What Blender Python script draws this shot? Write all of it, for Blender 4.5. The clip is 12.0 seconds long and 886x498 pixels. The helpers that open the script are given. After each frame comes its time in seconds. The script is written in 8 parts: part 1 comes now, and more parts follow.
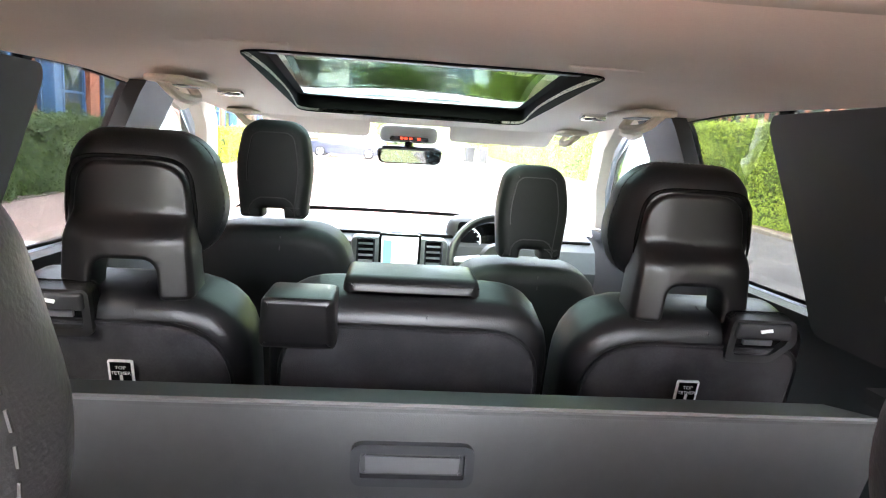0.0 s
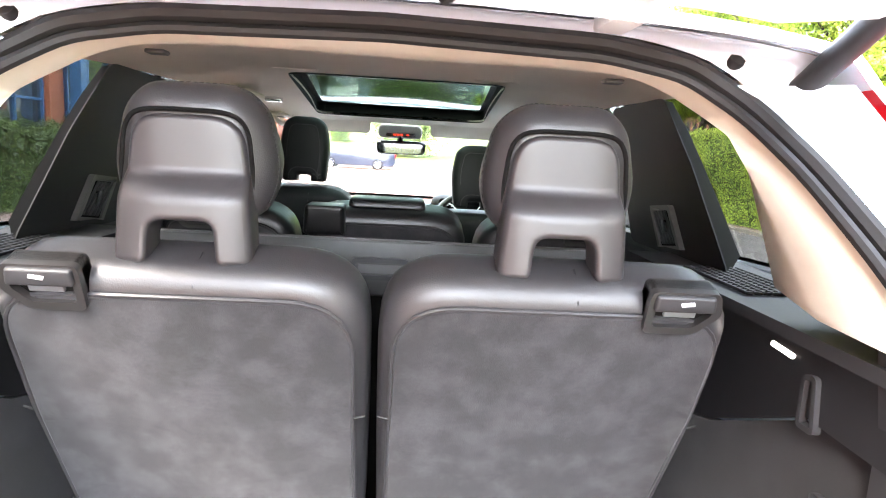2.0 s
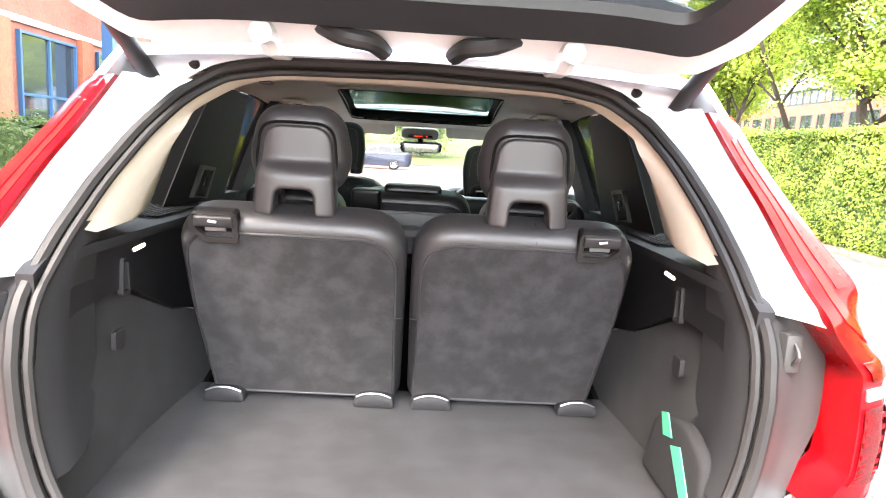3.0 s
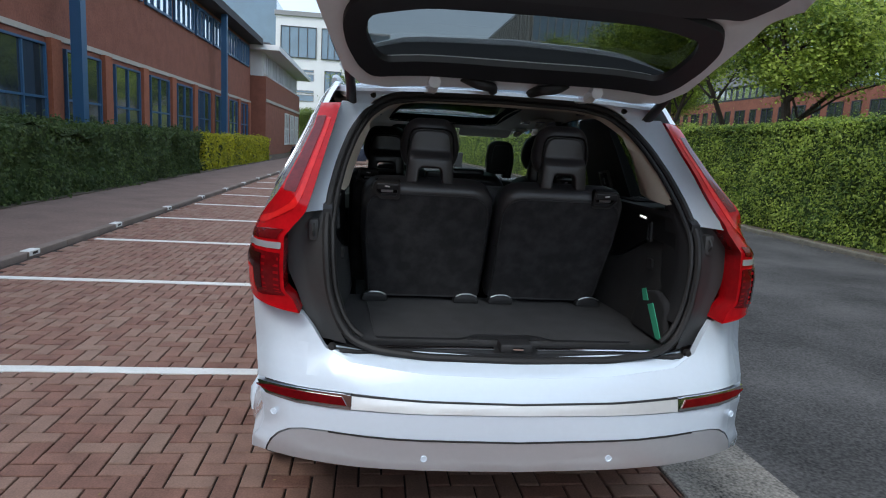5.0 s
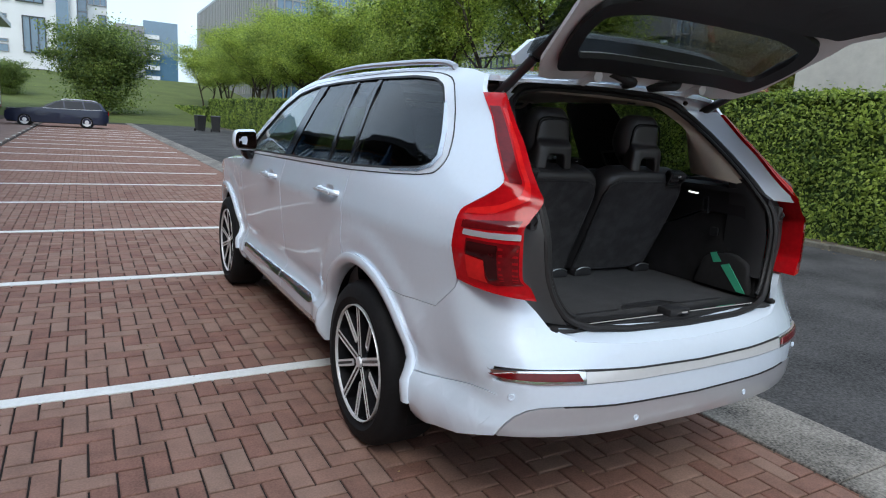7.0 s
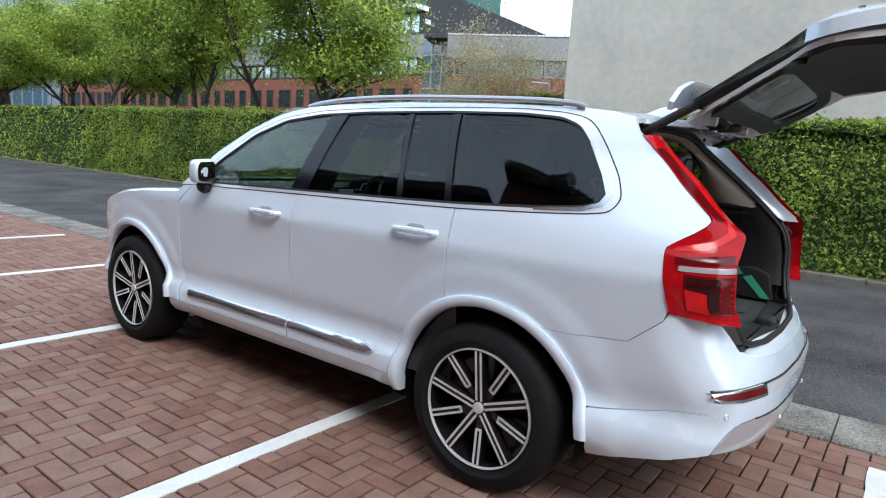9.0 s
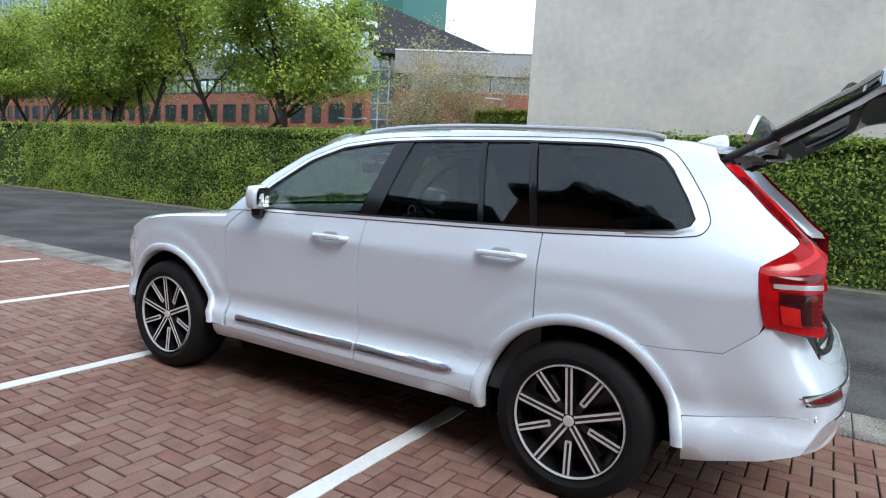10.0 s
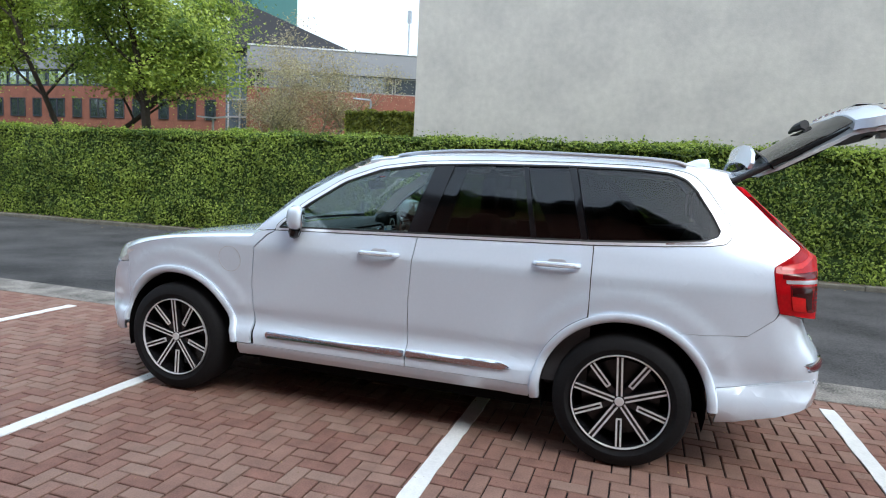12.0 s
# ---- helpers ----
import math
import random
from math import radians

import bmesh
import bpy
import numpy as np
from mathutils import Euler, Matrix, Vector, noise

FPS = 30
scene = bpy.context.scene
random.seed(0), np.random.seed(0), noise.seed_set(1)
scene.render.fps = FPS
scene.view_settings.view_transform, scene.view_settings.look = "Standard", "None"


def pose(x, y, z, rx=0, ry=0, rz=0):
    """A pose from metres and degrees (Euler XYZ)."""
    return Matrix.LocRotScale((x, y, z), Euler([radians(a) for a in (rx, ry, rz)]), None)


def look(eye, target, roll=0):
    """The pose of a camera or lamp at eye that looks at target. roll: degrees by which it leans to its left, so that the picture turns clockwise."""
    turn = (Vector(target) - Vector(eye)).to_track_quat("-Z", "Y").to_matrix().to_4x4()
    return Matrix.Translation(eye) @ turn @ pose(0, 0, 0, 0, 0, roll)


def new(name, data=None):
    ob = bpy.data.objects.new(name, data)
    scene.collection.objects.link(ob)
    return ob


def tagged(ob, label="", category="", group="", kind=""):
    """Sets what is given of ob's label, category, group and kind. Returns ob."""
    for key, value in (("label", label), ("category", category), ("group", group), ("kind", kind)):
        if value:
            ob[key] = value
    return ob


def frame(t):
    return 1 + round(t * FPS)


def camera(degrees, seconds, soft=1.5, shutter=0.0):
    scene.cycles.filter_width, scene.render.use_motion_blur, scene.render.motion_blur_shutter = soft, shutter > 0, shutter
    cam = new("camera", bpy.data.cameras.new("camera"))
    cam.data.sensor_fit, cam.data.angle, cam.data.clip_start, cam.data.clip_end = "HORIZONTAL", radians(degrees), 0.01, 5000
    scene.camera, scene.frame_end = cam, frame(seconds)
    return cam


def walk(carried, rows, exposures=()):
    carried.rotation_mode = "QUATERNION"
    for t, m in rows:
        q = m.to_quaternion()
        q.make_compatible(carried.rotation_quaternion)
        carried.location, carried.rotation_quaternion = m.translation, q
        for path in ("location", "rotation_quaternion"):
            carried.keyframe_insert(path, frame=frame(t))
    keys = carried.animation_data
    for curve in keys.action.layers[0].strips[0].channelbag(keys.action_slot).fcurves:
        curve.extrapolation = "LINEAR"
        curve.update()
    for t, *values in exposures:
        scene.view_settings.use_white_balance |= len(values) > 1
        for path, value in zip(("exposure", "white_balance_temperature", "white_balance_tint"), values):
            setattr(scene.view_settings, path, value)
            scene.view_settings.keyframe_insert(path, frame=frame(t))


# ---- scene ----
cam = camera(70.3, 12.0, 1.1)

PATH = [
    (0, (-0.043, 0.533, 1.552), (0.118, 2.496, 1.205), 3.8),
    (0.5, (-0.027, 0.376, 1.541), (0.108, 2.344, 1.213), 3.5),
    (1, (-0.016, 0.114, 1.496), (0.11, 2.085, 1.181), 3.4),
    (1.5, (0.005, -0.078, 1.497), (0.134, 1.893, 1.182), 3.3),
    (2, (0.037, -0.239, 1.483), (0.165, 1.732, 1.17), 3.3),
    (2.5, (0.054, -0.45, 1.465), (0.138, 1.524, 1.152), 3.4),
    (3, (0.018, -0.796, 1.477), (0.099, 1.178, 1.163), 3.5),
    (3.5, (-0.008, -1.155, 1.474), (0.053, 0.819, 1.162), 3.5),
    (3.7, (-0.01, -1.298, 1.483), (0.029, 0.677, 1.17), 3.4),
    (5.3, (-0.701, -1.823, 1.434), (-0.29, 0.106, 1.105), 3.2),
    (5.5, (-0.844, -1.796, 1.425), (-0.265, 0.09, 1.092), 3.3),
    (6, (-1.223, -1.776, 1.429), (-0.548, 0.068, 1.047), 3.9),
    (6.5, (-1.61, -1.651, 1.452), (-0.785, 0.129, 1.062), 3.7),
    (7, (-1.967, -1.424, 1.454), (-0.985, 0.275, 1.069), 3.8),
    (7.2, (-2.083, -1.318, 1.459), (-1.027, 0.338, 1.083), 4.1),
    (8.8, (-3.033, -0.423, 1.452), (-1.503, 0.822, 1.118), 3.8),
    (9, (-3.131, -0.309, 1.453), (-1.543, 0.87, 1.159), 3.8),
    (9.5, (-3.383, -0.053, 1.474), (-1.74, 1.06, 1.218), 3.5),
    (10, (-3.62, 0.172, 1.479), (-1.924, 1.205, 1.237), 3.4),
    (10.5, (-3.878, 0.416, 1.518), (-2.083, 1.264, 1.283), 3.0),
    (11, (-4.115, 0.605, 1.548), (-2.288, 1.385, 1.317), 3.1),
    (11.5, (-4.331, 0.825, 1.569), (-2.461, 1.496, 1.342), 2.8),
    (12, (-4.425, 1.046, 1.56), (-2.53, 1.643, 1.333), 2.8),
]

# stops of the clip's own exposure: bright inside the car, normal outside
EXPOSURES = [(0, 5.53, 7000, 16), (0.5, 5.78, 7000, 15), (1.0, 5.07, 6950, 14), (1.5, 4.88, 6950, 14), (2.0, 4.9, 7000, 13), (2.5, 4.78, 7100, 13), (3.0, 4.27, 7250, 14), (3.6, 3.88, 7000, 15), (5.3, 0.38, 6100, 6), (6.2, 0.55, 6100, 6), (7.0, 0.66, 6100, 6), (9.0, 1.07, 6150, 6), (12, 1.08, 6150, 6)]
walk(cam, [(t, look(e, g, r)) for t, e, g, r in PATH], EXPOSURES)

# ---- light: pale overcast sky and a very soft sun ----
SUN_EL, SUN_ROT = radians(48), radians(215)
world = bpy.data.worlds.new("overcast_sky")
scene.world = world
world.use_nodes = True
wn, wl = world.node_tree.nodes, world.node_tree.links
wn.clear()
sky = wn.new("ShaderNodeTexSky")
sky.sky_type, sky.sun_disc = "NISHITA", False
sky.sun_elevation, sky.sun_rotation, sky.dust_density, sky.air_density = SUN_EL, SUN_ROT, 3.0, 1.0
sky_bg = wn.new("ShaderNodeBackground")
sky_bg.inputs["Strength"].default_value = 0.06
cloud_bg = wn.new("ShaderNodeBackground")
cloud_tex = wn.new("ShaderNodeTexNoise")
cloud_tex.inputs["Scale"].default_value, cloud_tex.inputs["Detail"].default_value = 2.2, 5
cloud_ramp = wn.new("ShaderNodeValToRGB")
cloud_ramp.color_ramp.elements[0].color = (0.53, 0.65, 0.82, 1)
cloud_ramp.color_ramp.elements[1].color = (0.84, 0.93, 1.03, 1)
cloud_ramp.color_ramp.elements[0].position, cloud_ramp.color_ramp.elements[1].position = 0.3, 0.65
wl.new(cloud_tex.outputs["Fac"], cloud_ramp.inputs["Fac"])
wl.new(cloud_ramp.outputs["Color"], cloud_bg.inputs["Color"])
cloud_bg.inputs["Strength"].default_value = 0.70
add_bg = wn.new("ShaderNodeAddShader")
wout = wn.new("ShaderNodeOutputWorld")
wl.new(sky.outputs["Color"], sky_bg.inputs["Color"])
wl.new(sky_bg.outputs["Background"], add_bg.inputs[0])
wl.new(cloud_bg.outputs["Background"], add_bg.inputs[1])
wl.new(add_bg.outputs["Shader"], wout.inputs["Surface"])

sun = new("sun", bpy.data.lights.new("sun", "SUN"))
sun.data.energy, sun.data.angle, sun.data.color = 0.75, radians(25), (1.0, 0.97, 0.93)
sun.matrix_basis = look((0, 0, 30), (0 - 10 * math.sin(SUN_ROT), 0 - 10 * math.cos(SUN_ROT), 30 - 10 * math.tan(SUN_EL)))


# ---- building tools ----
def link_mesh(name, bm, material, sharp=35.0, smooth=True):
    me = bpy.data.meshes.new(name)
    bm.to_mesh(me)
    bm.free()
    for m in (material if isinstance(material, (list, tuple)) else [material]):
        me.materials.append(m)
    if smooth:
        me.polygons.foreach_set("use_smooth", [True] * len(me.polygons))
        me.set_sharp_from_angle(angle=radians(sharp))
    return me


def under(ob, parent):
    """Put ob, which stands in world coordinates, under parent."""
    ob.parent = parent
    if parent.type == "EMPTY":
        ob.matrix_parent_inverse = parent.matrix_basis.inverted()
    return ob


def part(name, bm, material, parent, label="", sharp=35.0, smooth=True):
    ob = new(name, link_mesh(name, bm, material, sharp, smooth))
    under(ob, parent)
    return tagged(ob, label) if label else ob


def thing(name, bm, material, label, category, group="", kind="", sharp=35.0, smooth=True):
    return tagged(new(name, link_mesh(name, bm, material, sharp, smooth)), label, category, group, kind)


def root(name, at, label, category, group="", kind=""):
    ob = new(name)
    ob.empty_display_size = 0.2
    ob.location = at
    return tagged(ob, label, category, group, kind)


def spline(table):
    """A smooth function through (t, value) pairs."""
    ts = [p[0] for p in table]
    vs = [p[1] for p in table]
    n = len(ts)
    sl = [(vs[i + 1] - vs[i]) / (ts[i + 1] - ts[i]) for i in range(n - 1)]
    ms = [sl[0]] + [0 if sl[i - 1] * sl[i] <= 0 else 2 * sl[i - 1] * sl[i] / (sl[i - 1] + sl[i]) for i in range(1, n - 1)] + [sl[-1]]

    def f(t):
        if t <= ts[0]:
            return vs[0] + (t - ts[0]) * ms[0]
        if t >= ts[-1]:
            return vs[-1] + (t - ts[-1]) * ms[-1]
        i = 0
        while t > ts[i + 1]:
            i += 1
        h = ts[i + 1] - ts[i]
        u = (t - ts[i]) / h
        return ((1 + 2 * u) * (1 - u) ** 2 * vs[i] + u * (1 - u) ** 2 * h * ms[i]
                + u * u * (3 - 2 * u) * vs[i + 1] + u * u * (u - 1) * h * ms[i + 1])
    return f


def round_poly(pts, r, seg=5):
    """A closed outline with its corners rounded by r (one number, or one for each corner)."""
    out, n = [], len(pts)
    for i in range(n):
        a, b, c = Vector(pts[i - 1]), Vector(pts[i]), Vector(pts[(i + 1) % n])
        rr = r[i] if isinstance(r, (list, tuple)) else r
        u, v = a - b, c - b
        if rr <= 0 or u.length < 1e-6 or v.length < 1e-6:
            out.append((b.x, b.y))
            continue
        t = min(rr, u.length * 0.48, v.length * 0.48)
        p, q = b + u.normalized() * t, b + v.normalized() * t
        for k in range(seg + 1):
            s = k / seg
            w = p * (1 - s) ** 2 + b * 2 * s * (1 - s) + q * s * s
            out.append((w.x, w.y))
    return out


def clean_loop(pts):
    out = []
    for p in pts:
        if not out or (Vector(p) - Vector(out[-1])).length > 1e-4:
            out.append(p)
    if (Vector(out[0]) - Vector(out[-1])).length < 1e-4:
        out.pop()
    return out


def inset(pts, d):
    """An outline moved inwards by d."""
    n = len(pts)
    area = sum(pts[i - 1][0] * pts[i][1] - pts[i][0] * pts[i - 1][1] for i in range(n))
    sg = 1 if area > 0 else -1
    out = []
    for i in range(n):
        a, b, c = Vector(pts[i - 1]), Vector(pts[i]), Vector(pts[(i + 1) % n])
        e, f = (b - a).normalized(), (c - b).normalized()
        n1, n2 = Vector((-e.y, e.x)) * sg, Vector((-f.y, f.x)) * sg
        m = n1 + n2
        k = d / max(0.35, m.length_squared / 2) if m.length > 1e-6 else 0
        out.append((b.x + m.x * k, b.y + m.y * k))
    return out


def flat_fill(loops, step):
    """Faces over an outline with holes, cut by a grid: (points, faces, border edges)."""
    bm = bmesh.new()
    for loop in loops:
        vs = [bm.verts.new((p[0], p[1], 0)) for p in clean_loop(loop)]
        for i in range(len(vs)):
            bm.edges.new((vs[i - 1], vs[i]))
    bmesh.ops.triangle_fill(bm, use_beauty=True, use_dissolve=False, edges=bm.edges[:], normal=(0, 0, 1))
    if step:
        for ax in (0, 1):
            cs = [v.co[ax] for v in bm.verts]
            k = math.floor(min(cs) / step) + 1
            while k * step < max(cs) - 1e-4:
                co, no = [0, 0, 0], [0, 0, 0]
                co[ax], no[ax] = k * step, 1
                bmesh.ops.bisect_plane(bm, geom=bm.verts[:] + bm.edges[:] + bm.faces[:], dist=1e-5, plane_co=co, plane_no=no)
                k += 1
    bm.verts.index_update()
    pts = [(v.co.x, v.co.y) for v in bm.verts]
    faces = [[v.index for v in f.verts] for f in bm.faces]
    edges = [(e.verts[0].index, e.verts[1].index) for e in bm.edges if len(e.link_faces) == 1]
    bm.free()
    return pts, faces, edges


def sheet(loops, fmap, thick=0.015, step=0.08, bm=None):
    """A curved panel of that thickness. fmap(a, b, depth) gives the place of a point of the flat outline."""
    if isinstance(loops[0][0], (int, float)):
        loops = [loops]
    pts, faces, edges = flat_fill(loops, step)
    bm = bm or bmesh.new()
    top = [bm.verts.new(fmap(a, b, 0.0)) for a, b in pts]
    low = [bm.verts.new(fmap(a, b, thick)) for a, b in pts]
    made = []
    for f in faces:
        made.append(bm.faces.new([top[i] for i in f]))
        made.append(bm.faces.new([low[i] for i in reversed(f)]))
    for i, j in edges:
        made.append(bm.faces.new((top[i], top[j], low[j], low[i])))
    bmesh.ops.recalc_face_normals(bm, faces=made)
    return bm


def slab(outline, place, depth, r=0.02, seg=4, step=0, bm=None, puff=0.0):
    """A cushion-like block: the outline, rounded over at front and back by r. place(a, b, d) maps to the world."""
    bm = bm or bmesh.new()
    outline = clean_loop(outline)
    levels = []
    for k in range(seg + 1):
        w = math.pi / 2 * k / seg
        levels.append((r * (1 - math.sin(w)), r * (1 - math.cos(w))))
    for k in range(seg, -1, -1):
        w = math.pi / 2 * k / seg
        levels.append((r * (1 - math.sin(w)), depth - r * (1 - math.cos(w))))
    rings = []
    made = []
    for ins, d in levels:
        o = inset(outline, ins) if ins > 1e-5 else outline
        rings.append([bm.verts.new(place(a, b, d)) for a, b in o])
    for p, q in zip(rings, rings[1:]):
        for i in range(len(p)):
            made.append(bm.faces.new((p[i - 1], p[i], q[i], q[i - 1])))
    ctr = [sum(p[k] for p in outline) / len(outline) for k in (0, 1)]
    for ring, (ins, d), sg in ((rings[0], levels[0], -1), (rings[-1], levels[-1], 1)):
        flat = inset(outline, ins) if ins > 1e-5 else outline
        pts, faces, _ = flat_fill([flat], step)
        size = max(max(abs(p[0] - ctr[0]), abs(p[1] - ctr[1])) for p in flat)
        key = {(round(p[0], 5), round(p[1], 5)): v for p, v in zip(flat, ring)}
        vs = []
        for p in pts:
            v = key.get((round(p[0], 5), round(p[1], 5)))
            if v is None:
                e = max(0.0, 1 - (math.hypot(p[0] - ctr[0], p[1] - ctr[1]) / size) ** 2)
                v = bm.verts.new(place(p[0], p[1], d + sg * puff * e))
            vs.append(v)
        for f in faces:
            made.append(bm.faces.new([vs[i] for i in f]))
    bmesh.ops.recalc_face_normals(bm, faces=made)
    return bm


def box(bm, x0, x1, y0, y1, z0, z1, bevel=0.0, seg=2):
    vs = [bm.verts.new((x, y, z)) for z in (z0, z1) for x, y in ((x0, y0), (x1, y0), (x1, y1), (x0, y1))]
    fs = [bm.faces.new([vs[i] for i in f]) for f in ((3, 2, 1, 0), (4, 5, 6, 7), (0, 1, 5, 4), (1, 2, 6, 5), (2, 3, 7, 6), (3, 0, 4, 7))]
    if bevel:
        es = list({e for f in fs for e in f.edges})
        bmesh.ops.bevel(bm, geom=es, offset=bevel, segments=seg, profile=0.5, affect="EDGES", clamp_overlap=True)
    return bm


def tube(bm, pts, radii, n=8, cap=True):
    """A tapered tube along pts."""
    pts = [Vector(p) for p in pts]
    rad = radii if isinstance(radii, (list, tuple)) else [radii] * len(pts)
    rings = []
    side = None
    for i, p in enumerate(pts):
        d = (pts[min(i + 1, len(pts) - 1)] - pts[max(i - 1, 0)]).normalized()
        if side is None:
            side = d.orthogonal().normalized()
        side = (side - d * side.dot(d)).normalized()
        up = d.cross(side)
        rings.append([bm.verts.new(p + (side * math.cos(a) + up * math.sin(a)) * rad[i]) for a in (2 * math.pi * k / n for k in range(n))])
    fs = []
    for p, q in zip(rings, rings[1:]):
        fs += [bm.faces.new((p[k - 1], p[k], q[k], q[k - 1])) for k in range(n)]
    if cap:
        fs += [bm.faces.new(rings[0]), bm.faces.new(list(reversed(rings[-1])))]
    bmesh.ops.recalc_face_normals(bm, faces=fs)
    return bm


def curve_pts(pts, n=6):
    """More points along a smooth line through pts."""
    pts = [Vector(p) for p in pts]
    out = []
    for i in range(len(pts) - 1):
        a, b, c, d = pts[max(i - 1, 0)], pts[i], pts[i + 1], pts[min(i + 2, len(pts) - 1)]
        for k in range(n):
            t = k / n
            out.append(0.5 * ((2 * b) + (c - a) * t + (2 * a - 5 * b + 4 * c - d) * t * t + (3 * b - a - 3 * c + d) * t ** 3))
    out.append(pts[-1])
    return out


def lathe(bm, prof, n, m):
    """Turn a profile of (radius, along) round the local z axis, then move by m."""
    rings = []
    for r, h in prof:
        rings.append([bm.verts.new(m @ Vector((r * math.cos(a), r * math.sin(a), h))) for a in (2 * math.pi * k / n for k in range(n))])
    fs = []
    for p, q in zip(rings, rings[1:]):
        fs += [bm.faces.new((p[k - 1], p[k], q[k], q[k - 1])) for k in range(n)]
    bmesh.ops.recalc_face_normals(bm, faces=fs)
    return bm


def arc(cx, cy, r, a0, a1, n=16):
    return [(cx + r * math.cos(radians(a0 + (a1 - a0) * k / n)), cy + r * math.sin(radians(a0 + (a1 - a0) * k / n))) for k in range(n + 1)]


# ---- materials ----
def mat(name, base, rough=0.5, metal=0.0, var=0.15, scale=3.0, fine=60.0, bump=0.0, bump_scale=200.0, coat=0.0, per="", per_amount=0.3,
        tint=None, sheen=0.0, spec=0.5, emit=0.0, rough_var=0.0):
    m = bpy.data.materials.new(name)
    m.use_nodes = True
    n, l = m.node_tree.nodes, m.node_tree.links
    b = n["Principled BSDF"]
    co = n.new("ShaderNodeTexCoord")
    at_ = co.outputs["Object"] if per != "object" else n.new("ShaderNodeNewGeometry").outputs["Position"]
    big = n.new("ShaderNodeTexNoise")
    big.inputs["Scale"].default_value, big.inputs["Detail"].default_value = scale, 4
    small = n.new("ShaderNodeTexNoise")
    small.inputs["Scale"].default_value, small.inputs["Detail"].default_value = fine, 3
    l.new(at_, big.inputs["Vector"])
    l.new(at_, small.inputs["Vector"])
    add = n.new("ShaderNodeMath")
    add.operation = "ADD"
    l.new(big.outputs["Fac"], add.inputs[0])
    l.new(small.outputs["Fac"], add.inputs[1])
    fac = add.outputs[0]
    if per:
        src = n.new("ShaderNodeObjectInfo" if per == "object" else "ShaderNodeNewGeometry")
        rnd = src.outputs["Random"] if per == "object" else src.outputs["Random Per Island"]
        mul = n.new("ShaderNodeMath")
        mul.operation = "MULTIPLY_ADD"
        mul.inputs[1].default_value, mul.inputs[2].default_value = 2 * per_amount / max(var, 0.01), -per_amount / max(var, 0.01)
        l.new(rnd, mul.inputs[0])
        add2 = n.new("ShaderNodeMath")
        add2.operation = "ADD"
        l.new(fac, add2.inputs[0])
        l.new(mul.outputs[0], add2.inputs[1])
        fac = add2.outputs[0]
    rng = n.new("ShaderNodeMapRange")
    rng.clamp = False
    rng.inputs["From Min"].default_value, rng.inputs["From Max"].default_value = 0.6, 1.4
    rng.inputs["To Min"].default_value, rng.inputs["To Max"].default_value = 1 - var, 1 + var
    l.new(fac, rng.inputs["Value"])
    col = n.new("ShaderNodeMix")
    col.data_type, col.blend_type = "RGBA", "MULTIPLY"
    col.inputs["Factor"].default_value = 1.0
    if tint:
        mix = n.new("ShaderNodeMix")
        mix.data_type = "RGBA"
        mix.inputs["A"].default_value, mix.inputs["B"].default_value = (*base, 1), (*tint, 1)
        if per:
            l.new(rnd, mix.inputs["Factor"])
        else:
            ramp = n.new("ShaderNodeMapRange")
            ramp.inputs["From Min"].default_value, ramp.inputs["From Max"].default_value = 0.4, 0.62
            l.new(big.outputs["Fac"], ramp.inputs["Value"])
            l.new(ramp.outputs[0], mix.inputs["Factor"])
        l.new(mix.outputs["Result"], col.inputs["A"])
    else:
        col.inputs["A"].default_value = (*base, 1)
    l.new(rng.outputs[0], col.inputs["B"])
    l.new(col.outputs["Result"], b.inputs["Base Color"])
    b.inputs["Roughness"].default_value, b.inputs["Metallic"].default_value = rough, metal
    b.inputs["Coat Weight"].default_value, b.inputs["Coat Roughness"].default_value = coat, 0.03
    b.inputs["Sheen Weight"].default_value = sheen
    b.inputs["Specular IOR Level"].default_value = spec
    if rough_var:
        rr = n.new("ShaderNodeMapRange")
        rr.inputs["From Min"].default_value, rr.inputs["From Max"].default_value = 0.3, 0.7
        rr.inputs["To Min"].default_value, rr.inputs["To Max"].default_value = max(0.0, rough - rough_var), min(1.0, rough + rough_var)
        l.new(big.outputs["Fac"], rr.inputs["Value"])
        l.new(rr.outputs[0], b.inputs["Roughness"])
    if bump:
        bt = n.new("ShaderNodeTexNoise")
        bt.inputs["Scale"].default_value, bt.inputs["Detail"].default_value = bump_scale, 4
        l.new(at_, bt.inputs["Vector"])
        bp = n.new("ShaderNodeBump")
        bp.inputs["Strength"].default_value, bp.inputs["Distance"].default_value = bump, 0.4 / bump_scale
        l.new(bt.outputs["Fac"], bp.inputs["Height"])
        l.new(bp.outputs["Normal"], b.inputs["Normal"])
    if emit:
        b.inputs["Emission Color"].default_value, b.inputs["Emission Strength"].default_value = (*base, 1), emit
    return m


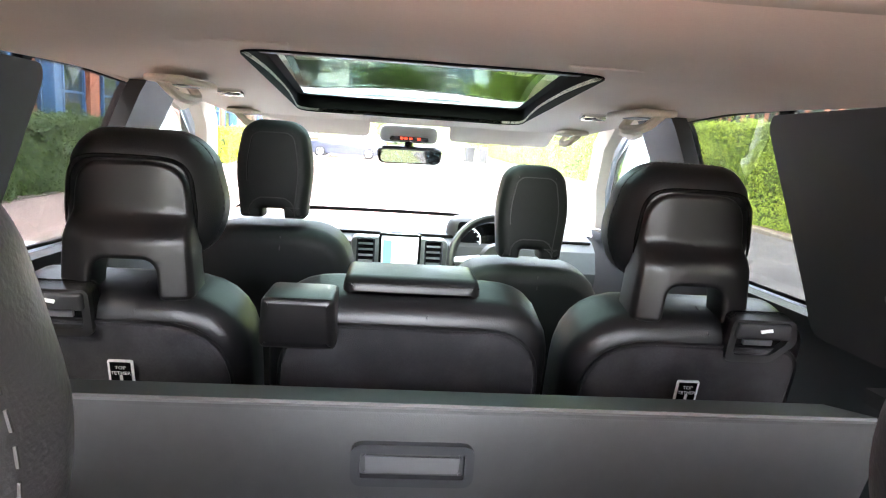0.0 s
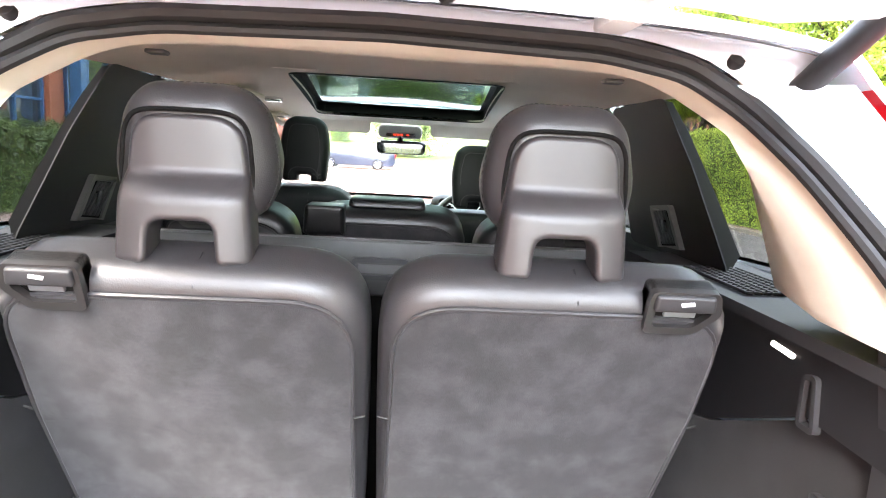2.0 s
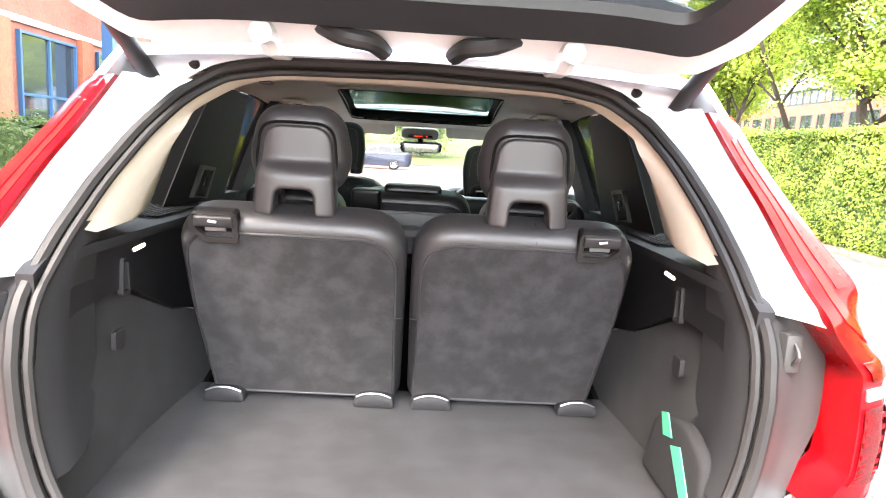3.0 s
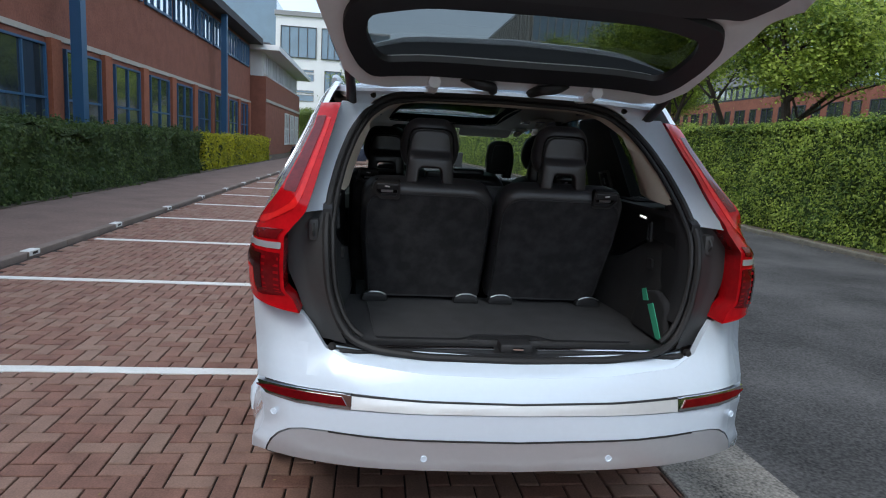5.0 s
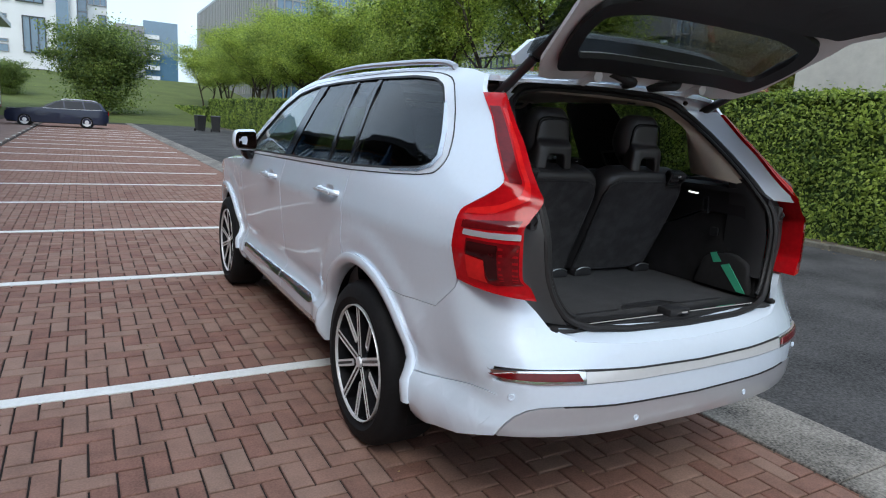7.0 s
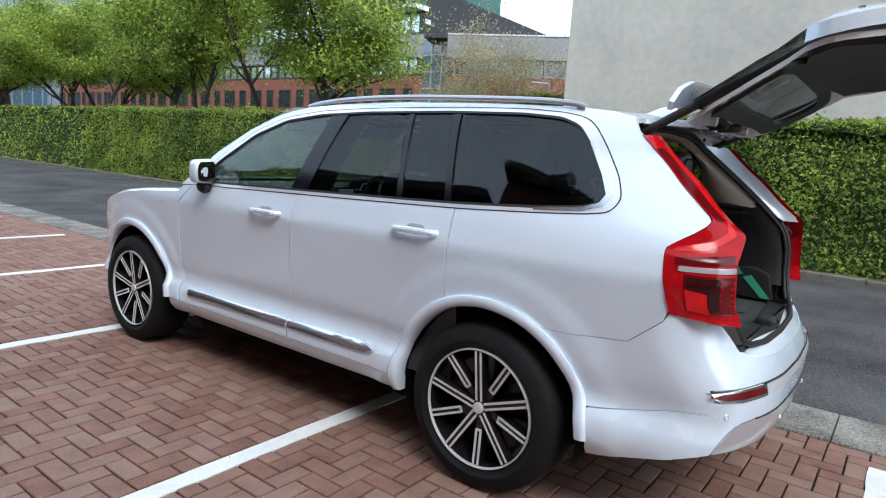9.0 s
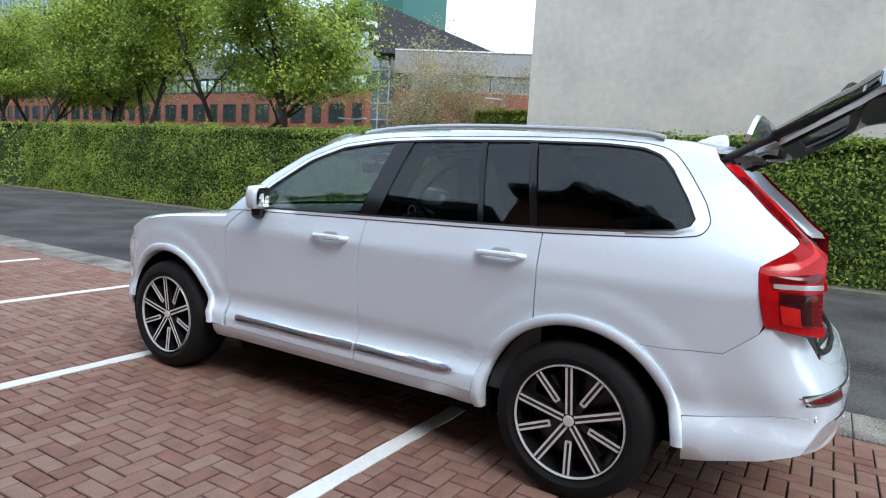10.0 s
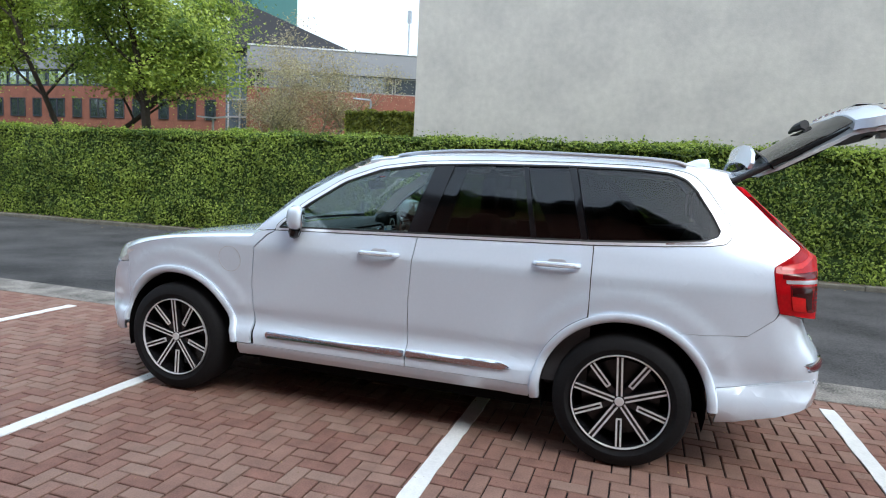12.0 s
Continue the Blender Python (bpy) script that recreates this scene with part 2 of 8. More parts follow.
def glass(name, tint, gloss=1.0, ior=1.5):
    """A thin pane: tinted see-through with a clear-coat like reflection."""
    m = bpy.data.materials.new(name)
    m.use_nodes = True
    n, l = m.node_tree.nodes, m.node_tree.links
    n.clear()
    out = n.new("ShaderNodeOutputMaterial")
    tr = n.new("ShaderNodeBsdfTransparent")
    tr.inputs["Color"].default_value = (*tint, 1)
    gl = n.new("ShaderNodeBsdfGlossy")
    gl.inputs["Roughness"].default_value = 0.01
    fr = n.new("ShaderNodeLayerWeight")
    fr.inputs["Blend"].default_value = 0.5
    pw = n.new("ShaderNodeMath")
    pw.operation = "POWER"
    pw.inputs[1].default_value = 5.0
    mul = n.new("ShaderNodeMath")
    mul.operation, mul.use_clamp = "MULTIPLY_ADD", True
    mul.inputs[1].default_value, mul.inputs[2].default_value = 0.9 * gloss, 0.045 * gloss
    mix = n.new("ShaderNodeMixShader")
    l.new(fr.outputs["Facing"], pw.inputs[0])
    l.new(pw.outputs[0], mul.inputs[0])
    l.new(mul.outputs[0], mix.inputs[0])
    l.new(tr.outputs[0], mix.inputs[1])
    l.new(gl.outputs[0], mix.inputs[2])
    l.new(mix.outputs[0], out.inputs["Surface"])
    return m


def leafy(name, dark, light, rough=0.55):
    """Leaves: a colour for each leaf between two greens, a little light shining through."""
    m = bpy.data.materials.new(name)
    m.use_nodes = True
    n, l = m.node_tree.nodes, m.node_tree.links
    b = n["Principled BSDF"]
    geo = n.new("ShaderNodeNewGeometry")
    co = n.new("ShaderNodeTexCoord")
    big = n.new("ShaderNodeTexNoise")
    big.inputs["Scale"].default_value = 0.9
    l.new(co.outputs["Object"], big.inputs["Vector"])
    add = n.new("ShaderNodeMath")
    add.operation = "MULTIPLY_ADD"
    add.inputs[1].default_value = 1.6
    add.inputs[2].default_value = -0.8
    l.new(big.outputs["Fac"], add.inputs[0])
    add2 = n.new("ShaderNodeMath")
    add2.operation, add2.use_clamp = "ADD", True
    l.new(add.outputs[0], add2.inputs[0])
    l.new(geo.outputs["Random Per Island"], add2.inputs[1])
    mix = n.new("ShaderNodeMix")
    mix.data_type = "RGBA"
    mix.inputs["A"].default_value, mix.inputs["B"].default_value = (*dark, 1), (*light, 1)
    l.new(add2.outputs[0], mix.inputs["Factor"])
    l.new(mix.outputs["Result"], b.inputs["Base Color"])
    b.inputs["Roughness"].default_value = rough
    tr = n.new("ShaderNodeBsdfTranslucent")
    l.new(mix.outputs["Result"], tr.inputs["Color"])
    ms = n.new("ShaderNodeMixShader")
    ms.inputs[0].default_value = 0.5
    l.new(b.outputs[0], ms.inputs[1])
    l.new(tr.outputs[0], ms.inputs[2])
    l.new(ms.outputs[0], n["Material Output"].inputs["Surface"])
    return m


PAINT = mat("white_pearl_paint", (0.755, 0.855, 0.97), rough=0.26, metal=0.12, var=0.02, coat=1.0)
PAINT_IN = mat("jamb_paint", (0.7, 0.71, 0.72), rough=0.4, var=0.04)
JAMB = mat("jamb_grey", (0.046, 0.047, 0.048), rough=0.5, var=0.08)
CHROME = mat("chrome", (0.8, 0.8, 0.82), rough=0.08, metal=1.0, var=0.02)
SATIN = mat("satin_silver", (0.55, 0.56, 0.58), rough=0.32, metal=0.9, var=0.04)
SILVER_PAINT = mat("silver_paint", (0.52, 0.53, 0.56), rough=0.3, metal=0.4, var=0.03, coat=1.0)
GLOSS_BLACK = mat("gloss_black", (0.006, 0.006, 0.007), rough=0.1, var=0.1, spec=0.4)
BLACK_PLASTIC = mat("black_plastic", (0.022, 0.022, 0.024), rough=0.55, var=0.15, bump=0.25, bump_scale=700)
RUBBER = mat("rubber_seal", (0.014, 0.0135, 0.014), rough=0.6, var=0.15, bump=0.1, bump_scale=300)
TYRE = mat("tyre_rubber", (0.010, 0.010, 0.011), spec=0.2, rough=0.75, var=0.3, scale=6, bump=0.3, bump_scale=160)
RIM_BLACK = mat("rim_black", (0.012, 0.012, 0.014), rough=0.25, var=0.1)
RIM_CUT = mat("rim_cut", (0.78, 0.78, 0.79), rough=0.4, metal=0.45, var=0.05)
STRIP_CHROME = mat("brushed_chrome_strip", (0.8, 0.81, 0.84), rough=0.18, metal=1.0, var=0.05)
TRIM_BRIGHT = mat("bright_trim", (0.86, 0.87, 0.89), rough=0.28, metal=0.65, var=0.04)
BUMPER_CHROME = mat("bumper_chrome", (0.86, 0.87, 0.89), rough=0.22, metal=0.4, var=0.04, coat=0.5)
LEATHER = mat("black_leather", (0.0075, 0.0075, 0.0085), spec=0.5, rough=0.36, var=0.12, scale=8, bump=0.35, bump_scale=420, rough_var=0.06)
LEATHER_FRONT = mat("charcoal_leather", (0.0088, 0.0100, 0.0105), spec=0.25, rough=0.5, var=0.1, scale=8, bump=0.35, bump_scale=420)
# third row copies of LEATHER and SHELL, daylight from the boot in their colour
LEATHER_LIT = mat("black_leather_lit", (0.0245, 0.0235, 0.0255), spec=0.65, rough=0.42, var=0.12, scale=8, bump=0.3, bump_scale=420, rough_var=0.06)
SHELL_LIT = mat("headrest_shell_lit", (0.026, 0.0235, 0.025), rough=0.40, spec=0.65, var=0.06, scale=8, bump=0.2, bump_scale=900)
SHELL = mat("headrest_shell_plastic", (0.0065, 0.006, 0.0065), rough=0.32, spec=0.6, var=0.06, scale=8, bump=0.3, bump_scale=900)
CARPET = mat("boot_carpet", (0.0105, 0.0105, 0.0125), rough=0.95, var=0.35, scale=9, fine=350, bump=0.8, bump_scale=700, tint=(0.0175, 0.0175, 0.0205), sheen=0.12)
# the boot carpet again, with the dimness of the side corners in its colour
CARPET_SHADED = mat("boot_carpet_shaded", (0.0075, 0.0075, 0.009), rough=0.95, var=0.3, scale=9, fine=350, bump=0.8, bump_scale=700, tint=(0.0125, 0.0125, 0.0148), sheen=0.08)
SEAT_FELT = mat("seat_back_felt", (0.0145, 0.0139, 0.0158), rough=0.95, var=0.36, scale=18, fine=300, bump=0.8, bump_scale=700, tint=(0.027, 0.0258, 0.0288), sheen=0.16)
TRIM_DARK = mat("dark_trim", (0.014, 0.014, 0.016), rough=0.42, var=0.12, bump=0.3, bump_scale=800)
FLAP_GREY = mat("flap_grey", (0.047, 0.0475, 0.046), rough=0.5, var=0.1, bump=0.3, bump_scale=800)
LATCH = mat("latch_grey", (0.018, 0.017, 0.017), rough=0.36, var=0.08, spec=0.8)
VENT_GREY = mat("vent_grey", (0.11, 0.11, 0.11), rough=0.45, var=0.05)
LINER_BLACK = mat("arch_liner_black", (0.005, 0.005, 0.005), spec=0.1, rough=0.9, var=0.2)
TRIM_GREY = mat("grey_trim", (0.030, 0.031, 0.034), rough=0.5, var=0.1, bump=0.3, bump_scale=800)
PILLAR_GREY = mat("pillar_grey", (0.013, 0.014, 0.0165), rough=0.62, var=0.08, bump=0.2, bump_scale=900)
HEADLINER = mat("headliner_cloth", (0.80, 0.71, 0.62), rough=0.95, var=0.05, scale=5, fine=300, bump=0.3, bump_scale=900)
BEIGE = mat("beige_pillar_trim", (0.66, 0.61, 0.51), rough=0.7, var=0.04, bump=0.2, bump_scale=900)
STITCH = mat("pale_stitching", (0.026, 0.026, 0.026), rough=0.8, var=0.05)
RED_LENS = mat("red_lens", (0.42, 0.004, 0.008), rough=0.1, var=0.2, scale=12, coat=0.0, spec=0.25)
DEEP_LENS = mat("deep_red_lens", (0.25, 0.003, 0.006), rough=0.12, var=0.35, scale=16, spec=0.25)
DARK_LENS = mat("dark_red_lens", (0.12, 0.003, 0.005), rough=0.12, var=0.3, scale=14, spec=0.4)
BRIGHT_LENS = mat("bright_red_lens", (0.62, 0.012, 0.012), rough=0.12, var=0.15, scale=20, spec=0.4)
DEEP_SHADE = mat("lamp_recess", (0.035, 0.003, 0.004), rough=0.15, var=0.2, spec=0.5)
GLASS_CLEAR = glass("clear_glass", (0.93, 0.955, 0.945))
GLASS_TINT = glass("privacy_glass", (0.47, 0.48, 0.475))
GLASS_SIDE = glass("front_side_glass", (0.66, 0.74, 0.72), 1.5)
GLASS_ROOF = glass("roof_glass", (0.27, 0.32, 0.29))
SCREEN = mat("lit_screen", (0.75, 0.85, 0.92), rough=0.3, var=0.02, emit=0.07)
SCREEN_BLUE = mat("lit_screen_blue", (0.1, 0.42, 0.75), rough=0.3, var=0.02, emit=0.07)
RED_LED = mat("red_led", (0.9, 0.05, 0.02), rough=0.4, var=0.01, emit=0.12)
LAMP_GLOW = mat("boot_lamp_glow", (1.0, 0.96, 0.9), rough=0.4, var=0.01, emit=0.8)
MIRROR_GLASS = mat("mirror_glass", (0.8, 0.82, 0.82), rough=0.03, metal=1.0, var=0.01)
WHITE_LABEL = mat("white_label", (0.75, 0.75, 0.75), rough=0.6, var=0.03)
GREEN_BAND = mat("green_reflective_band", (0.08, 0.5, 0.3), rough=0.5, var=0.06)
TAILORED = mat("woven_black_bag", (0.02, 0.02, 0.022), rough=0.9, var=0.2, bump=0.5, bump_scale=500)

ASPHALT = mat("asphalt", (0.048, 0.046, 0.0455), rough=0.95, var=1.3, scale=0.8, fine=55, bump=0.9, bump_scale=150)
CONCRETE = mat("concrete_edge", (0.185, 0.17, 0.15), rough=0.95, var=1.1, scale=2.5, fine=70, bump=0.8, bump_scale=140)
KERB = mat("kerb_concrete", (0.185, 0.142, 0.12), rough=0.9, var=0.35, scale=3, bump=0.5, bump_scale=100)
SAND = mat("joint_sand", (0.02, 0.015, 0.0135), rough=1.0, var=0.3, scale=6)
PAVER = mat("red_clay_paver", (0.245, 0.121, 0.090), rough=0.9, var=0.34, scale=7, fine=110, bump=0.6, bump_scale=160, per="object", per_amount=0.09, tint=(0.205, 0.131, 0.100))
PAVER_ISLE = mat("red_clay_paver_field", (0.245, 0.121, 0.090), rough=0.9, var=0.34, scale=7, fine=110, bump=0.6, bump_scale=160, per="island", per_amount=0.09, tint=(0.205, 0.131, 0.100))
LINE_PAINT = mat("white_line_paint", (0.72, 0.72, 0.7), rough=0.7, var=0.12, scale=8, fine=70, bump=0.3, bump_scale=120)
EARTH = mat("bare_earth", (0.09, 0.07, 0.05), rough=1.0, var=0.4, scale=3, bump=0.8, bump_scale=40)
GRASS = mat("grass_ground", (0.085, 0.11, 0.02), rough=1.0, var=0.4, scale=0.4, fine=8, bump=0.5, bump_scale=20)
SHRUB_CORE = mat("olive_foliage", (0.15, 0.16, 0.045), rough=1.0, var=0.5, scale=5)
# core colour holds the shade seen in gaps between the leaves
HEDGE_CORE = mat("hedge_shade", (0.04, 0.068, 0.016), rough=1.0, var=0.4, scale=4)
HEDGE_LEAF = leafy("hedge_leaves", (0.065, 0.125, 0.02), (0.42, 0.53, 0.09))
TREE_LEAF = leafy("tree_leaves", (0.09, 0.16, 0.025), (0.53, 0.63, 0.11))
BUSH_LEAF = leafy("bush_leaves", (0.04, 0.075, 0.02), (0.12, 0.17, 0.05))
OLIVE_LEAF = leafy("olive_shrub_leaves", (0.17, 0.2, 0.03), (0.4, 0.4, 0.06))
GOLD_LEAF = leafy("golden_hedge_leaves", (0.26, 0.27, 0.02), (0.66, 0.62, 0.04))
BANK_LEAF = leafy("bank_tree_leaves", (0.055, 0.10, 0.02), (0.26, 0.34, 0.07))
PALE_LEAF = leafy("pale_spring_leaves", (0.22, 0.18, 0.08), (0.56, 0.50, 0.30))
BARK = mat("bark", (0.05, 0.038, 0.03), rough=0.95, var=0.4, scale=5, bump=1.0, bump_scale=40)
TWIG = mat("pale_twig", (0.3, 0.26, 0.2), rough=0.9, var=0.3, scale=5)
RENDER_WALL = mat("grey_rendered_wall", (0.53, 0.505, 0.45), rough=0.95, var=0.12, scale=0.8, fine=6, bump=0.2, bump_scale=25, tint=(0.43, 0.41, 0.37))
BRICK = mat("red_brickwork", (0.255, 0.095, 0.063), rough=0.9, var=0.25, scale=2.0, fine=14, bump=0.4, bump_scale=14)
BRICK_ORANGE = mat("brick_pier", (0.33, 0.11, 0.06), rough=0.9, var=0.2, scale=2.0, fine=14, bump=0.4, bump_scale=14)
STONE_BAND = mat("pale_stone", (0.46, 0.43, 0.38), rough=0.85, var=0.1)
GREY_CLAD = mat("grey_concrete_cladding", (0.28, 0.28, 0.29), rough=0.85, var=0.1, scale=0.5)
WHITE_CLAD = mat("white_cladding", (0.72, 0.73, 0.74), rough=0.6, var=0.05, scale=0.4)
DARK_FRAME = mat("dark_window_frame", (0.035, 0.045, 0.055), rough=0.5, var=0.08)
DARK_ROOF = mat("dark_roof", (0.04, 0.04, 0.045), rough=0.8, var=0.2)
BLUE_FRAME = mat("blue_window_frame", (0.03, 0.10, 0.21), rough=0.45, var=0.06)
WHITE_FRAME = mat("white_window_frame", (0.7, 0.71, 0.72), rough=0.5, var=0.05)
TEAL = mat("teal_cladding", (0.02, 0.12, 0.10), rough=0.4, var=0.1)
PANE = mat("office_pane", (0.03, 0.04, 0.05), rough=0.04, var=0.2, scale=0.3, spec=1.0, coat=1.0)
PANE_BRIGHT = mat("sky_mirroring_pane", (0.72, 0.78, 0.82), rough=0.05, metal=0.85, var=0.3, scale=0.6)
PANE_SKY = mat("pale_tower_pane", (0.2, 0.27, 0.33), rough=0.06, var=0.35, scale=0.5, spec=1.0, coat=1.0)
PANE_BLUE = mat("blue_office_pane", (0.08, 0.16, 0.24), rough=0.05, var=0.25, scale=0.25, spec=1.0, coat=1.0)
RIB_GREY = mat("grey_rib_cladding", (0.3, 0.3, 0.29), rough=0.5, var=0.1, metal=0.3)
NAVY = mat("navy_car_paint", (0.008, 0.013, 0.040), rough=0.35, var=0.05, coat=0.5)
ESTATE_GLASS = mat("dark_car_glass", (0.012, 0.014, 0.018), rough=0.06, var=0.1, spec=0.45)
STEEL = mat("galvanised_steel", (0.4, 0.41, 0.42), rough=0.45, metal=0.8, var=0.1)


# ---- ground, road, pavement ----
def floor_sheet(name, x0, x1, y0, y1, z, thick, material, label, category, step=0):
    bm = bmesh.new()
    box(bm, x0, x1, y0, y1, z - thick, z)
    return thing(name, bm, material, label, category, kind="structure", smooth=False)


ground_bm = bmesh.new()
vs = [ground_bm.verts.new(p) for p in ((-2500, -2500, -0.08), (2500, -2500, -0.08), (2500, 2500, -0.08), (-2500, 2500, -0.08))]
ground_bm.faces.new(vs)
ground = thing("ground", ground_bm, GRASS, "flat grassy ground reaching to the horizon", "ground", kind="structure", smooth=False)

KERB_X, EDGE_X0, EDGE_X1, ROAD_X1 = -4.15, 0.92, 1.45, 7.75
BAY_Y0, BAY_Y1 = -9.0, 50.0
floor_sheet("road", EDGE_X1, ROAD_X1, -60, 140, -0.012, 0.06, ASPHALT, "worn dark grey asphalt access road beside the bays", "road")
edge_bm = bmesh.new()
y = -12.0
while y < 54:
    box(edge_bm, EDGE_X0 + 0.004, EDGE_X1 + 0.003, y + 0.003, y + 0.912, -0.07, 0.004, 0.006, 1)
    y += 0.915
thing("concrete_edging", edge_bm, CONCRETE, "flush pale concrete edging between pavers and asphalt", "edging", kind="structure", smooth=False)
floor_sheet("parking_bed", KERB_X, EDGE_X0, BAY_Y0 - 3, BAY_Y1 + 6, -0.014, 0.05, SAND, "sand bed and joints under the clay pavers", "paving bed")
kerb_bm = bmesh.new()
y = BAY_Y0 - 3
while y < BAY_Y1 + 4:
    box(kerb_bm, KERB_X - 0.13, KERB_X, y + 0.003, y + 0.912, -0.06, 0.062, 0.015, 2)
    y += 0.915
thing("kerb", kerb_bm, KERB, "low weathered reddish concrete kerb along the parking bays", "kerb", kind="structure")
floor_sheet("pavement", -6.35, KERB_X - 0.132, BAY_Y0 - 3, 66, 0.05, 0.12, mat("pavement_brick", (0.18, 0.12, 0.10), rough=0.9, var=0.3, scale=1.5, fine=25, bump=0.5, bump_scale=60),
            "reddish brick footway between kerb and shrubs", "pavement")
floor_sheet("planting_bed", -9.0, -6.352, -10, 70, 0.07, 0.12, EARTH, "bare earth planting bed in front of the brick offices", "planting bed")
gutter_bm = bmesh.new()
y = -20.0
while y < 75:
    box(gutter_bm, ROAD_X1 + 0.001, ROAD_X1 + 0.13, y + 0.004, y + 0.911, -0.06, 0.07 + 0.008 * math.sin(y * 3), 0.015, 1)
    y += 0.915
thing("far_kerb", gutter_bm, mat("mossy_kerb", (0.13, 0.12, 0.095), rough=0.95, var=0.5, scale=4, bump=0.6, bump_scale=80), "low weathered kerb under the tall hedge", "kerb", kind="structure")
floor_sheet("verge", ROAD_X1 + 0.132, 11.0, -40, 90, 0.03, 0.1, EARTH, "earth strip strewn with dead leaves under the hedge", "verge")

# bay lines, slightly uneven paint
LINE_YS = [-0.35 + 2.38 * k for k in range(-3, 17)]
for k, ly in enumerate(LINE_YS):
    bm = bmesh.new()
    x0, x1, n = KERB_X + 0.12, 0.70, 48
    rng = random.Random(k)
    top = []
    for i in range(n + 1):
        x = x0 + (x1 - x0) * i / n
        a, b = rng.uniform(-0.004, 0.004), rng.uniform(-0.004, 0.004)
        top.append(((x, ly - 0.05 + a), (x, ly + 0.05 + b)))
    vv = [[bm.verts.new((p[0], p[1], 0.0055)) for p in q] for q in top]
    ww = [[bm.verts.new((p[0], p[1], -0.004)) for p in q] for q in top]
    for i in range(n):
        bm.faces.new((vv[i][0], vv[i + 1][0], vv[i + 1][1], vv[i][1]))
        bm.faces.new((ww[i][0], ww[i + 1][0], vv[i + 1][0], vv[i][0]))
        bm.faces.new((vv[i][1], vv[i + 1][1], ww[i + 1][1], ww[i][1]))
    bm.faces.new((ww[0][0], vv[0][0], vv[0][1], ww[0][1]))
    bm.faces.new((vv[n][0], ww[n][0], ww[n][1], vv[n][1]))
    thing("bay_line", bm, LINE_PAINT, "white painted parking bay line on clay pavers", "road marking", group="bay lines", kind="structure", smooth=False)
    if -1 < ly < 40:
        bm = bmesh.new()
        box(bm, KERB_X - 0.1, KERB_X + 0.006, ly + 1.0, ly + 1.22, 0.01, 0.067, 0.004, 1)
        mk = thing("bay_marker", bm, LINE_PAINT, "small white painted bay number patch on the kerb", "bay marker", group="bay markers")
        bm = bmesh.new()
        box(bm, KERB_X + 0.0065, KERB_X + 0.009, ly + 1.06, ly + 1.16, 0.025, 0.052)
        part("number_bar", bm, BLACK_PLASTIC, mk, smooth=False)


# ---- plants ----
def add_leaf(verts, faces, p, nrm, size, rng, ratio=0.6):
    """One folded leaf of four triangles' worth at most."""
    d = Vector((rng.gauss(0, 1), rng.gauss(0, 1), rng.gauss(0, 1)))
    d = (d - nrm * d.dot(nrm))
    if d.length < 1e-4:
        d = nrm.orthogonal()
    d.normalize()
    s = nrm.cross(d) * size * ratio * 0.5
    d = d * size * 0.5
    b = len(verts)
    verts += [p - d, p + s - nrm * size * 0.08, p + d, p - s - nrm * size * 0.08]
    faces.append((b, b + 1, b + 2))
    faces.append((b, b + 2, b + 3))


def leaf_mesh(name, verts, faces, material):
    me = bpy.data.meshes.new(name)
    me.from_pydata([tuple(v) for v in verts], [], faces)
    me.materials.append(material)
    return me


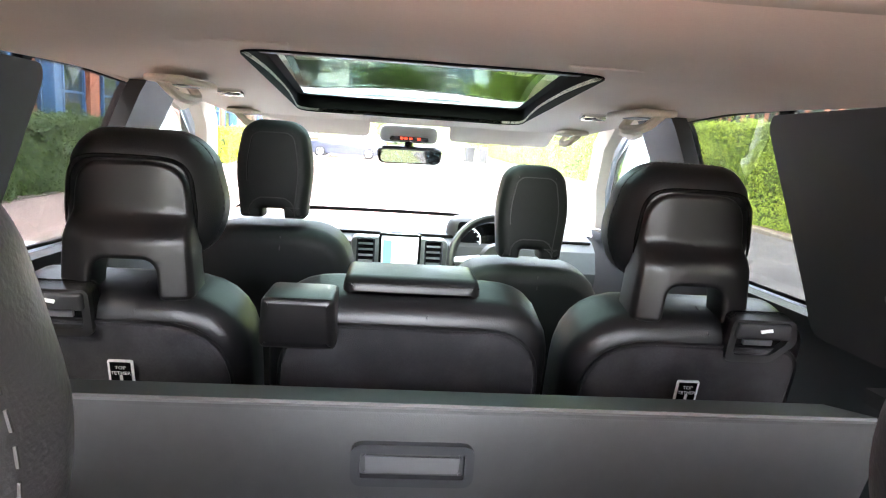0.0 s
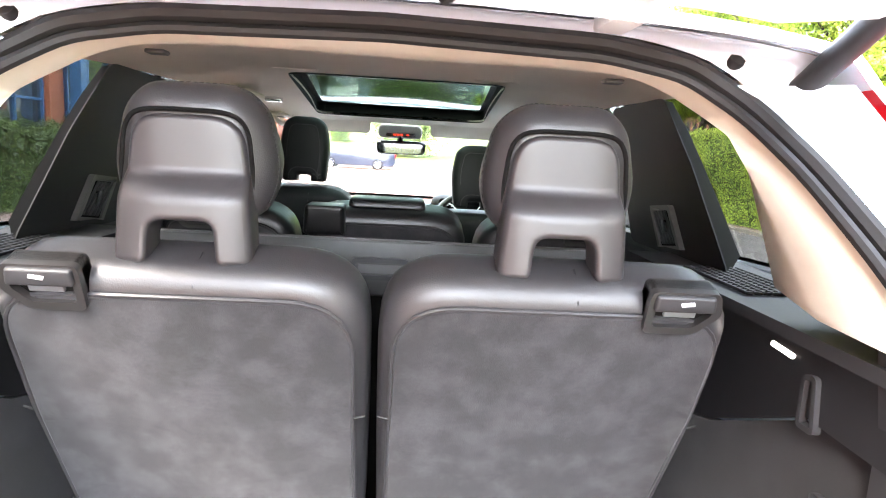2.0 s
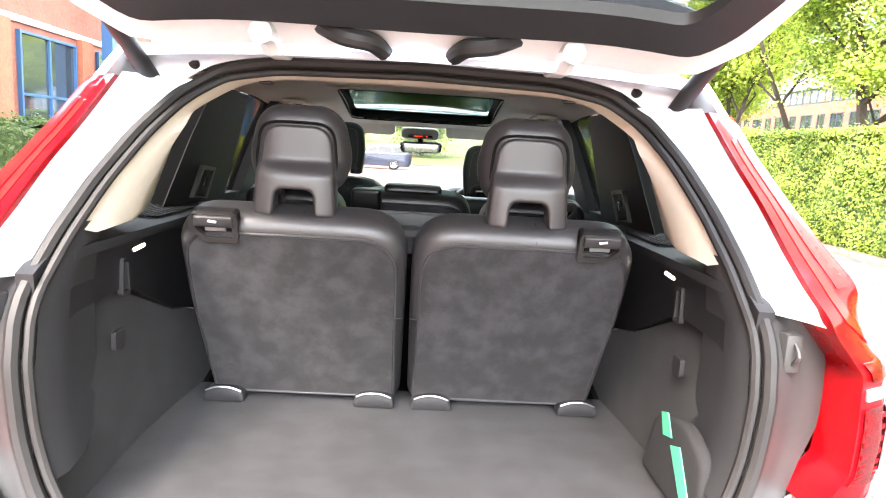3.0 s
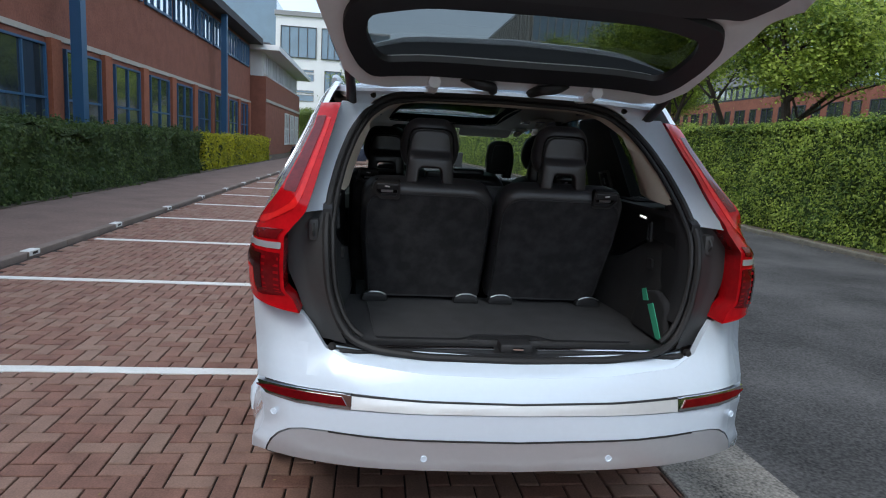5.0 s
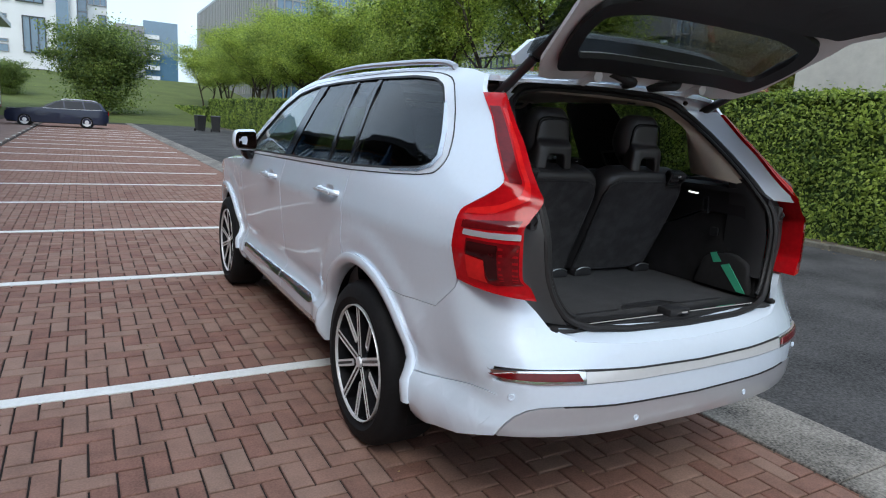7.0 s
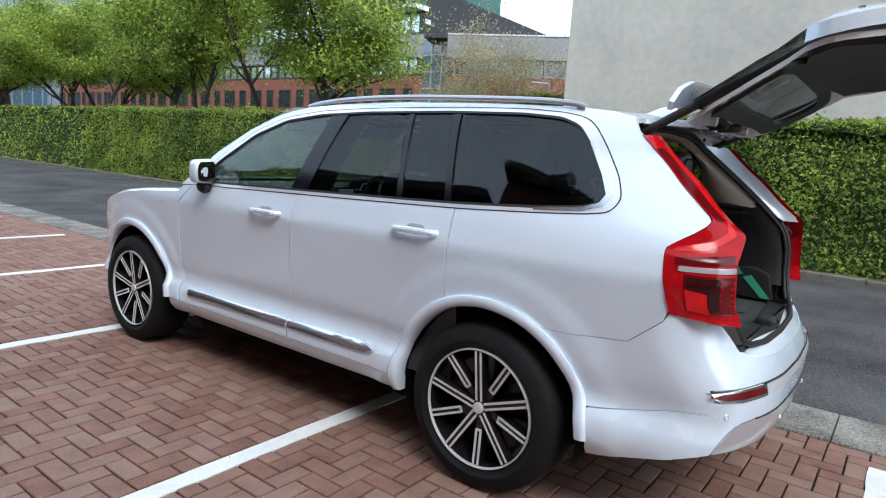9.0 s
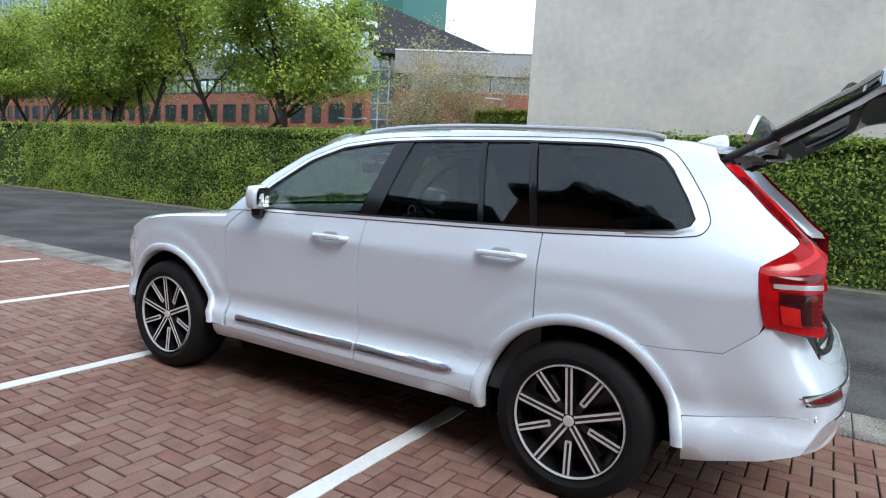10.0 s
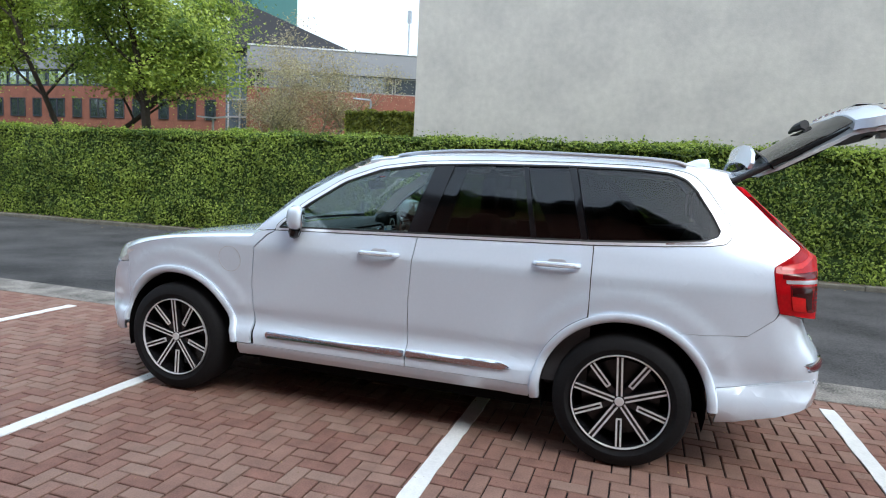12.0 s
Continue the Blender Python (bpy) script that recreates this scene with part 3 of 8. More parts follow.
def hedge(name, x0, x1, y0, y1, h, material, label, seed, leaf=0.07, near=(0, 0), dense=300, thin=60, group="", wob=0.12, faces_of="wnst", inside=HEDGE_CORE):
    """A clipped hedge: an uneven core, by default dark as the shade between leaves, and a skin of single leaves and
    twigs.
    """
    rng = random.Random(seed)
    base = root(name, ((x0 + x1) / 2, (y0 + y1) / 2, 0.03), label, "hedge", group)
    bm = bmesh.new()
    nx, ny, nz = max(2, int((x1 - x0) / 0.35)), max(2, min(240, int((y1 - y0) / 0.35))), max(2, int(h / 0.3))
    inn = 0.1

    def bulge(p):
        return (noise.noise(p * 0.9) * 0.6 + noise.noise(p * 2.7) * 0.4) * wob * 1.6

    def grid(o, u, v, nu, nv, nrm):
        g = []
        for i in range(nu + 1):
            row = []
            for j in range(nv + 1):
                p = o + u * (i / nu) + v * (j / nv)
                row.append(bm.verts.new(p + nrm * (bulge(p) - inn)))
            g.append(row)
        for i in range(nu):
            for j in range(nv):
                bm.faces.new((g[i][j], g[i + 1][j], g[i + 1][j + 1], g[i][j + 1]))
    X, Y, Z = Vector((x1 - x0, 0, 0)), Vector((0, y1 - y0, 0)), Vector((0, 0, h))
    O = Vector((x0, y0, 0.03))
    grid(O, Y, Z, ny, nz, Vector((-1, 0, 0)))
    grid(O + X, Y, Z, ny, nz, Vector((1, 0, 0)))
    grid(O, X, Z, nx, nz, Vector((0, -1, 0)))
    grid(O + Y, X, Z, nx, nz, Vector((0, 1, 0)))
    grid(O + Z, X, Y, nx, ny, Vector((0, 0, 1)))
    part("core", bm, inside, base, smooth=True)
    verts, faces = [], []
    tv, tf = [], []

    def dress(o, u, v, nrm, far_dense):
        area = u.length * v.length
        for _ in range(int(area * far_dense)):
            a, b = rng.random(), rng.random()
            p = o + u * a + v * b
            close = near[0] < p.y < near[1]
            if not close and rng.random() > thin / dense:
                continue
            size = leaf * rng.uniform(0.6, 1.3) * (1 if close else 1.7)
            q = p + nrm * (bulge(p) + rng.uniform(-0.13, 0.05))
            if rng.random() < 0.04:
                q += nrm * rng.uniform(0.03, 0.16)
            d = (nrm + Vector((rng.gauss(0, 0.7), rng.gauss(0, 0.7), rng.gauss(0.35, 0.6)))).normalized()
            add_leaf(verts, faces, q, d, size, rng)
    if "w" in faces_of:
        dress(O, Y, Z, Vector((-1, 0, 0)), dense)
    if "e" in faces_of:
        dress(O + X, Y, Z, Vector((1, 0, 0)), dense)
    if "n" in faces_of:
        dress(O + Y, X, Z, Vector((0, 1, 0)), dense)
    if "s" in faces_of:
        dress(O, X, Z, Vector((0, -1, 0)), dense)
    if "t" in faces_of:
        dress(O + Z, X, Y, Vector((0, 0, 1)), dense)
    ob = under(new("leaves", leaf_mesh("leaves", verts, faces, material)), base)
    ob["kind"] = "stuff"
    return base


def tree_data(seed, height, crown, leaves, leaf, trunk_h, material, bark=BARK, stems=1, spread=1.0, upright=0.0):
    """Meshes of a trunk with limbs and of a crown of single leaves in clumps, standing at the origin."""
    rng = random.Random(seed)
    bm = bmesh.new()
    tips = []

    def limb(p, d, length, r, depth):
        pts, rad = [p.copy()], [r]
        n = 5
        for i in range(n):
            d = (d + Vector((rng.gauss(0, 0.16), rng.gauss(0, 0.16), rng.gauss(0.04 + upright, 0.1)))).normalized()
            p = p + d * length / n
            pts.append(p.copy())
            rad.append(r * (1 - 0.6 * (i + 1) / n))
            if depth < 3 and i >= (2 if depth == 0 and stems < 3 else 1):
                for _ in range(1 if depth else 2):
                    a = rng.uniform(0, 2 * math.pi)
                    out = Vector((math.cos(a) * spread, math.sin(a) * spread, rng.uniform(0.1, 0.7) + upright)).normalized()
                    limb(p, (d * 0.45 + out * 0.8).normalized(), length * rng.uniform(0.34, 0.52), rad[-1] * 0.62, depth + 1)
        if depth >= 1:
            tips.extend((q, depth) for q in pts[2:])
        tube(bm, pts, [max(0.006, q) for q in rad], 7 if depth == 0 else (5 if depth == 1 else 3), cap=False)
    for s in range(stems):
        a = 2 * math.pi * s / stems
        lean = Vector((math.cos(a), math.sin(a), 0)) * (0.0 if stems == 1 else 0.25)
        limb(lean * 0.3, (Vector((0, 0, 1)) + lean).normalized(), height * 0.72, 0.03 * height * (0.85 if stems == 1 else 0.5), 0)
    wood = link_mesh("trunk", bm, bark)
    verts, faces = [], []
    ends = [q for q, dep in tips if q.z > trunk_h and (dep > 1 or q.z > trunk_h + 1)]
    clumps = rng.sample(ends, min(len(ends), max(30, leaves // 160)))
    if stems > 6:
        for _ in range(90):
            a, r = rng.uniform(0, 2 * math.pi), crown * 0.42 * math.sqrt(rng.random())
            clumps.append(Vector((r * math.cos(a), r * math.sin(a), rng.uniform(0.5, height * 0.62 * (1.15 - r / crown)))))
    for c in clumps:
        size = crown * rng.uniform(0.075, 0.175)
        out = Vector((c.x, c.y, 0))
        out = out.normalized() * 0.5 if out.length > 0.1 else Vector((0, 0, 0))
        for _ in range(int(leaves / len(clumps))):
            p = c + Vector((rng.gauss(0, 1), rng.gauss(0, 1), rng.gauss(0, 0.5))) * size
            n = Vector((rng.gauss(0, 0.5), rng.gauss(0, 0.5), rng.gauss(0.75, 0.4))) + out
            if n.length < 0.1 or p.z < trunk_h - 0.3:
                continue
            add_leaf(verts, faces, p, n.normalized(), leaf * rng.uniform(0.6, 1.35), rng, 0.62)
    leafs = leaf_mesh("crown", verts, faces, material)
    return wood, leafs


def plant_tree(data, x, y, z, turn, scale, label, group="", name="tree"):
    base = root(name, (x, y, z), label, "tree", group)
    base.matrix_basis = pose(x, y, z, 0, 0, turn) @ Matrix.Scale(scale, 4)
    for nm, me in zip(("trunk", "crown"), data):
        ob = new(nm, me)
        ob.parent = base
    return base


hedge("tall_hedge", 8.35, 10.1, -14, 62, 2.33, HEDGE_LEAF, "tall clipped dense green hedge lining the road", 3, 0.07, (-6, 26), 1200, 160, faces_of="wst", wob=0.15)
hedge("shrub_border", -8.4, -6.45, -8, 21.5, 1.38, BUSH_LEAF, "loose dark green shrubs in front of the brick offices", 5, 0.085, (4, 22), 520, 220, faces_of="east", wob=0.26)
hedge("golden_hedge", -7.9, -6.5, 22.3, 37, 1.3, GOLD_LEAF, "low clipped yellow green hedge beside the footway", 6, 0.12, (20, 40), 330, 200, faces_of="est", wob=0.12)
hedge("low_hedge", 8.2, 9.8, 62.5, 110, 1.7, HEDGE_LEAF, "far clipped green hedge beside the road", 7, 0.2, (60, 62), 60, 40, faces_of="ws", wob=0.15)

oak = tree_data(11, 7.6, 4.2, 40000, 0.11, 3.0, TREE_LEAF, spread=1.5)
maple = tree_data(12, 8.2, 3.8, 38000, 0.112, 3.1, TREE_LEAF, stems=2, spread=1.2)
thorn = tree_data(13, 6.6, 3.2, 28000, 0.115, 2.6, TREE_LEAF, stems=2, spread=1.1)
row = [(oak, 12.2, 16.3, 20, 1.02), (maple, 12.6, 20.2, 80, 1.05), (thorn, 12.0, 24.5, 200, 1.25), (oak, 12.8, 28.5, 140, 1.1), (maple, 12.0, 33, 250, 1.0),
       (thorn, 13, 37.5, 10, 1.2), (oak, 12, 43, 300, 1.05), (maple, 12.8, 49, 190, 1.05), (thorn, 12.2, 56, 60, 1.25), (oak, 13, 64, 120, 1.1), (maple, 12.5, 74, 10, 1.1),
       (oak, 16, 33, 230, 1.1), (maple, 16, 41, 45, 1.1), (thorn, 12, 86, 300, 1.3),
       (oak, 15, 53, 15, 1.2), (thorn, 14.5, 60, 150, 1.4), (oak, 14, 69, 75, 1.25), (thorn, 13.5, 80, 220, 1.5)]
for d, x, y, a, s in row:
    plant_tree(d, x, y, 0.02, a, s, "broad-leaved tree in fresh spring leaf behind the hedge", "trees behind the hedge")
lawn_tree = tree_data(17, 7.6, 6.0, 42000, 0.21, 0.3, BANK_LEAF, stems=7, spread=1.6)
plant_tree(lawn_tree, -0.1, 66, 0.6, 30, 1.0, "rounded bushy tree on the grass bank behind the parked car", "trees on the bank")
plant_tree(lawn_tree, -9.2, 86, 1.5, 200, 0.5, "rounded bushy tree on the grass bank beside the offices", "trees on the bank")
blossom = tree_data(19, 5.4, 3.4, 26000, 0.075, 1.0, PALE_LEAF, bark=TWIG, stems=5, upright=0.03, spread=1.5)
plant_tree(blossom, 26.0, 19.0, 0, 0, 1.42, "half bare spring tree with pale buds and thin twigs", name="budding_tree")
hedge("distant_shrubs", 19, 21.5, 8.2, 12.9, 4.0, OLIVE_LEAF, "rounded olive shrubs beyond the hedge", 9, 0.15, (0, 40), 420, 420, faces_of="wst", wob=0.18, inside=SHRUB_CORE)


# ---- buildings ----
def wall_block(name, parent, x0, x1, y0, y1, z0, z1, material, label=""):
    bm = bmesh.new()
    box(bm, x0, x1, y0, y1, z0, z1)
    return part(name, bm, material, parent, label, smooth=False)


def window(parent, axis, at, out, a0, a1, z0, z1, cols, rows, frame_mat, pane_mat, fw=0.07, deep=0.08):
    """A window on a wall whose face lies at x = at (axis "x") or y = at; out is the outward sign. A frame with real bars, a pane behind."""
    def b(bm, u0, u1, w0, w1, d0, d1):
        lo, hi = sorted((at + out * d0, at + out * d1))
        if axis == "x":
            box(bm, lo, hi, u0, u1, w0, w1)
        else:
            box(bm, u0, u1, lo, hi, w0, w1)
    def fmap(u, w, d):
        q = at + out * (deep - d)
        return Vector((q, u, w)) if axis == "x" else Vector((u, q, w))
    ring = [[(a0, z0), (a1, z0), (a1, z1), (a0, z1)], [(a0 + fw, z0 + fw), (a1 - fw, z0 + fw), (a1 - fw, z1 - fw), (a0 + fw, z1 - fw)]]
    win = part("window", sheet(ring, fmap, deep, 0), frame_mat, parent, smooth=False)
    for i in range(1, cols):
        u = a0 + (a1 - a0) * i / cols
        bm = bmesh.new()
        b(bm, u - fw / 2, u + fw / 2, z0 + fw, z1 - fw, 0, deep * 0.9)
        part("mullion", bm, frame_mat, win, smooth=False)
    for j in range(1, rows):
        w = z0 + (z1 - z0) * j / rows
        bm = bmesh.new()
        b(bm, a0 + fw, a1 - fw, w - fw / 2, w + fw / 2, 0, deep * 0.85)
        part("transom", bm, frame_mat, win, smooth=False)
    bm = bmesh.new()
    b(bm, a0 + fw * 0.5, a1 - fw * 0.5, z0 + fw * 0.5, z1 - fw * 0.5, 0.005, deep * 0.35)
    part("pane", bm, pane_mat, win, smooth=False)
    return win


# brick offices beside the footway
off = root("brick_offices", (-14, 25, 0), "two storey red brick offices with blue framed windows and dark eaves", "building")
FX = -9.0
wall_block("wall", off, -22, FX, 6.6, 44.5, 0, 7.6, BRICK)
wall_block("roof", off, -23, FX + 0.9, 6.6, 44.2, 7.6, 8.0, DARK_ROOF, "dark overhanging eaves")
wall_block("stone_band", off, FX + 0.002, FX + 0.06, 6.6, 44.5, 3.66, 3.80, STONE_BAND)
for k in range(11):
    y0 = 7.0 + k * 3.4
    window(off, "x", FX, 1, y0, y0 + 2.3, 0.75, 3.5, 2, 2, BLUE_FRAME, PANE, 0.06, 0.1)
    window(off, "x", FX, 1, y0 - 0.3, y0 + 2.7, 6.0, 7.4, 4, 1, BLUE_FRAME, PANE_BRIGHT, 0.1, 0.1)
    wall_block("pier", off, FX + 0.002, FX + 0.16, y0 + 2.45, y0 + 3.0, 0, 3.66, BRICK_ORANGE)
for yc in (16.7, 33.8):
    wall_block("blue_column", off, FX + 0.5, FX + 0.78, yc - 0.16, yc + 0.16, 0, 7.6, BLUE_FRAME, "tall blue steel column")
tall = root("plain_brick_block", (-14, -9, 0), "plain red brick block beside the shrub bed", "building")
wall_block("wall", tall, -22, FX, -24, 6.58, 0, 9.5, BRICK)
wall_block("roof", tall, -23, FX + 0.9, -24, 6.58, 9.5, 9.9, DARK_ROOF, "dark overhanging eaves")
for z0 in (3.85,):
    wall_block("stone_band", tall, FX + 0.002, FX + 0.06, -24, 6.58, z0, z0 + 0.17, STONE_BAND)
bay = root("entrance_wing", (-13, 56, 0), "red brick wing with a white glazed top storey and canopy roof", "building")
wall_block("wall", bay, -20, -8.0, 45, 66, 0, 5.6, BRICK)
wall_block("upper_wall", bay, -20, -8.3, 45.3, 65.7, 5.6, 7.3, WHITE_CLAD)
wall_block("canopy", bay, -20.5, -7.0, 44.2, 67, 7.3, 7.65, WHITE_CLAD, "white canopy roof")
wall_block("roof", bay, -20, -7.8, 45, 66, 7.65, 7.9, DARK_ROOF)
wall_block("stone_band", bay, -7.998, -7.93, 45, 66, 3.85, 4.05, STONE_BAND)
for k in range(6):
    window(bay, "x", -8.3, 1, 46 + k * 3.3, 48.6 + k * 3.3, 5.75, 7.2, 3, 1, WHITE_FRAME, PANE_BLUE, 0.1, 0.12)
for k in range(3):
    window(bay, "x", -8.0, 1, 55 + k * 3.6, 57.4 + k * 3.6, 0.8, 3.5, 2, 2, WHITE_FRAME, PANE, 0.12, 0.1)

# rendered blank gable beyond the hedge
gable = root("rendered_building", (18, -8, 0), "tall blank building with stained grey rendered wall", "building")
wall_block("wall", gable, 11.0, 26, -26, 6.85, 0, 13, RENDER_WALL)
wall_block("parapet", gable, 10.95, 26.05, -26.05, 6.9, 13, 13.25, STONE_BAND)

# brick and concrete offices behind the trees, with a glazed stair tower
mid = root("concrete_offices", (33, 40, 0), "brick and grey concrete offices with ribbon windows", "building")
BX = 27.2
wall_block("wall", mid, BX, 30, 27.5, 75, 0, 6.15, BRICK)
wall_block("upper_wall", mid, BX + 0.05, 30, 27.5, 75, 7.25, 8.6, GREY_CLAD)
wall_block("inner_wall", mid, BX + 0.3, 29.9, 27.5, 75, 6.15, 7.25, DARK_ROOF)
wall_block("top_wall", mid, BX + 0.3, 29.9, 27.5, 75, 8.6, 10.0, DARK_ROOF)
wall_block("roof", mid, BX - 0.9, 31, 27.3, 76, 10.0, 10.3, WHITE_CLAD, "white roof edge")
wall_block("end_wall", mid, BX, BX + 0.55, 25.1, 27.498, 0, 6.15, BRICK)
wall_block("end_upper_wall", mid, BX + 0.05, BX + 0.55, 25.1, 27.498, 7.25, 8.6, GREY_CLAD)
wall_block("end_inner_wall", mid, BX + 0.3, BX + 0.55, 25.1, 27.498, 6.15, 7.25, DARK_ROOF)
wall_block("end_inner_wall", mid, BX + 0.3, BX + 0.55, 25.1, 27.498, 8.6, 10.0, DARK_ROOF)
wall_block("end_roof", mid, BX - 0.9, BX + 0.7, 25.0, 27.298, 10.0, 10.3, WHITE_CLAD, "white roof edge")
for k in range(15):
    y0 = 25.15 + k * 3.35
    window(mid, "x", BX + 0.3, -1, y0, y0 + 3.4, 6.2, 7.22, 4, 1, DARK_FRAME, PANE_BRIGHT, 0.1, 0.12)
    window(mid, "x", BX + 0.3, -1, y0, y0 + 3.4, 8.65, 9.95, 4, 1, DARK_FRAME, PANE_BRIGHT, 0.1, 0.12)
    window(mid, "x", BX, -1, y0 + 0.2, y0 + 0.95, 4.2, 5.4, 1, 1, DARK_ROOF, PANE, 0.06, 0.06)
    window(mid, "x", BX, -1, y0 + 1.6, y0 + 2.9, 4.2, 5.4, 2, 1, DARK_ROOF, PANE, 0.06, 0.06)
tower = root("glazed_stair_tower", (37.5, 31, 0), "glazed stair tower with pale frames and a teal top", "building")
TX, TY = 36.0, 29.1
wall_block("core", tower, TX + 1.6, 42, TY + 0.8, 34.2, 0, 11.8, GREY_CLAD)
wall_block("top", tower, TX - 0.1, 42, TY - 0.1, 34.4, 11.8, 16.2, TEAL, "teal panelled top")
wall_block("top_edge", tower, TX - 0.25, 42.1, TY - 0.25, 34.5, 11.6, 11.8, WHITE_CLAD, "pale edge under the teal top")
window(tower, "x", TX + 0.3, -1, TY + 0.1, 34.2, 0.2, 11.6, 5, 9, WHITE_FRAME, PANE_SKY, 0.11, 0.14)
window(tower, "y", TY + 0.3, -1, TX + 0.4, 42, 0.2, 11.6, 5, 9, WHITE_FRAME, PANE_SKY, 0.11, 0.14)
# concrete wing set at an angle beside the tower
WING = Matrix.Translation((38.0, 17.3, 0)) @ Matrix.Rotation(math.atan2(4.6, 10.3), 4, "Z")
low = root("grey_wing", (0, 0, 0), "grey concrete wing with dark ribbon windows over brick", "building")
wall_block("wall", low, 0, 12, -12, 11.3, 0, 7.1, BRICK)
wall_block("inner_wall", low, 0.3, 12, -12, 11.3, 7.1, 8.3, DARK_ROOF)
wall_block("upper_wall", low, 0, 12, -2.5, 11.3, 8.3, 9.85, GREY_CLAD, "pale grey concrete band")
wall_block("upper_wall", low, 0.5, 12, -12, -2.6, 8.3, 9.6, GREY_CLAD)
wall_block("coping", low, -0.06, 12, -2.5, 11.3, 9.86, 9.95, WHITE_CLAD)
for k in range(7):
    window(low, "x", 0.3, -1, -11.5 + k * 3.2, -8.4 + k * 3.2, 7.13, 8.27, 2, 1, RIB_GREY, PANE, 0.08, 0.12)
bm = bmesh.new()
sl = [bm.verts.new(p) for p in ((1.5, 3.6, 9.9), (12, 3.6, 9.9), (12, 13.5, 13.6), (1.5, 13.5, 13.6), (1.5, 13.5, 9.9), (12, 13.5, 9.9))]
for f in ((0, 1, 2, 3), (0, 3, 4), (1, 5, 2), (3, 2, 5, 4), (0, 4, 5, 1)):
    bm.faces.new([sl[i] for i in f])
part("pitched_roof", bm, DARK_ROOF, low, "dark pitched roof", smooth=False)
low.matrix_basis = WING
bm = bmesh.new()
tube(bm, [(42, 19.243, 9.8), (42, 19.243, 13.11)], 0.07, 8)
box(bm, 41.87, 42.13, 19.11, 19.37, 13.11, 14.01)
part("mast", bm, STEEL, low, "slim rooftop mast")

# white office block and blue glass offices in the distance
bank_bm = bmesh.new()
gv = [[bank_bm.verts.new((x, y, z)) for x in (-60, -20, 6, 60)] for y, z in ((54, -0.07), (66, 0.55), (84, 1.5), (112, 5.6), (180, 6.0))]
for i in range(4):
    for j in range(3):
        bank_bm.faces.new((gv[i][j], gv[i][j + 1], gv[i + 1][j + 1], gv[i + 1][j]))
thing("grass_bank", bank_bm, GRASS, "grass bank rising to the distant white offices", "bank", kind="structure")
wh = root("white_offices", (-10, 125, 5), "tall white office block with grey blue glazing", "building")
wall_block("wall", wh, -18.4, -2.1, 120, 140, 4, 23.2, WHITE_CLAD)
wall_block("glass_block", wh, -30, -18.45, 121, 140, 4, 26, PANE_BLUE)
wall_block("glass_stair", wh, -4.9, -3.2, 119.4, 119.99, 7.5, 23, PANE_BLUE)
wall_block("side_wing", wh, -2.05, 2.4, 124, 140, 4, 21.9, WHITE_CLAD)
wall_block("roof", wh, -18.6, -1.9, 119.6, 140, 23.2, 24.0, GREY_CLAD)
window(wh, "y", 120, -1, -17.5, -11.1, 15.9, 21.4, 4, 1, DARK_FRAME, PANE_BLUE, 0.14, 0.3)
window(wh, "y", 120, -1, -10.2, -6.6, 15.9, 21.4, 3, 1, DARK_FRAME, PANE_BLUE, 0.14, 0.3)
window(wh, "y", 120, -1, -9.5, -6.4, 8.4, 13.9, 3, 1, DARK_FRAME, PANE_BLUE, 0.14, 0.3)
for z0, z1 in ((8.2, 9.4), (9.7, 10.2), (11.9, 13.1), (13.4, 13.9)):
    window(wh, "y", 120, -1, -17.2, -11.4, z0, z1, 1, 1, GREY_CLAD, PANE_BLUE, 0.1, 0.15)
window(wh, "y", 120, -1, -10.1, -6.1, 4.6, 6.0, 4, 1, DARK_ROOF, PANE, 0.15, 0.15)
window(wh, "y", 124, -1, -2.0, -0.5, 7.5, 21.6, 1, 5, GREY_CLAD, PANE_BLUE, 0.15, 0.2)
window(wh, "y", 124, -1, -0.45, 2.3, 17.2, 21.6, 3, 1, GREY_CLAD, PANE_BLUE, 0.12, 0.2)
window(wh, "y", 124, -1, 1.0, 2.2, 13.4, 15.8, 1, 1, DARK_FRAME, PANE_BLUE, 0.12, 0.2)
gl = root("blue_glass_offices", (30, 105, 0), "large office block with grey ribbed side and blue glass front", "building")
wall_block("wall", gl, 19.3, 60, 80.3, 140, 0, 20.0, GREY_CLAD)
wall_block("roof", gl, 19, 60.3, 80, 140.3, 20.0, 20.4, STEEL)
for k in range(40):
    wall_block("rib", gl, 18.95, 19.3, 80.6 + k * 1.5, 81.2 + k * 1.5, 4, 19.9, RIB_GREY)
window(gl, "y", 80.3, -1, 19.3, 60, 2, 19.9, 40, 4, RIB_GREY, PANE_BLUE, 0.14, 0.3)
ap = root("apartment_block", (14, 205, 0), "distant pale apartment block with blue balconies", "building")
wall_block("wall", ap, 6.5, 14, 200, 215, 0, 23, GREY_CLAD)
wall_block("wing", ap, 14, 23, 203, 215, 0, 25, PANE_BLUE)
for k in range(6):
    for j in range(4):
        window(ap, "y", 200, -1, 7 + j * 1.8, 8 + j * 1.8, 6 + k * 2.8, 7.6 + k * 2.8, 1, 1, DARK_ROOF, PANE, 0.1, 0.1)
    wall_block("balcony", ap, 13.5, 18, 201.5, 203, 6 + k * 2.8, 7.1 + k * 2.8, WHITE_CLAD)


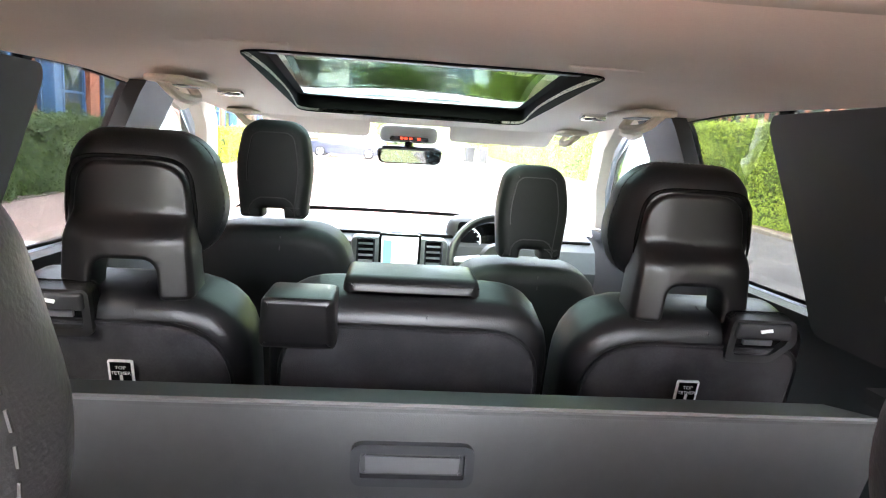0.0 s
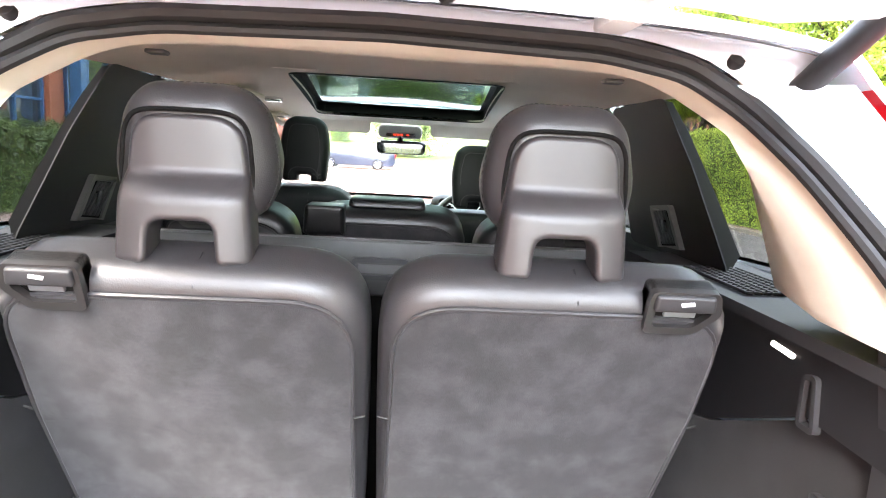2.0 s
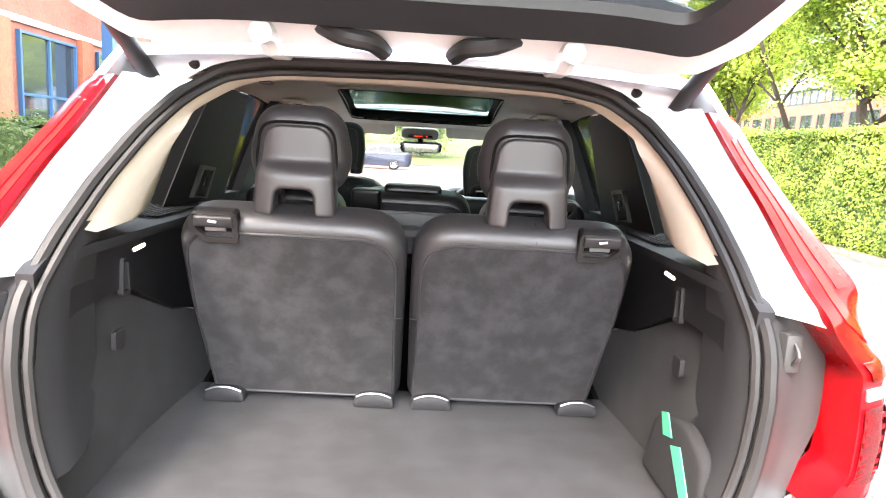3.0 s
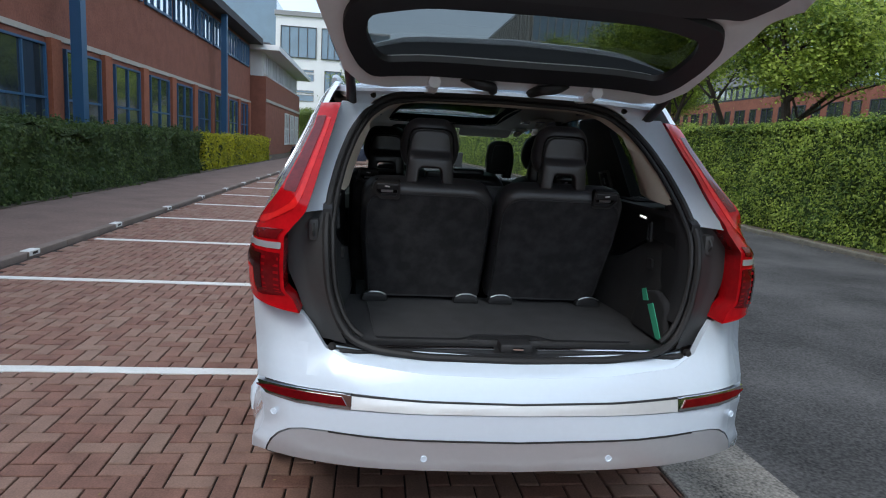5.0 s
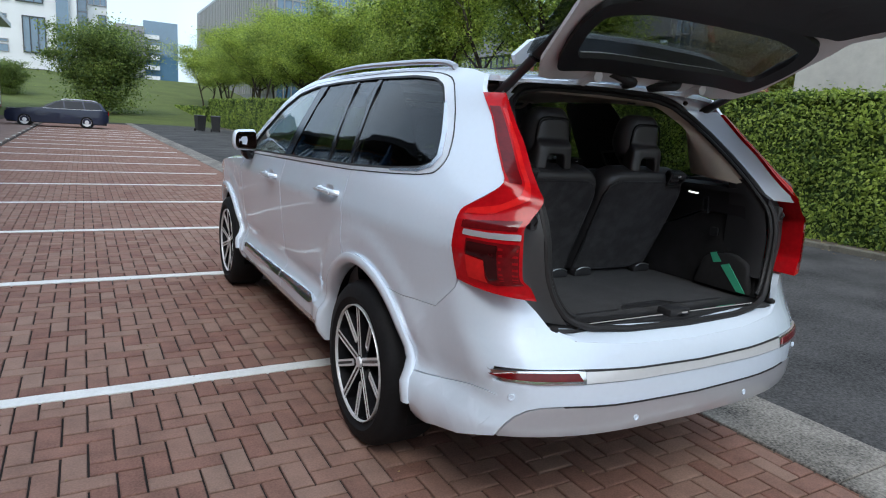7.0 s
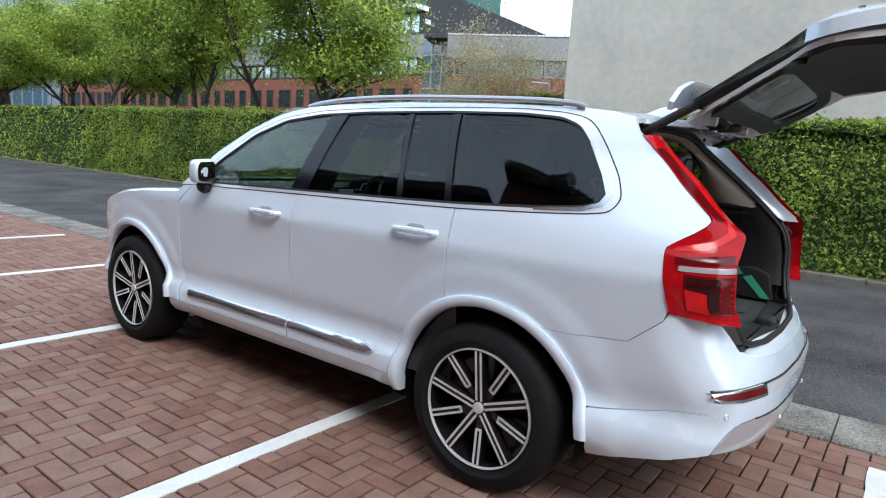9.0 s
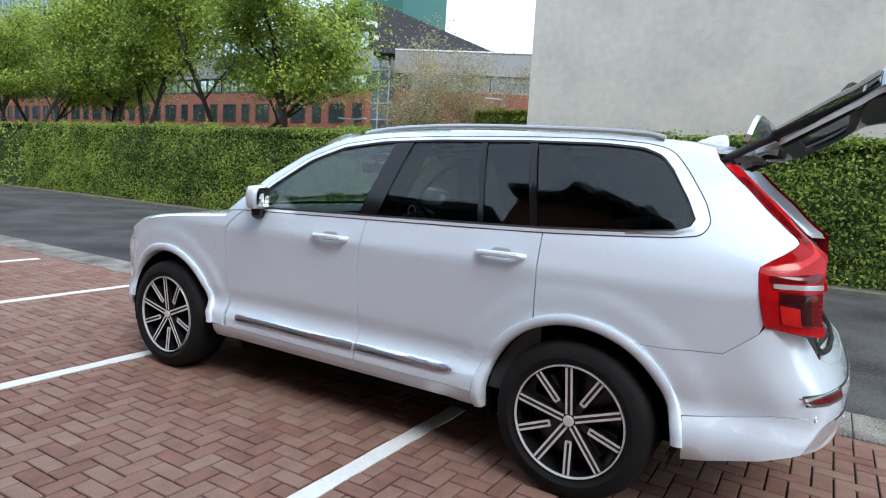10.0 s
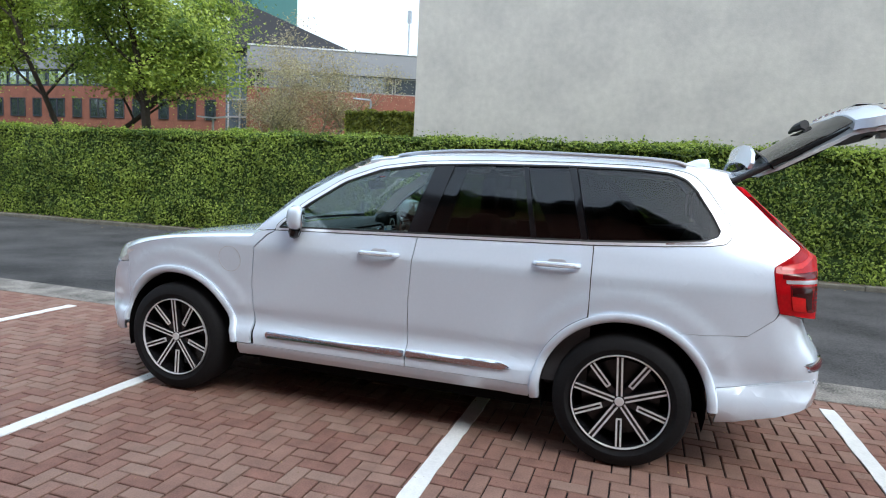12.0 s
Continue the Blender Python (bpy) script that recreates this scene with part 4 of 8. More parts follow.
# ---- the white estate-like seven seater: x across, y forwards from the rear bumper, z up ----
car = root("car", (0, 2.4, 0), "white seven seat family car parked across bays, tailgate raised", "car")
SIDE_P = spline([(0.26, 0.80), (0.31, 0.87), (0.36, 0.915), (0.42, 0.932), (0.48, 0.93), (0.52, 0.904), (0.56, 0.890), (0.60, 0.894), (0.645, 0.908), (0.80, 0.927), (0.95, 0.944), (1.04, 0.9535), (1.062, 0.9555),
                 (1.078, 0.952), (1.14, 0.936), (1.20, 0.922), (1.28, 0.893), (1.40, 0.842), (1.55, 0.772), (1.62, 0.733), (1.68, 0.685), (1.72, 0.62)])
SIDE_T = spline([(-0.1, 0.88), (0.1, 0.90), (0.34, 0.932), (0.7, 0.975), (1.1, 0.995), (1.6, 1.0), (3.0, 1.0), (3.6, 0.995), (4.1, 0.985), (4.4, 0.955), (4.6, 0.905), (4.8, 0.80)])
ROOF_T = spline([(0.2, 0.86), (0.5, 0.92), (0.8, 0.965), (1.3, 1.0), (2.3, 1.0), (2.8, 0.99), (3.3, 0.97)])


def half_width(y, z):
    k = min(1.0, max(0.0, (z - 1.15) / 0.35))
    r = min(math.hypot(y - 1.09, z - 0.375), math.hypot(y - 4.05, z - 0.375))
    f = min(1.0, max(0.0, (0.645 - r) / 0.05))
    return SIDE_P(z) * SIDE_T(y) * (1 + (ROOF_T(y) - 1) * k) + 0.011 * f * f * (3 - 2 * f)


def on_side(s, lift=0.0):
    return lambda a, b, d: Vector((s * (half_width(a, b) + lift - d), a, b))


REAR_Z = spline([(0.30, 0.12), (0.40, 0.045), (0.50, 0.015), (0.62, 0.012), (0.70, 0.03), (0.80, 0.085), (0.92, 0.115), (1.00, 0.12), (1.10, 0.13), (1.18, 0.16), (1.26, 0.225),
                 (1.36, 0.315), (1.48, 0.425), (1.58, 0.52), (1.66, 0.57)])
OPEN_Z = spline([(0.70, 0.05), (0.80, 0.10), (0.92, 0.12), (1.10, 0.13), (1.18, 0.16), (1.26, 0.235), (1.36, 0.345), (1.48, 0.49), (1.58, 0.61), (1.66, 0.68)])
GATE_Z = spline([(0.70, 0.05), (0.80, 0.10), (0.92, 0.12), (1.10, 0.13), (1.18, 0.16), (1.26, 0.225), (1.36, 0.30), (1.48, 0.39), (1.58, 0.462), (1.66, 0.50)])
REAR_X = spline([(0.0, 0.0), (0.3, 0.008), (0.5, 0.03), (0.65, 0.068), (0.75, 0.108), (0.82, 0.15), (0.86, 0.182), (0.885, 0.208), (0.91, 0.26)])


def rear_y(x, z):
    return REAR_Z(z) + REAR_X(abs(x))


def on_open(lift=0.0):
    return lambda a, b, d: Vector((a, OPEN_Z(b) + REAR_X(abs(a)) - lift + d, b))


def on_rear(lift=0.0):
    return lambda a, b, d: Vector((a, rear_y(a, b) - lift + d, b))


ROOF_C = spline([(0.40, 1.645), (0.7, 1.70), (1.2, 1.733), (1.9, 1.745), (2.4, 1.73), (2.8, 1.685), (3.1, 1.61)])


def on_roof(lift=0.0):
    return lambda a, b, d: Vector((a, b, ROOF_C(b) - 0.028 * (a / 0.66) ** 2 - 0.02 * (a / 0.66) ** 6 + lift - d))


HOOD_C = spline([(3.2, 1.16), (3.6, 1.145), (4.0, 1.115), (4.4, 1.06), (4.65, 0.99), (4.82, 0.90)])


def on_hood(lift=0.0):
    return lambda a, b, d: Vector((a, b, HOOD_C(b) - 0.02 * (a / 0.8) ** 2 - 0.02 * (a / 0.85) ** 6 + lift - d))


FRONT_X = spline([(0.0, 0.0), (0.4, 0.03), (0.6, 0.09), (0.72, 0.16), (0.80, 0.24), (0.86, 0.33), (0.90, 0.42)])
FRONT_Z = spline([(0.22, -0.12), (0.35, -0.02), (0.5, 0.0), (0.75, -0.01), (0.92, -0.07), (1.0, -0.16)])


def on_front(lift=0.0):
    return lambda a, b, d: Vector((a, 4.94 + FRONT_Z(b) - FRONT_X(abs(a)) + lift - d, b))


RW, FW, WZ = (1.09, 0.375), (4.05, 0.375), 0.375
ARCH_R, ARCH_F = 0.50, 0.50
BELT = [(3.26, 1.185), (3.03, 1.195), (2.31, 1.215), (1.6, 1.235), (1.29, 1.245), (0.92, 1.265), (0.72, 1.285)]
DLO_TOP = [(0.655, 1.31), (0.64, 1.345), (0.68, 1.42), (0.765, 1.545), (0.83, 1.615), (0.92, 1.648), (1.1, 1.662), (1.5, 1.665), (2.0, 1.655), (2.36, 1.636), (2.63, 1.595), (2.86, 1.507), (3.1, 1.345), (3.24, 1.215)]
GAP = 0.0033

for s, side in ((-1, "near"), (1, "far")):
    m = on_side(s)
    # one-piece body side: quarter, rear pillar, roof rail, screen pillar
    mono = ([(3.42, 1.165), (3.16, 1.39), (2.93, 1.53), (2.72, 1.622), (2.5, 1.672), (2.2, 1.695), (1.8, 1.705), (1.3, 1.702), (0.9, 1.692), (0.72, 1.675), (0.63, 1.655), (0.60, 1.60),
             (0.582, 1.583), (0.469, 1.48), (0.397, 1.408), (0.315, 1.337), (0.272, 1.298), (0.262, 1.282), (0.272, 1.266), (0.305, 1.238), (0.352, 1.206), (0.384, 1.182), (0.387, 1.16), (0.377, 1.09), (0.345, 0.955), (0.36, 0.915), (0.42, 0.865), (0.48, 0.815), (0.70, 0.80)]
            + [p for p in arc(RW[0], RW[1], ARCH_R, 122, 66.6, 14)] + [(1.288, 0.90), (1.287, 1.236)]
            + [(y, z) for y, z in BELT if y < 1.287] + DLO_TOP + [(3.27, 1.178)])
    part("quarter_panel", sheet(mono, m, 0.02, 0.032), PAINT, car, "glossy white rear quarter and roof pillar")
    fd = [(3.425, 0.405), (3.445, 0.62), (3.445, 0.82), (3.415, 1.05), (3.33, 1.135), (3.265, 1.176), (3.03, 1.188), (2.313, 1.208), (2.335, 1.05), (2.357, 0.82), (2.362, 0.405)]
    rd = [(2.356, 0.405), (2.352, 0.82), (2.330, 1.05), (2.307, 1.208), (1.6, 1.228), (1.293, 1.237), (1.293, 0.905)] + [p for p in arc(RW[0], RW[1], ARCH_R + 0.003, 65.8, 8, 10)] + [(1.575, 0.405)]
    door_f = part("front_door", sheet(fd, m, 0.02, 0.032), PAINT, car, "closed white front door")
    door_r = part("rear_door", sheet(rd, m, 0.02, 0.032), PAINT, car, "closed white rear door")
    fen_arc = arc(FW[0], FW[1], ARCH_F, 12, 176, 24)
    fender = [(3.452, 0.408), (3.452, 0.82), (3.422, 1.055), (3.337, 1.14), (3.28, 1.172), (3.40, 1.158), (3.45, 1.12), (3.7, 1.10), (4.1, 1.06), (4.38, 1.0), (4.50, 0.955), (4.50, 0.80), (4.52, 0.50)] + [p for p in fen_arc]
    part("front_wing", sheet(fender, m, 0.02, 0.032), PAINT, car, "white front wing")
    sill = [(3.56, 0.32), (3.55, 0.402), (1.575, 0.402), (1.60, 0.325)]
    part("sill", sheet(sill, m, 0.03, 0.06), PAINT, car)
    under_sill = [(3.56, 0.24), (3.545, 0.317), (1.60, 0.322), (1.60, 0.24)]
    part("under_sill", sheet(under_sill, on_side(s, -0.10), 0.03, 0.1), LINER_BLACK, car)
    for nm, poly, par in (("door_strip", [(3.33, 0.462), (3.335, 0.50), (2.365, 0.508), (2.365, 0.466)], door_f), ("door_strip", [(2.352, 0.466), (2.352, 0.508), (1.80, 0.515), (1.70, 0.49), (1.76, 0.47)], door_r)):
        part(nm, sheet(round_poly(poly, 0.012), on_side(s, 0.012), 0.014, 0.1), STRIP_CHROME, par, "bright chrome strip")
    # wheel arch lips
    for (cy, cz), rad, a0, a1, nm in ((RW, ARCH_R, -6, 178, "wheel_arch"), (FW, ARCH_F, 8, 176, "wheel_arch")):
        bm = bmesh.new()
        prof = [(-0.002, -0.004), (0.0, 0.013), (-0.012, 0.022), (-0.038, 0.02), (-0.05, 0.008), (-0.05, -0.06)]
        rows_ = []
        n = 36
        for k in range(n + 1):
            a = radians(a0 + (a1 - a0) * k / n)
            ring = []
            for dr, lift in prof:
                y, z = cy + (rad + 0.002 + dr) * math.cos(a), cz + (rad + 0.002 + dr) * math.sin(a)
                ring.append(bm.verts.new((s * (half_width(y, z) + lift), y, z)))
            rows_.append(ring)
        fs = [bm.faces.new((p[i], p[i + 1], q[i + 1], q[i])) for p, q in zip(rows_, rows_[1:]) for i in range(len(prof) - 1)]
        bmesh.ops.recalc_face_normals(bm, faces=fs)
        part(nm, bm, PAINT, car, "white wheel arch lip", sharp=60)
        bm = bmesh.new()
        ring_a, ring_b = [], []
        for k in range(21):
            a = radians(-15 + 210 * k / 20)
            y, z = cy + 0.448 * math.cos(a), cz + 0.448 * math.sin(a)
            ring_a.append(bm.verts.new((s * 0.88, y, z)))
            ring_b.append(bm.verts.new((s * 0.55, y, z)))
        for k in range(20):
            bm.faces.new((ring_a[k], ring_a[k + 1], ring_b[k + 1], ring_b[k]))
        bm.faces.new(ring_b)
        part("arch_liner", bm, LINER_BLACK, car)
    # windows and their frames
    belt = [(y, z) for y, z in BELT]
    dlo = round_poly(belt + DLO_TOP, 0.03, 4)
    outer = ([(3.28, 1.174), (3.03, 1.182), (2.31, 1.202), (1.6, 1.222), (1.29, 1.232), (0.92, 1.252), (0.70, 1.268)]
             + [(0.615, 1.283), (0.588, 1.33), (0.618, 1.41), (0.72, 1.555), (0.795, 1.637), (0.908, 1.662), (1.1, 1.676), (1.5, 1.679), (2.0, 1.669), (2.36, 1.650), (2.638, 1.609), (2.875, 1.52), (3.115, 1.357), (3.265, 1.21)])
    outer = round_poly(outer, 0.06, 4)
    part("trim_gap", sheet([inset(outer, -0.0045), inset(outer, 0.002)], on_side(s, 0.0015), 0.006, 0.12), RUBBER, car, "dark gap line round the window trim", sharp=50)
    part("window_trim", sheet([outer, inset(dlo, 0.002)], on_side(s, 0.004), 0.012, 0.12), TRIM_BRIGHT, car, "chrome strip round the side windows", sharp=50)

    seal = inset(dlo, 0.012)
    part("window_seal", sheet([inset(dlo, -0.001), seal], on_side(s, 0.002), 0.008, 0.12), RUBBER, car, "black rubber window seal", sharp=50)

    def top_at(y):
        pts = sorted(DLO_TOP)
        for p, q in zip(pts, pts[1:]):
            if p[0] <= y <= q[0]:
                return p[1] + (q[1] - p[1]) * (y - p[0]) / (q[0] - p[0])
        return pts[-1][1]

    def belt_at(y):
        pts = sorted(BELT)
        for p, q in zip(pts, pts[1:]):
            if p[0] <= y <= q[0]:
                return p[1] + (q[1] - p[1]) * (y - p[0]) / (q[0] - p[0])
        return pts[-1][1]

    def pane_poly(b0, t0, b1, t1):
        """From the rear edge (b0 at the belt, t0 at the top) to the front edge (b1, t1)."""
        e = 0.004
        lo = [(b0, belt_at(b0) + e)] + [(y, z + e) for y, z in reversed(BELT) if b0 < y < b1] + [(b1, belt_at(b1) + e)]
        hi = [(t1, top_at(t1) - e)] + [(y, z - e) for y, z in reversed(DLO_TOP) if t0 < y < t1 and z > 1.5] + [(t0, top_at(t0) - e)]
        return lo + hi
    front_w = ([(2.385, belt_at(2.385) + 0.004), (3.03, 1.199), (3.235, 1.192), (3.225, 1.21), (3.09, 1.338), (2.855, 1.50), (2.625, 1.589), (2.36, 1.631), (2.28, 1.637)])
    part("side_window", sheet(front_w, on_side(s, -0.006), 0.004, 0.15), GLASS_SIDE, door_f, "faintly green front side window")
    part("side_window", sheet(pane_poly(1.64, 1.745, 2.255, 2.155), on_side(s, -0.006), 0.004, 0.15), GLASS_TINT, door_r, "dark tinted rear side window")
    part("quarter_light", sheet(pane_poly(1.36, 1.48, 1.605, 1.71), on_side(s, -0.006), 0.004, 0.15), GLASS_TINT, door_r, "small dark tinted quarter light")
    rear_w = [(1.318, 1.249), (0.92, 1.269), (0.725, 1.289), (0.663, 1.313), (0.648, 1.345), (0.688, 1.418), (0.772, 1.541), (0.835, 1.61), (0.922, 1.643), (1.1, 1.657), (1.43, 1.66)]
    part("quarter_window", sheet(rear_w, on_side(s, -0.006), 0.004, 0.15), GLASS_TINT, car, "dark tinted rearmost side window")
    part("trim_corner", sheet([(0.92, 1.261), (0.72, 1.275), (0.646, 1.299), (0.620, 1.345), (0.664, 1.43), (0.757, 1.548), (0.768, 1.541), (0.686, 1.42), (0.647, 1.346), (0.662, 1.314), (0.725, 1.290), (0.92, 1.270)], on_side(s, 0.0065), 0.01, 0.1), STRIP_CHROME, car, "wide chrome corner of the rearmost side window")
    part("pillar_cover", sheet(pane_poly(2.258, 2.158, 2.382, 2.277), on_side(s, -0.001), 0.03, 0.2), GLOSS_BLACK, car, "gloss black door pillar cover")
    part("pillar_cover", sheet(pane_poly(1.608, 1.713, 1.637, 1.742), on_side(s, -0.001), 0.02, 0.2), GLOSS_BLACK, door_r)
    part("pillar_cover", sheet(pane_poly(1.325, 1.435, 1.357, 1.477), on_side(s, -0.001), 0.03, 0.2), GLOSS_BLACK, car)
    # handles
    for yc, zc, par in ((2.545, 1.082, door_f), (1.48, 1.11, door_r)):
        bm = bmesh.new()
        pts = curve_pts([(s * (half_width(y, zc) + o), y, zc + dz) for y, o, dz in ((yc + 0.125, -0.004, -0.002), (yc + 0.10, 0.024, 0), (yc, 0.034, 0.003), (yc - 0.10, 0.026, 0.002), (yc - 0.125, -0.004, 0))], 5)
        tube(bm, pts, 0.0112, 8)
        for v in bm.verts:
            v.co.z = zc + (v.co.z - zc) * 1.25
        part("door_handle", bm, PAINT, par, "white door handle with chrome insert")
        bm = sheet(round_poly([(yc - 0.105, zc - 0.006), (yc + 0.105, zc - 0.006), (yc + 0.105, zc + 0.006), (yc - 0.105, zc + 0.006)], 0.005), on_side(s, 0.0445), 0.006, 0.1)
        part("handle_insert", bm, TRIM_BRIGHT, par)
        bm = sheet(round_poly([(yc - 0.06, zc - 0.015), (yc + 0.06, zc - 0.015), (yc + 0.05, zc + 0.03), (yc - 0.05, zc + 0.03)], 0.03), on_side(s, 0.001), 0.006, 0.05)
        part("handle_recess", bm, SILVER_PAINT, par)
    # door mirror
    bm = slab(round_poly([(-0.13, -0.085), (0.10, -0.07), (0.12, 0.0), (0.10, 0.075), (-0.12, 0.085)], 0.045),
              lambda a, b, d, s=s: Vector((s * (1.0 + a * 0.74), 3.04 + d * 0.8 - a * 0.34, 1.265 + b * 0.92)), 0.13, 0.05, 5, 0.03, None, 0.006)
    mir = part("door_mirror", bm, PAINT, car, "white door mirror housing")
    bm = sheet(round_poly([(-0.11, -0.065), (0.085, -0.055), (0.10, 0.0), (0.085, 0.06), (-0.105, 0.065)], 0.035), lambda a, b, d, s=s: Vector((s * (1.0 + a * 0.76), 3.036 + d - a * 0.34, 1.265 + b * 0.96)), 0.004, 0)
    part("mirror_glass", bm, MIRROR_GLASS, mir)
    bm = bmesh.new()
    tube(bm, curve_pts([(s * 0.90, 3.13, 1.175), (s * 0.965, 3.12, 1.165), (s * 0.985, 3.10, 1.20)], 4), [0.035] * 9, 8)
    part("mirror_stalk", bm, GLOSS_BLACK, mir)
    # roof rail
    bm = bmesh.new()
    rail = curve_pts([(s * 0.655, 0.84, 1.688), (s * 0.655, 0.93, 1.708), (s * 0.655, 1.2, 1.722), (s * 0.655, 1.8, 1.731), (s * 0.655, 2.2, 1.720), (s * 0.65, 2.45, 1.699), (s * 0.645, 2.56, 1.68)], 5)
    tube(bm, rail, 0.0125, 8)
    part("roof_rail", bm, SATIN, car, "satin silver roof rail")

# charge flap on the near wing
flap = arc(3.61, 0.96, 0.085, 0, 360, 32)[:-1]
part("charge_flap", sheet([flap, inset(flap, 0.003)], on_side(-1, 0.0008), 0.004, 0), SILVER_PAINT, car, "round charge flap outline")

# roof, screen, bonnet, nose
rl = [(-0.66, 0.74), (-0.66, 1.3), (-0.66, 2.2), (-0.655, 2.5), (-0.64, 2.76), (-0.3, 2.86), (0, 2.88), (0.3, 2.86), (0.64, 2.76), (0.655, 2.5), (0.66, 2.2), (0.66, 1.3), (0.66, 0.74), (0.6, 0.60), (0, 0.56), (-0.6, 0.60)]
SUNROOF = round_poly([(-0.36, 1.62), (0.36, 1.62), (0.40, 2.80), (-0.40, 2.80)], 0.06)
part("roof", sheet([rl, SUNROOF], on_roof(), 0.02, 0.1), PAINT, car, "white roof skin")
part("sunroof_glass", sheet(inset(SUNROOF, 0.004), on_roof(-0.004), 0.005, 0.15), GLASS_ROOF, car, "tinted panoramic roof glass")
bm = bmesh.new()
prev = None
for z, w, y0, y1 in ((1.690, 0.036, 0.66, 0.87), (1.722, 0.027, 0.665, 0.82), (1.748, 0.015, 0.672, 0.76), (1.757, 0.006, 0.68, 0.72)):
    ring = [bm.verts.new((w * math.sin(t) , (y0 + y1) / 2 + (y1 - y0) / 2 * math.cos(t), z)) for t in (2 * math.pi * k / 14 for k in range(14))]
    if prev:
        for k in range(14):
            bm.faces.new((prev[k - 1], prev[k], ring[k], ring[k - 1]))
    prev = ring
bm.faces.new(prev)
bmesh.ops.recalc_face_normals(bm, faces=bm.faces[:])
part("roof_aerial", bm, PAINT, car, "white shark fin aerial")


def on_screen(lift=0.0):
    def f(a, b, d):
        t = (b - 2.80) / 0.85
        return Vector((a, b - 0.06 * (a / 0.7) ** 2 * 1.6 + d * 0.5, 1.685 - 0.50 * t - 0.045 * t * t + 0.05 * math.sin(math.pi * min(1, max(0, t))) + lift - d))
    return f


scr = round_poly([(-0.62, 2.80), (0.62, 2.80), (0.80, 3.62), (-0.80, 3.62)], 0.06)
part("windscreen", sheet(scr, on_screen(), 0.005, 0.12), GLASS_CLEAR, car, "clear windscreen")
hd = [(-0.80, 3.45), (-0.3, 3.58), (0.3, 3.58), (0.80, 3.45), (0.84, 4.1), (0.80, 4.42), (0.70, 4.62), (0.4, 4.74), (0, 4.78), (-0.4, 4.74), (-0.70, 4.62), (-0.80, 4.42), (-0.84, 4.1)]
part("bonnet", sheet(hd, on_hood(), 0.02, 0.1), PAINT, car, "white bonnet")
cowl = [(-0.84, 3.36), (0.84, 3.36), (0.82, 3.5), (0.3, 3.66), (-0.3, 3.66), (-0.82, 3.5)]
part("scuttle", sheet(cowl, on_hood(-0.03), 0.02, 0.15), BLACK_PLASTIC, car)


def nose_edge(z):
    """Where the rounded nose meets the body side at height z: x and y."""
    lo_, hi_ = 0.5, 0.95
    for _ in range(30):
        x = (lo_ + hi_) / 2
        if half_width(on_front()(x, z, 0).y, z) > x:
            lo_ = x
        else:
            hi_ = x
    return x, on_front()(x, z, 0).y


nose_zs = (0.32, 0.42, 0.52, 0.62, 0.72, 0.80, 0.845)
nose = [(x, z) for x, z in ((nose_edge(q)[0], q) for q in nose_zs)]
nose = nose + [(0.6, 0.865), (0.4, 0.90), (-0.4, 0.90), (-0.6, 0.865)] + [(-x, z) for x, z in reversed(nose)]
grille = round_poly([(-0.42, 0.55), (0.42, 0.55), (0.46, 0.85), (-0.46, 0.85)], 0.05)
part("front_bumper", sheet([nose, grille], on_front(), 0.03, 0.06), PAINT, car, "white front bumper")
part("grille", sheet(inset(grille, 0.003), on_front(-0.01), 0.02, 0.1), GLOSS_BLACK, car, "dark front grille")
HEAD_LENS = mat("headlight_lens", (0.78, 0.81, 0.84), rough=0.2, var=0.3, scale=20, coat=1.0)
for s in (-1, 1):
    e1, e2, e3 = nose_edge(0.855), nose_edge(0.91), nose_edge(0.955)
    hl = [(s * 0.50, 0.88), (s * e1[0], 0.855), (s * e2[0], 0.91), (s * e3[0], 0.955), (s * 0.5, 0.96)]
    head = part("headlight", sheet(hl, on_front(0.0), 0.05, 0.05), HEAD_LENS, car, "clear headlight")
    part("lens_side", sheet([(4.505, 0.87), (e1[1], 0.855), (e2[1], 0.91), (e3[1], 0.952), (4.505, 0.95)], on_side(s, 0.001), 0.03, 0.04), HEAD_LENS, head)
    wc = [(4.503, 0.86), (4.503, 0.80), (4.523, 0.50), (4.56, 0.36)] + [(nose_edge(q)[1], q) for q in nose_zs]
    part("bumper_corner", sheet(wc, on_side(s), 0.02, 0.04), PAINT, car)
    bm = bmesh.new()
    rows_ = []
    for k in range(25):
        y = 3.445 + 1.06 * k / 24
        zt = spline([(3.41, 1.12), (3.7, 1.10), (4.1, 1.06), (4.38, 1.0), (4.50, 0.955)])(y)
        p0 = Vector((s * half_width(y, zt), y, zt))
        xh = spline([(3.41, 0.795), (4.1, 0.835), (4.42, 0.795), (4.51, 0.755)])(y)
        p1 = on_hood(0.0)(s * xh, y, 0)
        rows_.append([bm.verts.new(p0.lerp(p1, u) + Vector((0, 0, 0.02 * math.sin(math.pi * u)))) for u in (0, 0.15, 0.4, 0.7, 0.94, 1)])
    fs = [bm.faces.new((p[i], p[i + 1], q[i + 1], q[i])) for p, q in zip(rows_, rows_[1:]) for i in range(5)]
    bmesh.ops.recalc_face_normals(bm, faces=fs)
    part("wing_top", bm, PAINT, car, "white wing top beside the bonnet", sharp=60)
bm = bmesh.new()
box(bm, -0.62, 0.62, 0.75, 4.6, 0.20, 0.32, 0.03, 2)
box(bm, -0.74, 0.74, 1.6, 3.52, 0.205, 0.33, 0.03, 2)
# two end boxes added to block light and deepen the shadow below
box(bm, -0.60, 0.60, 0.34, 0.80, 0.40, 0.50, 0.03, 2)
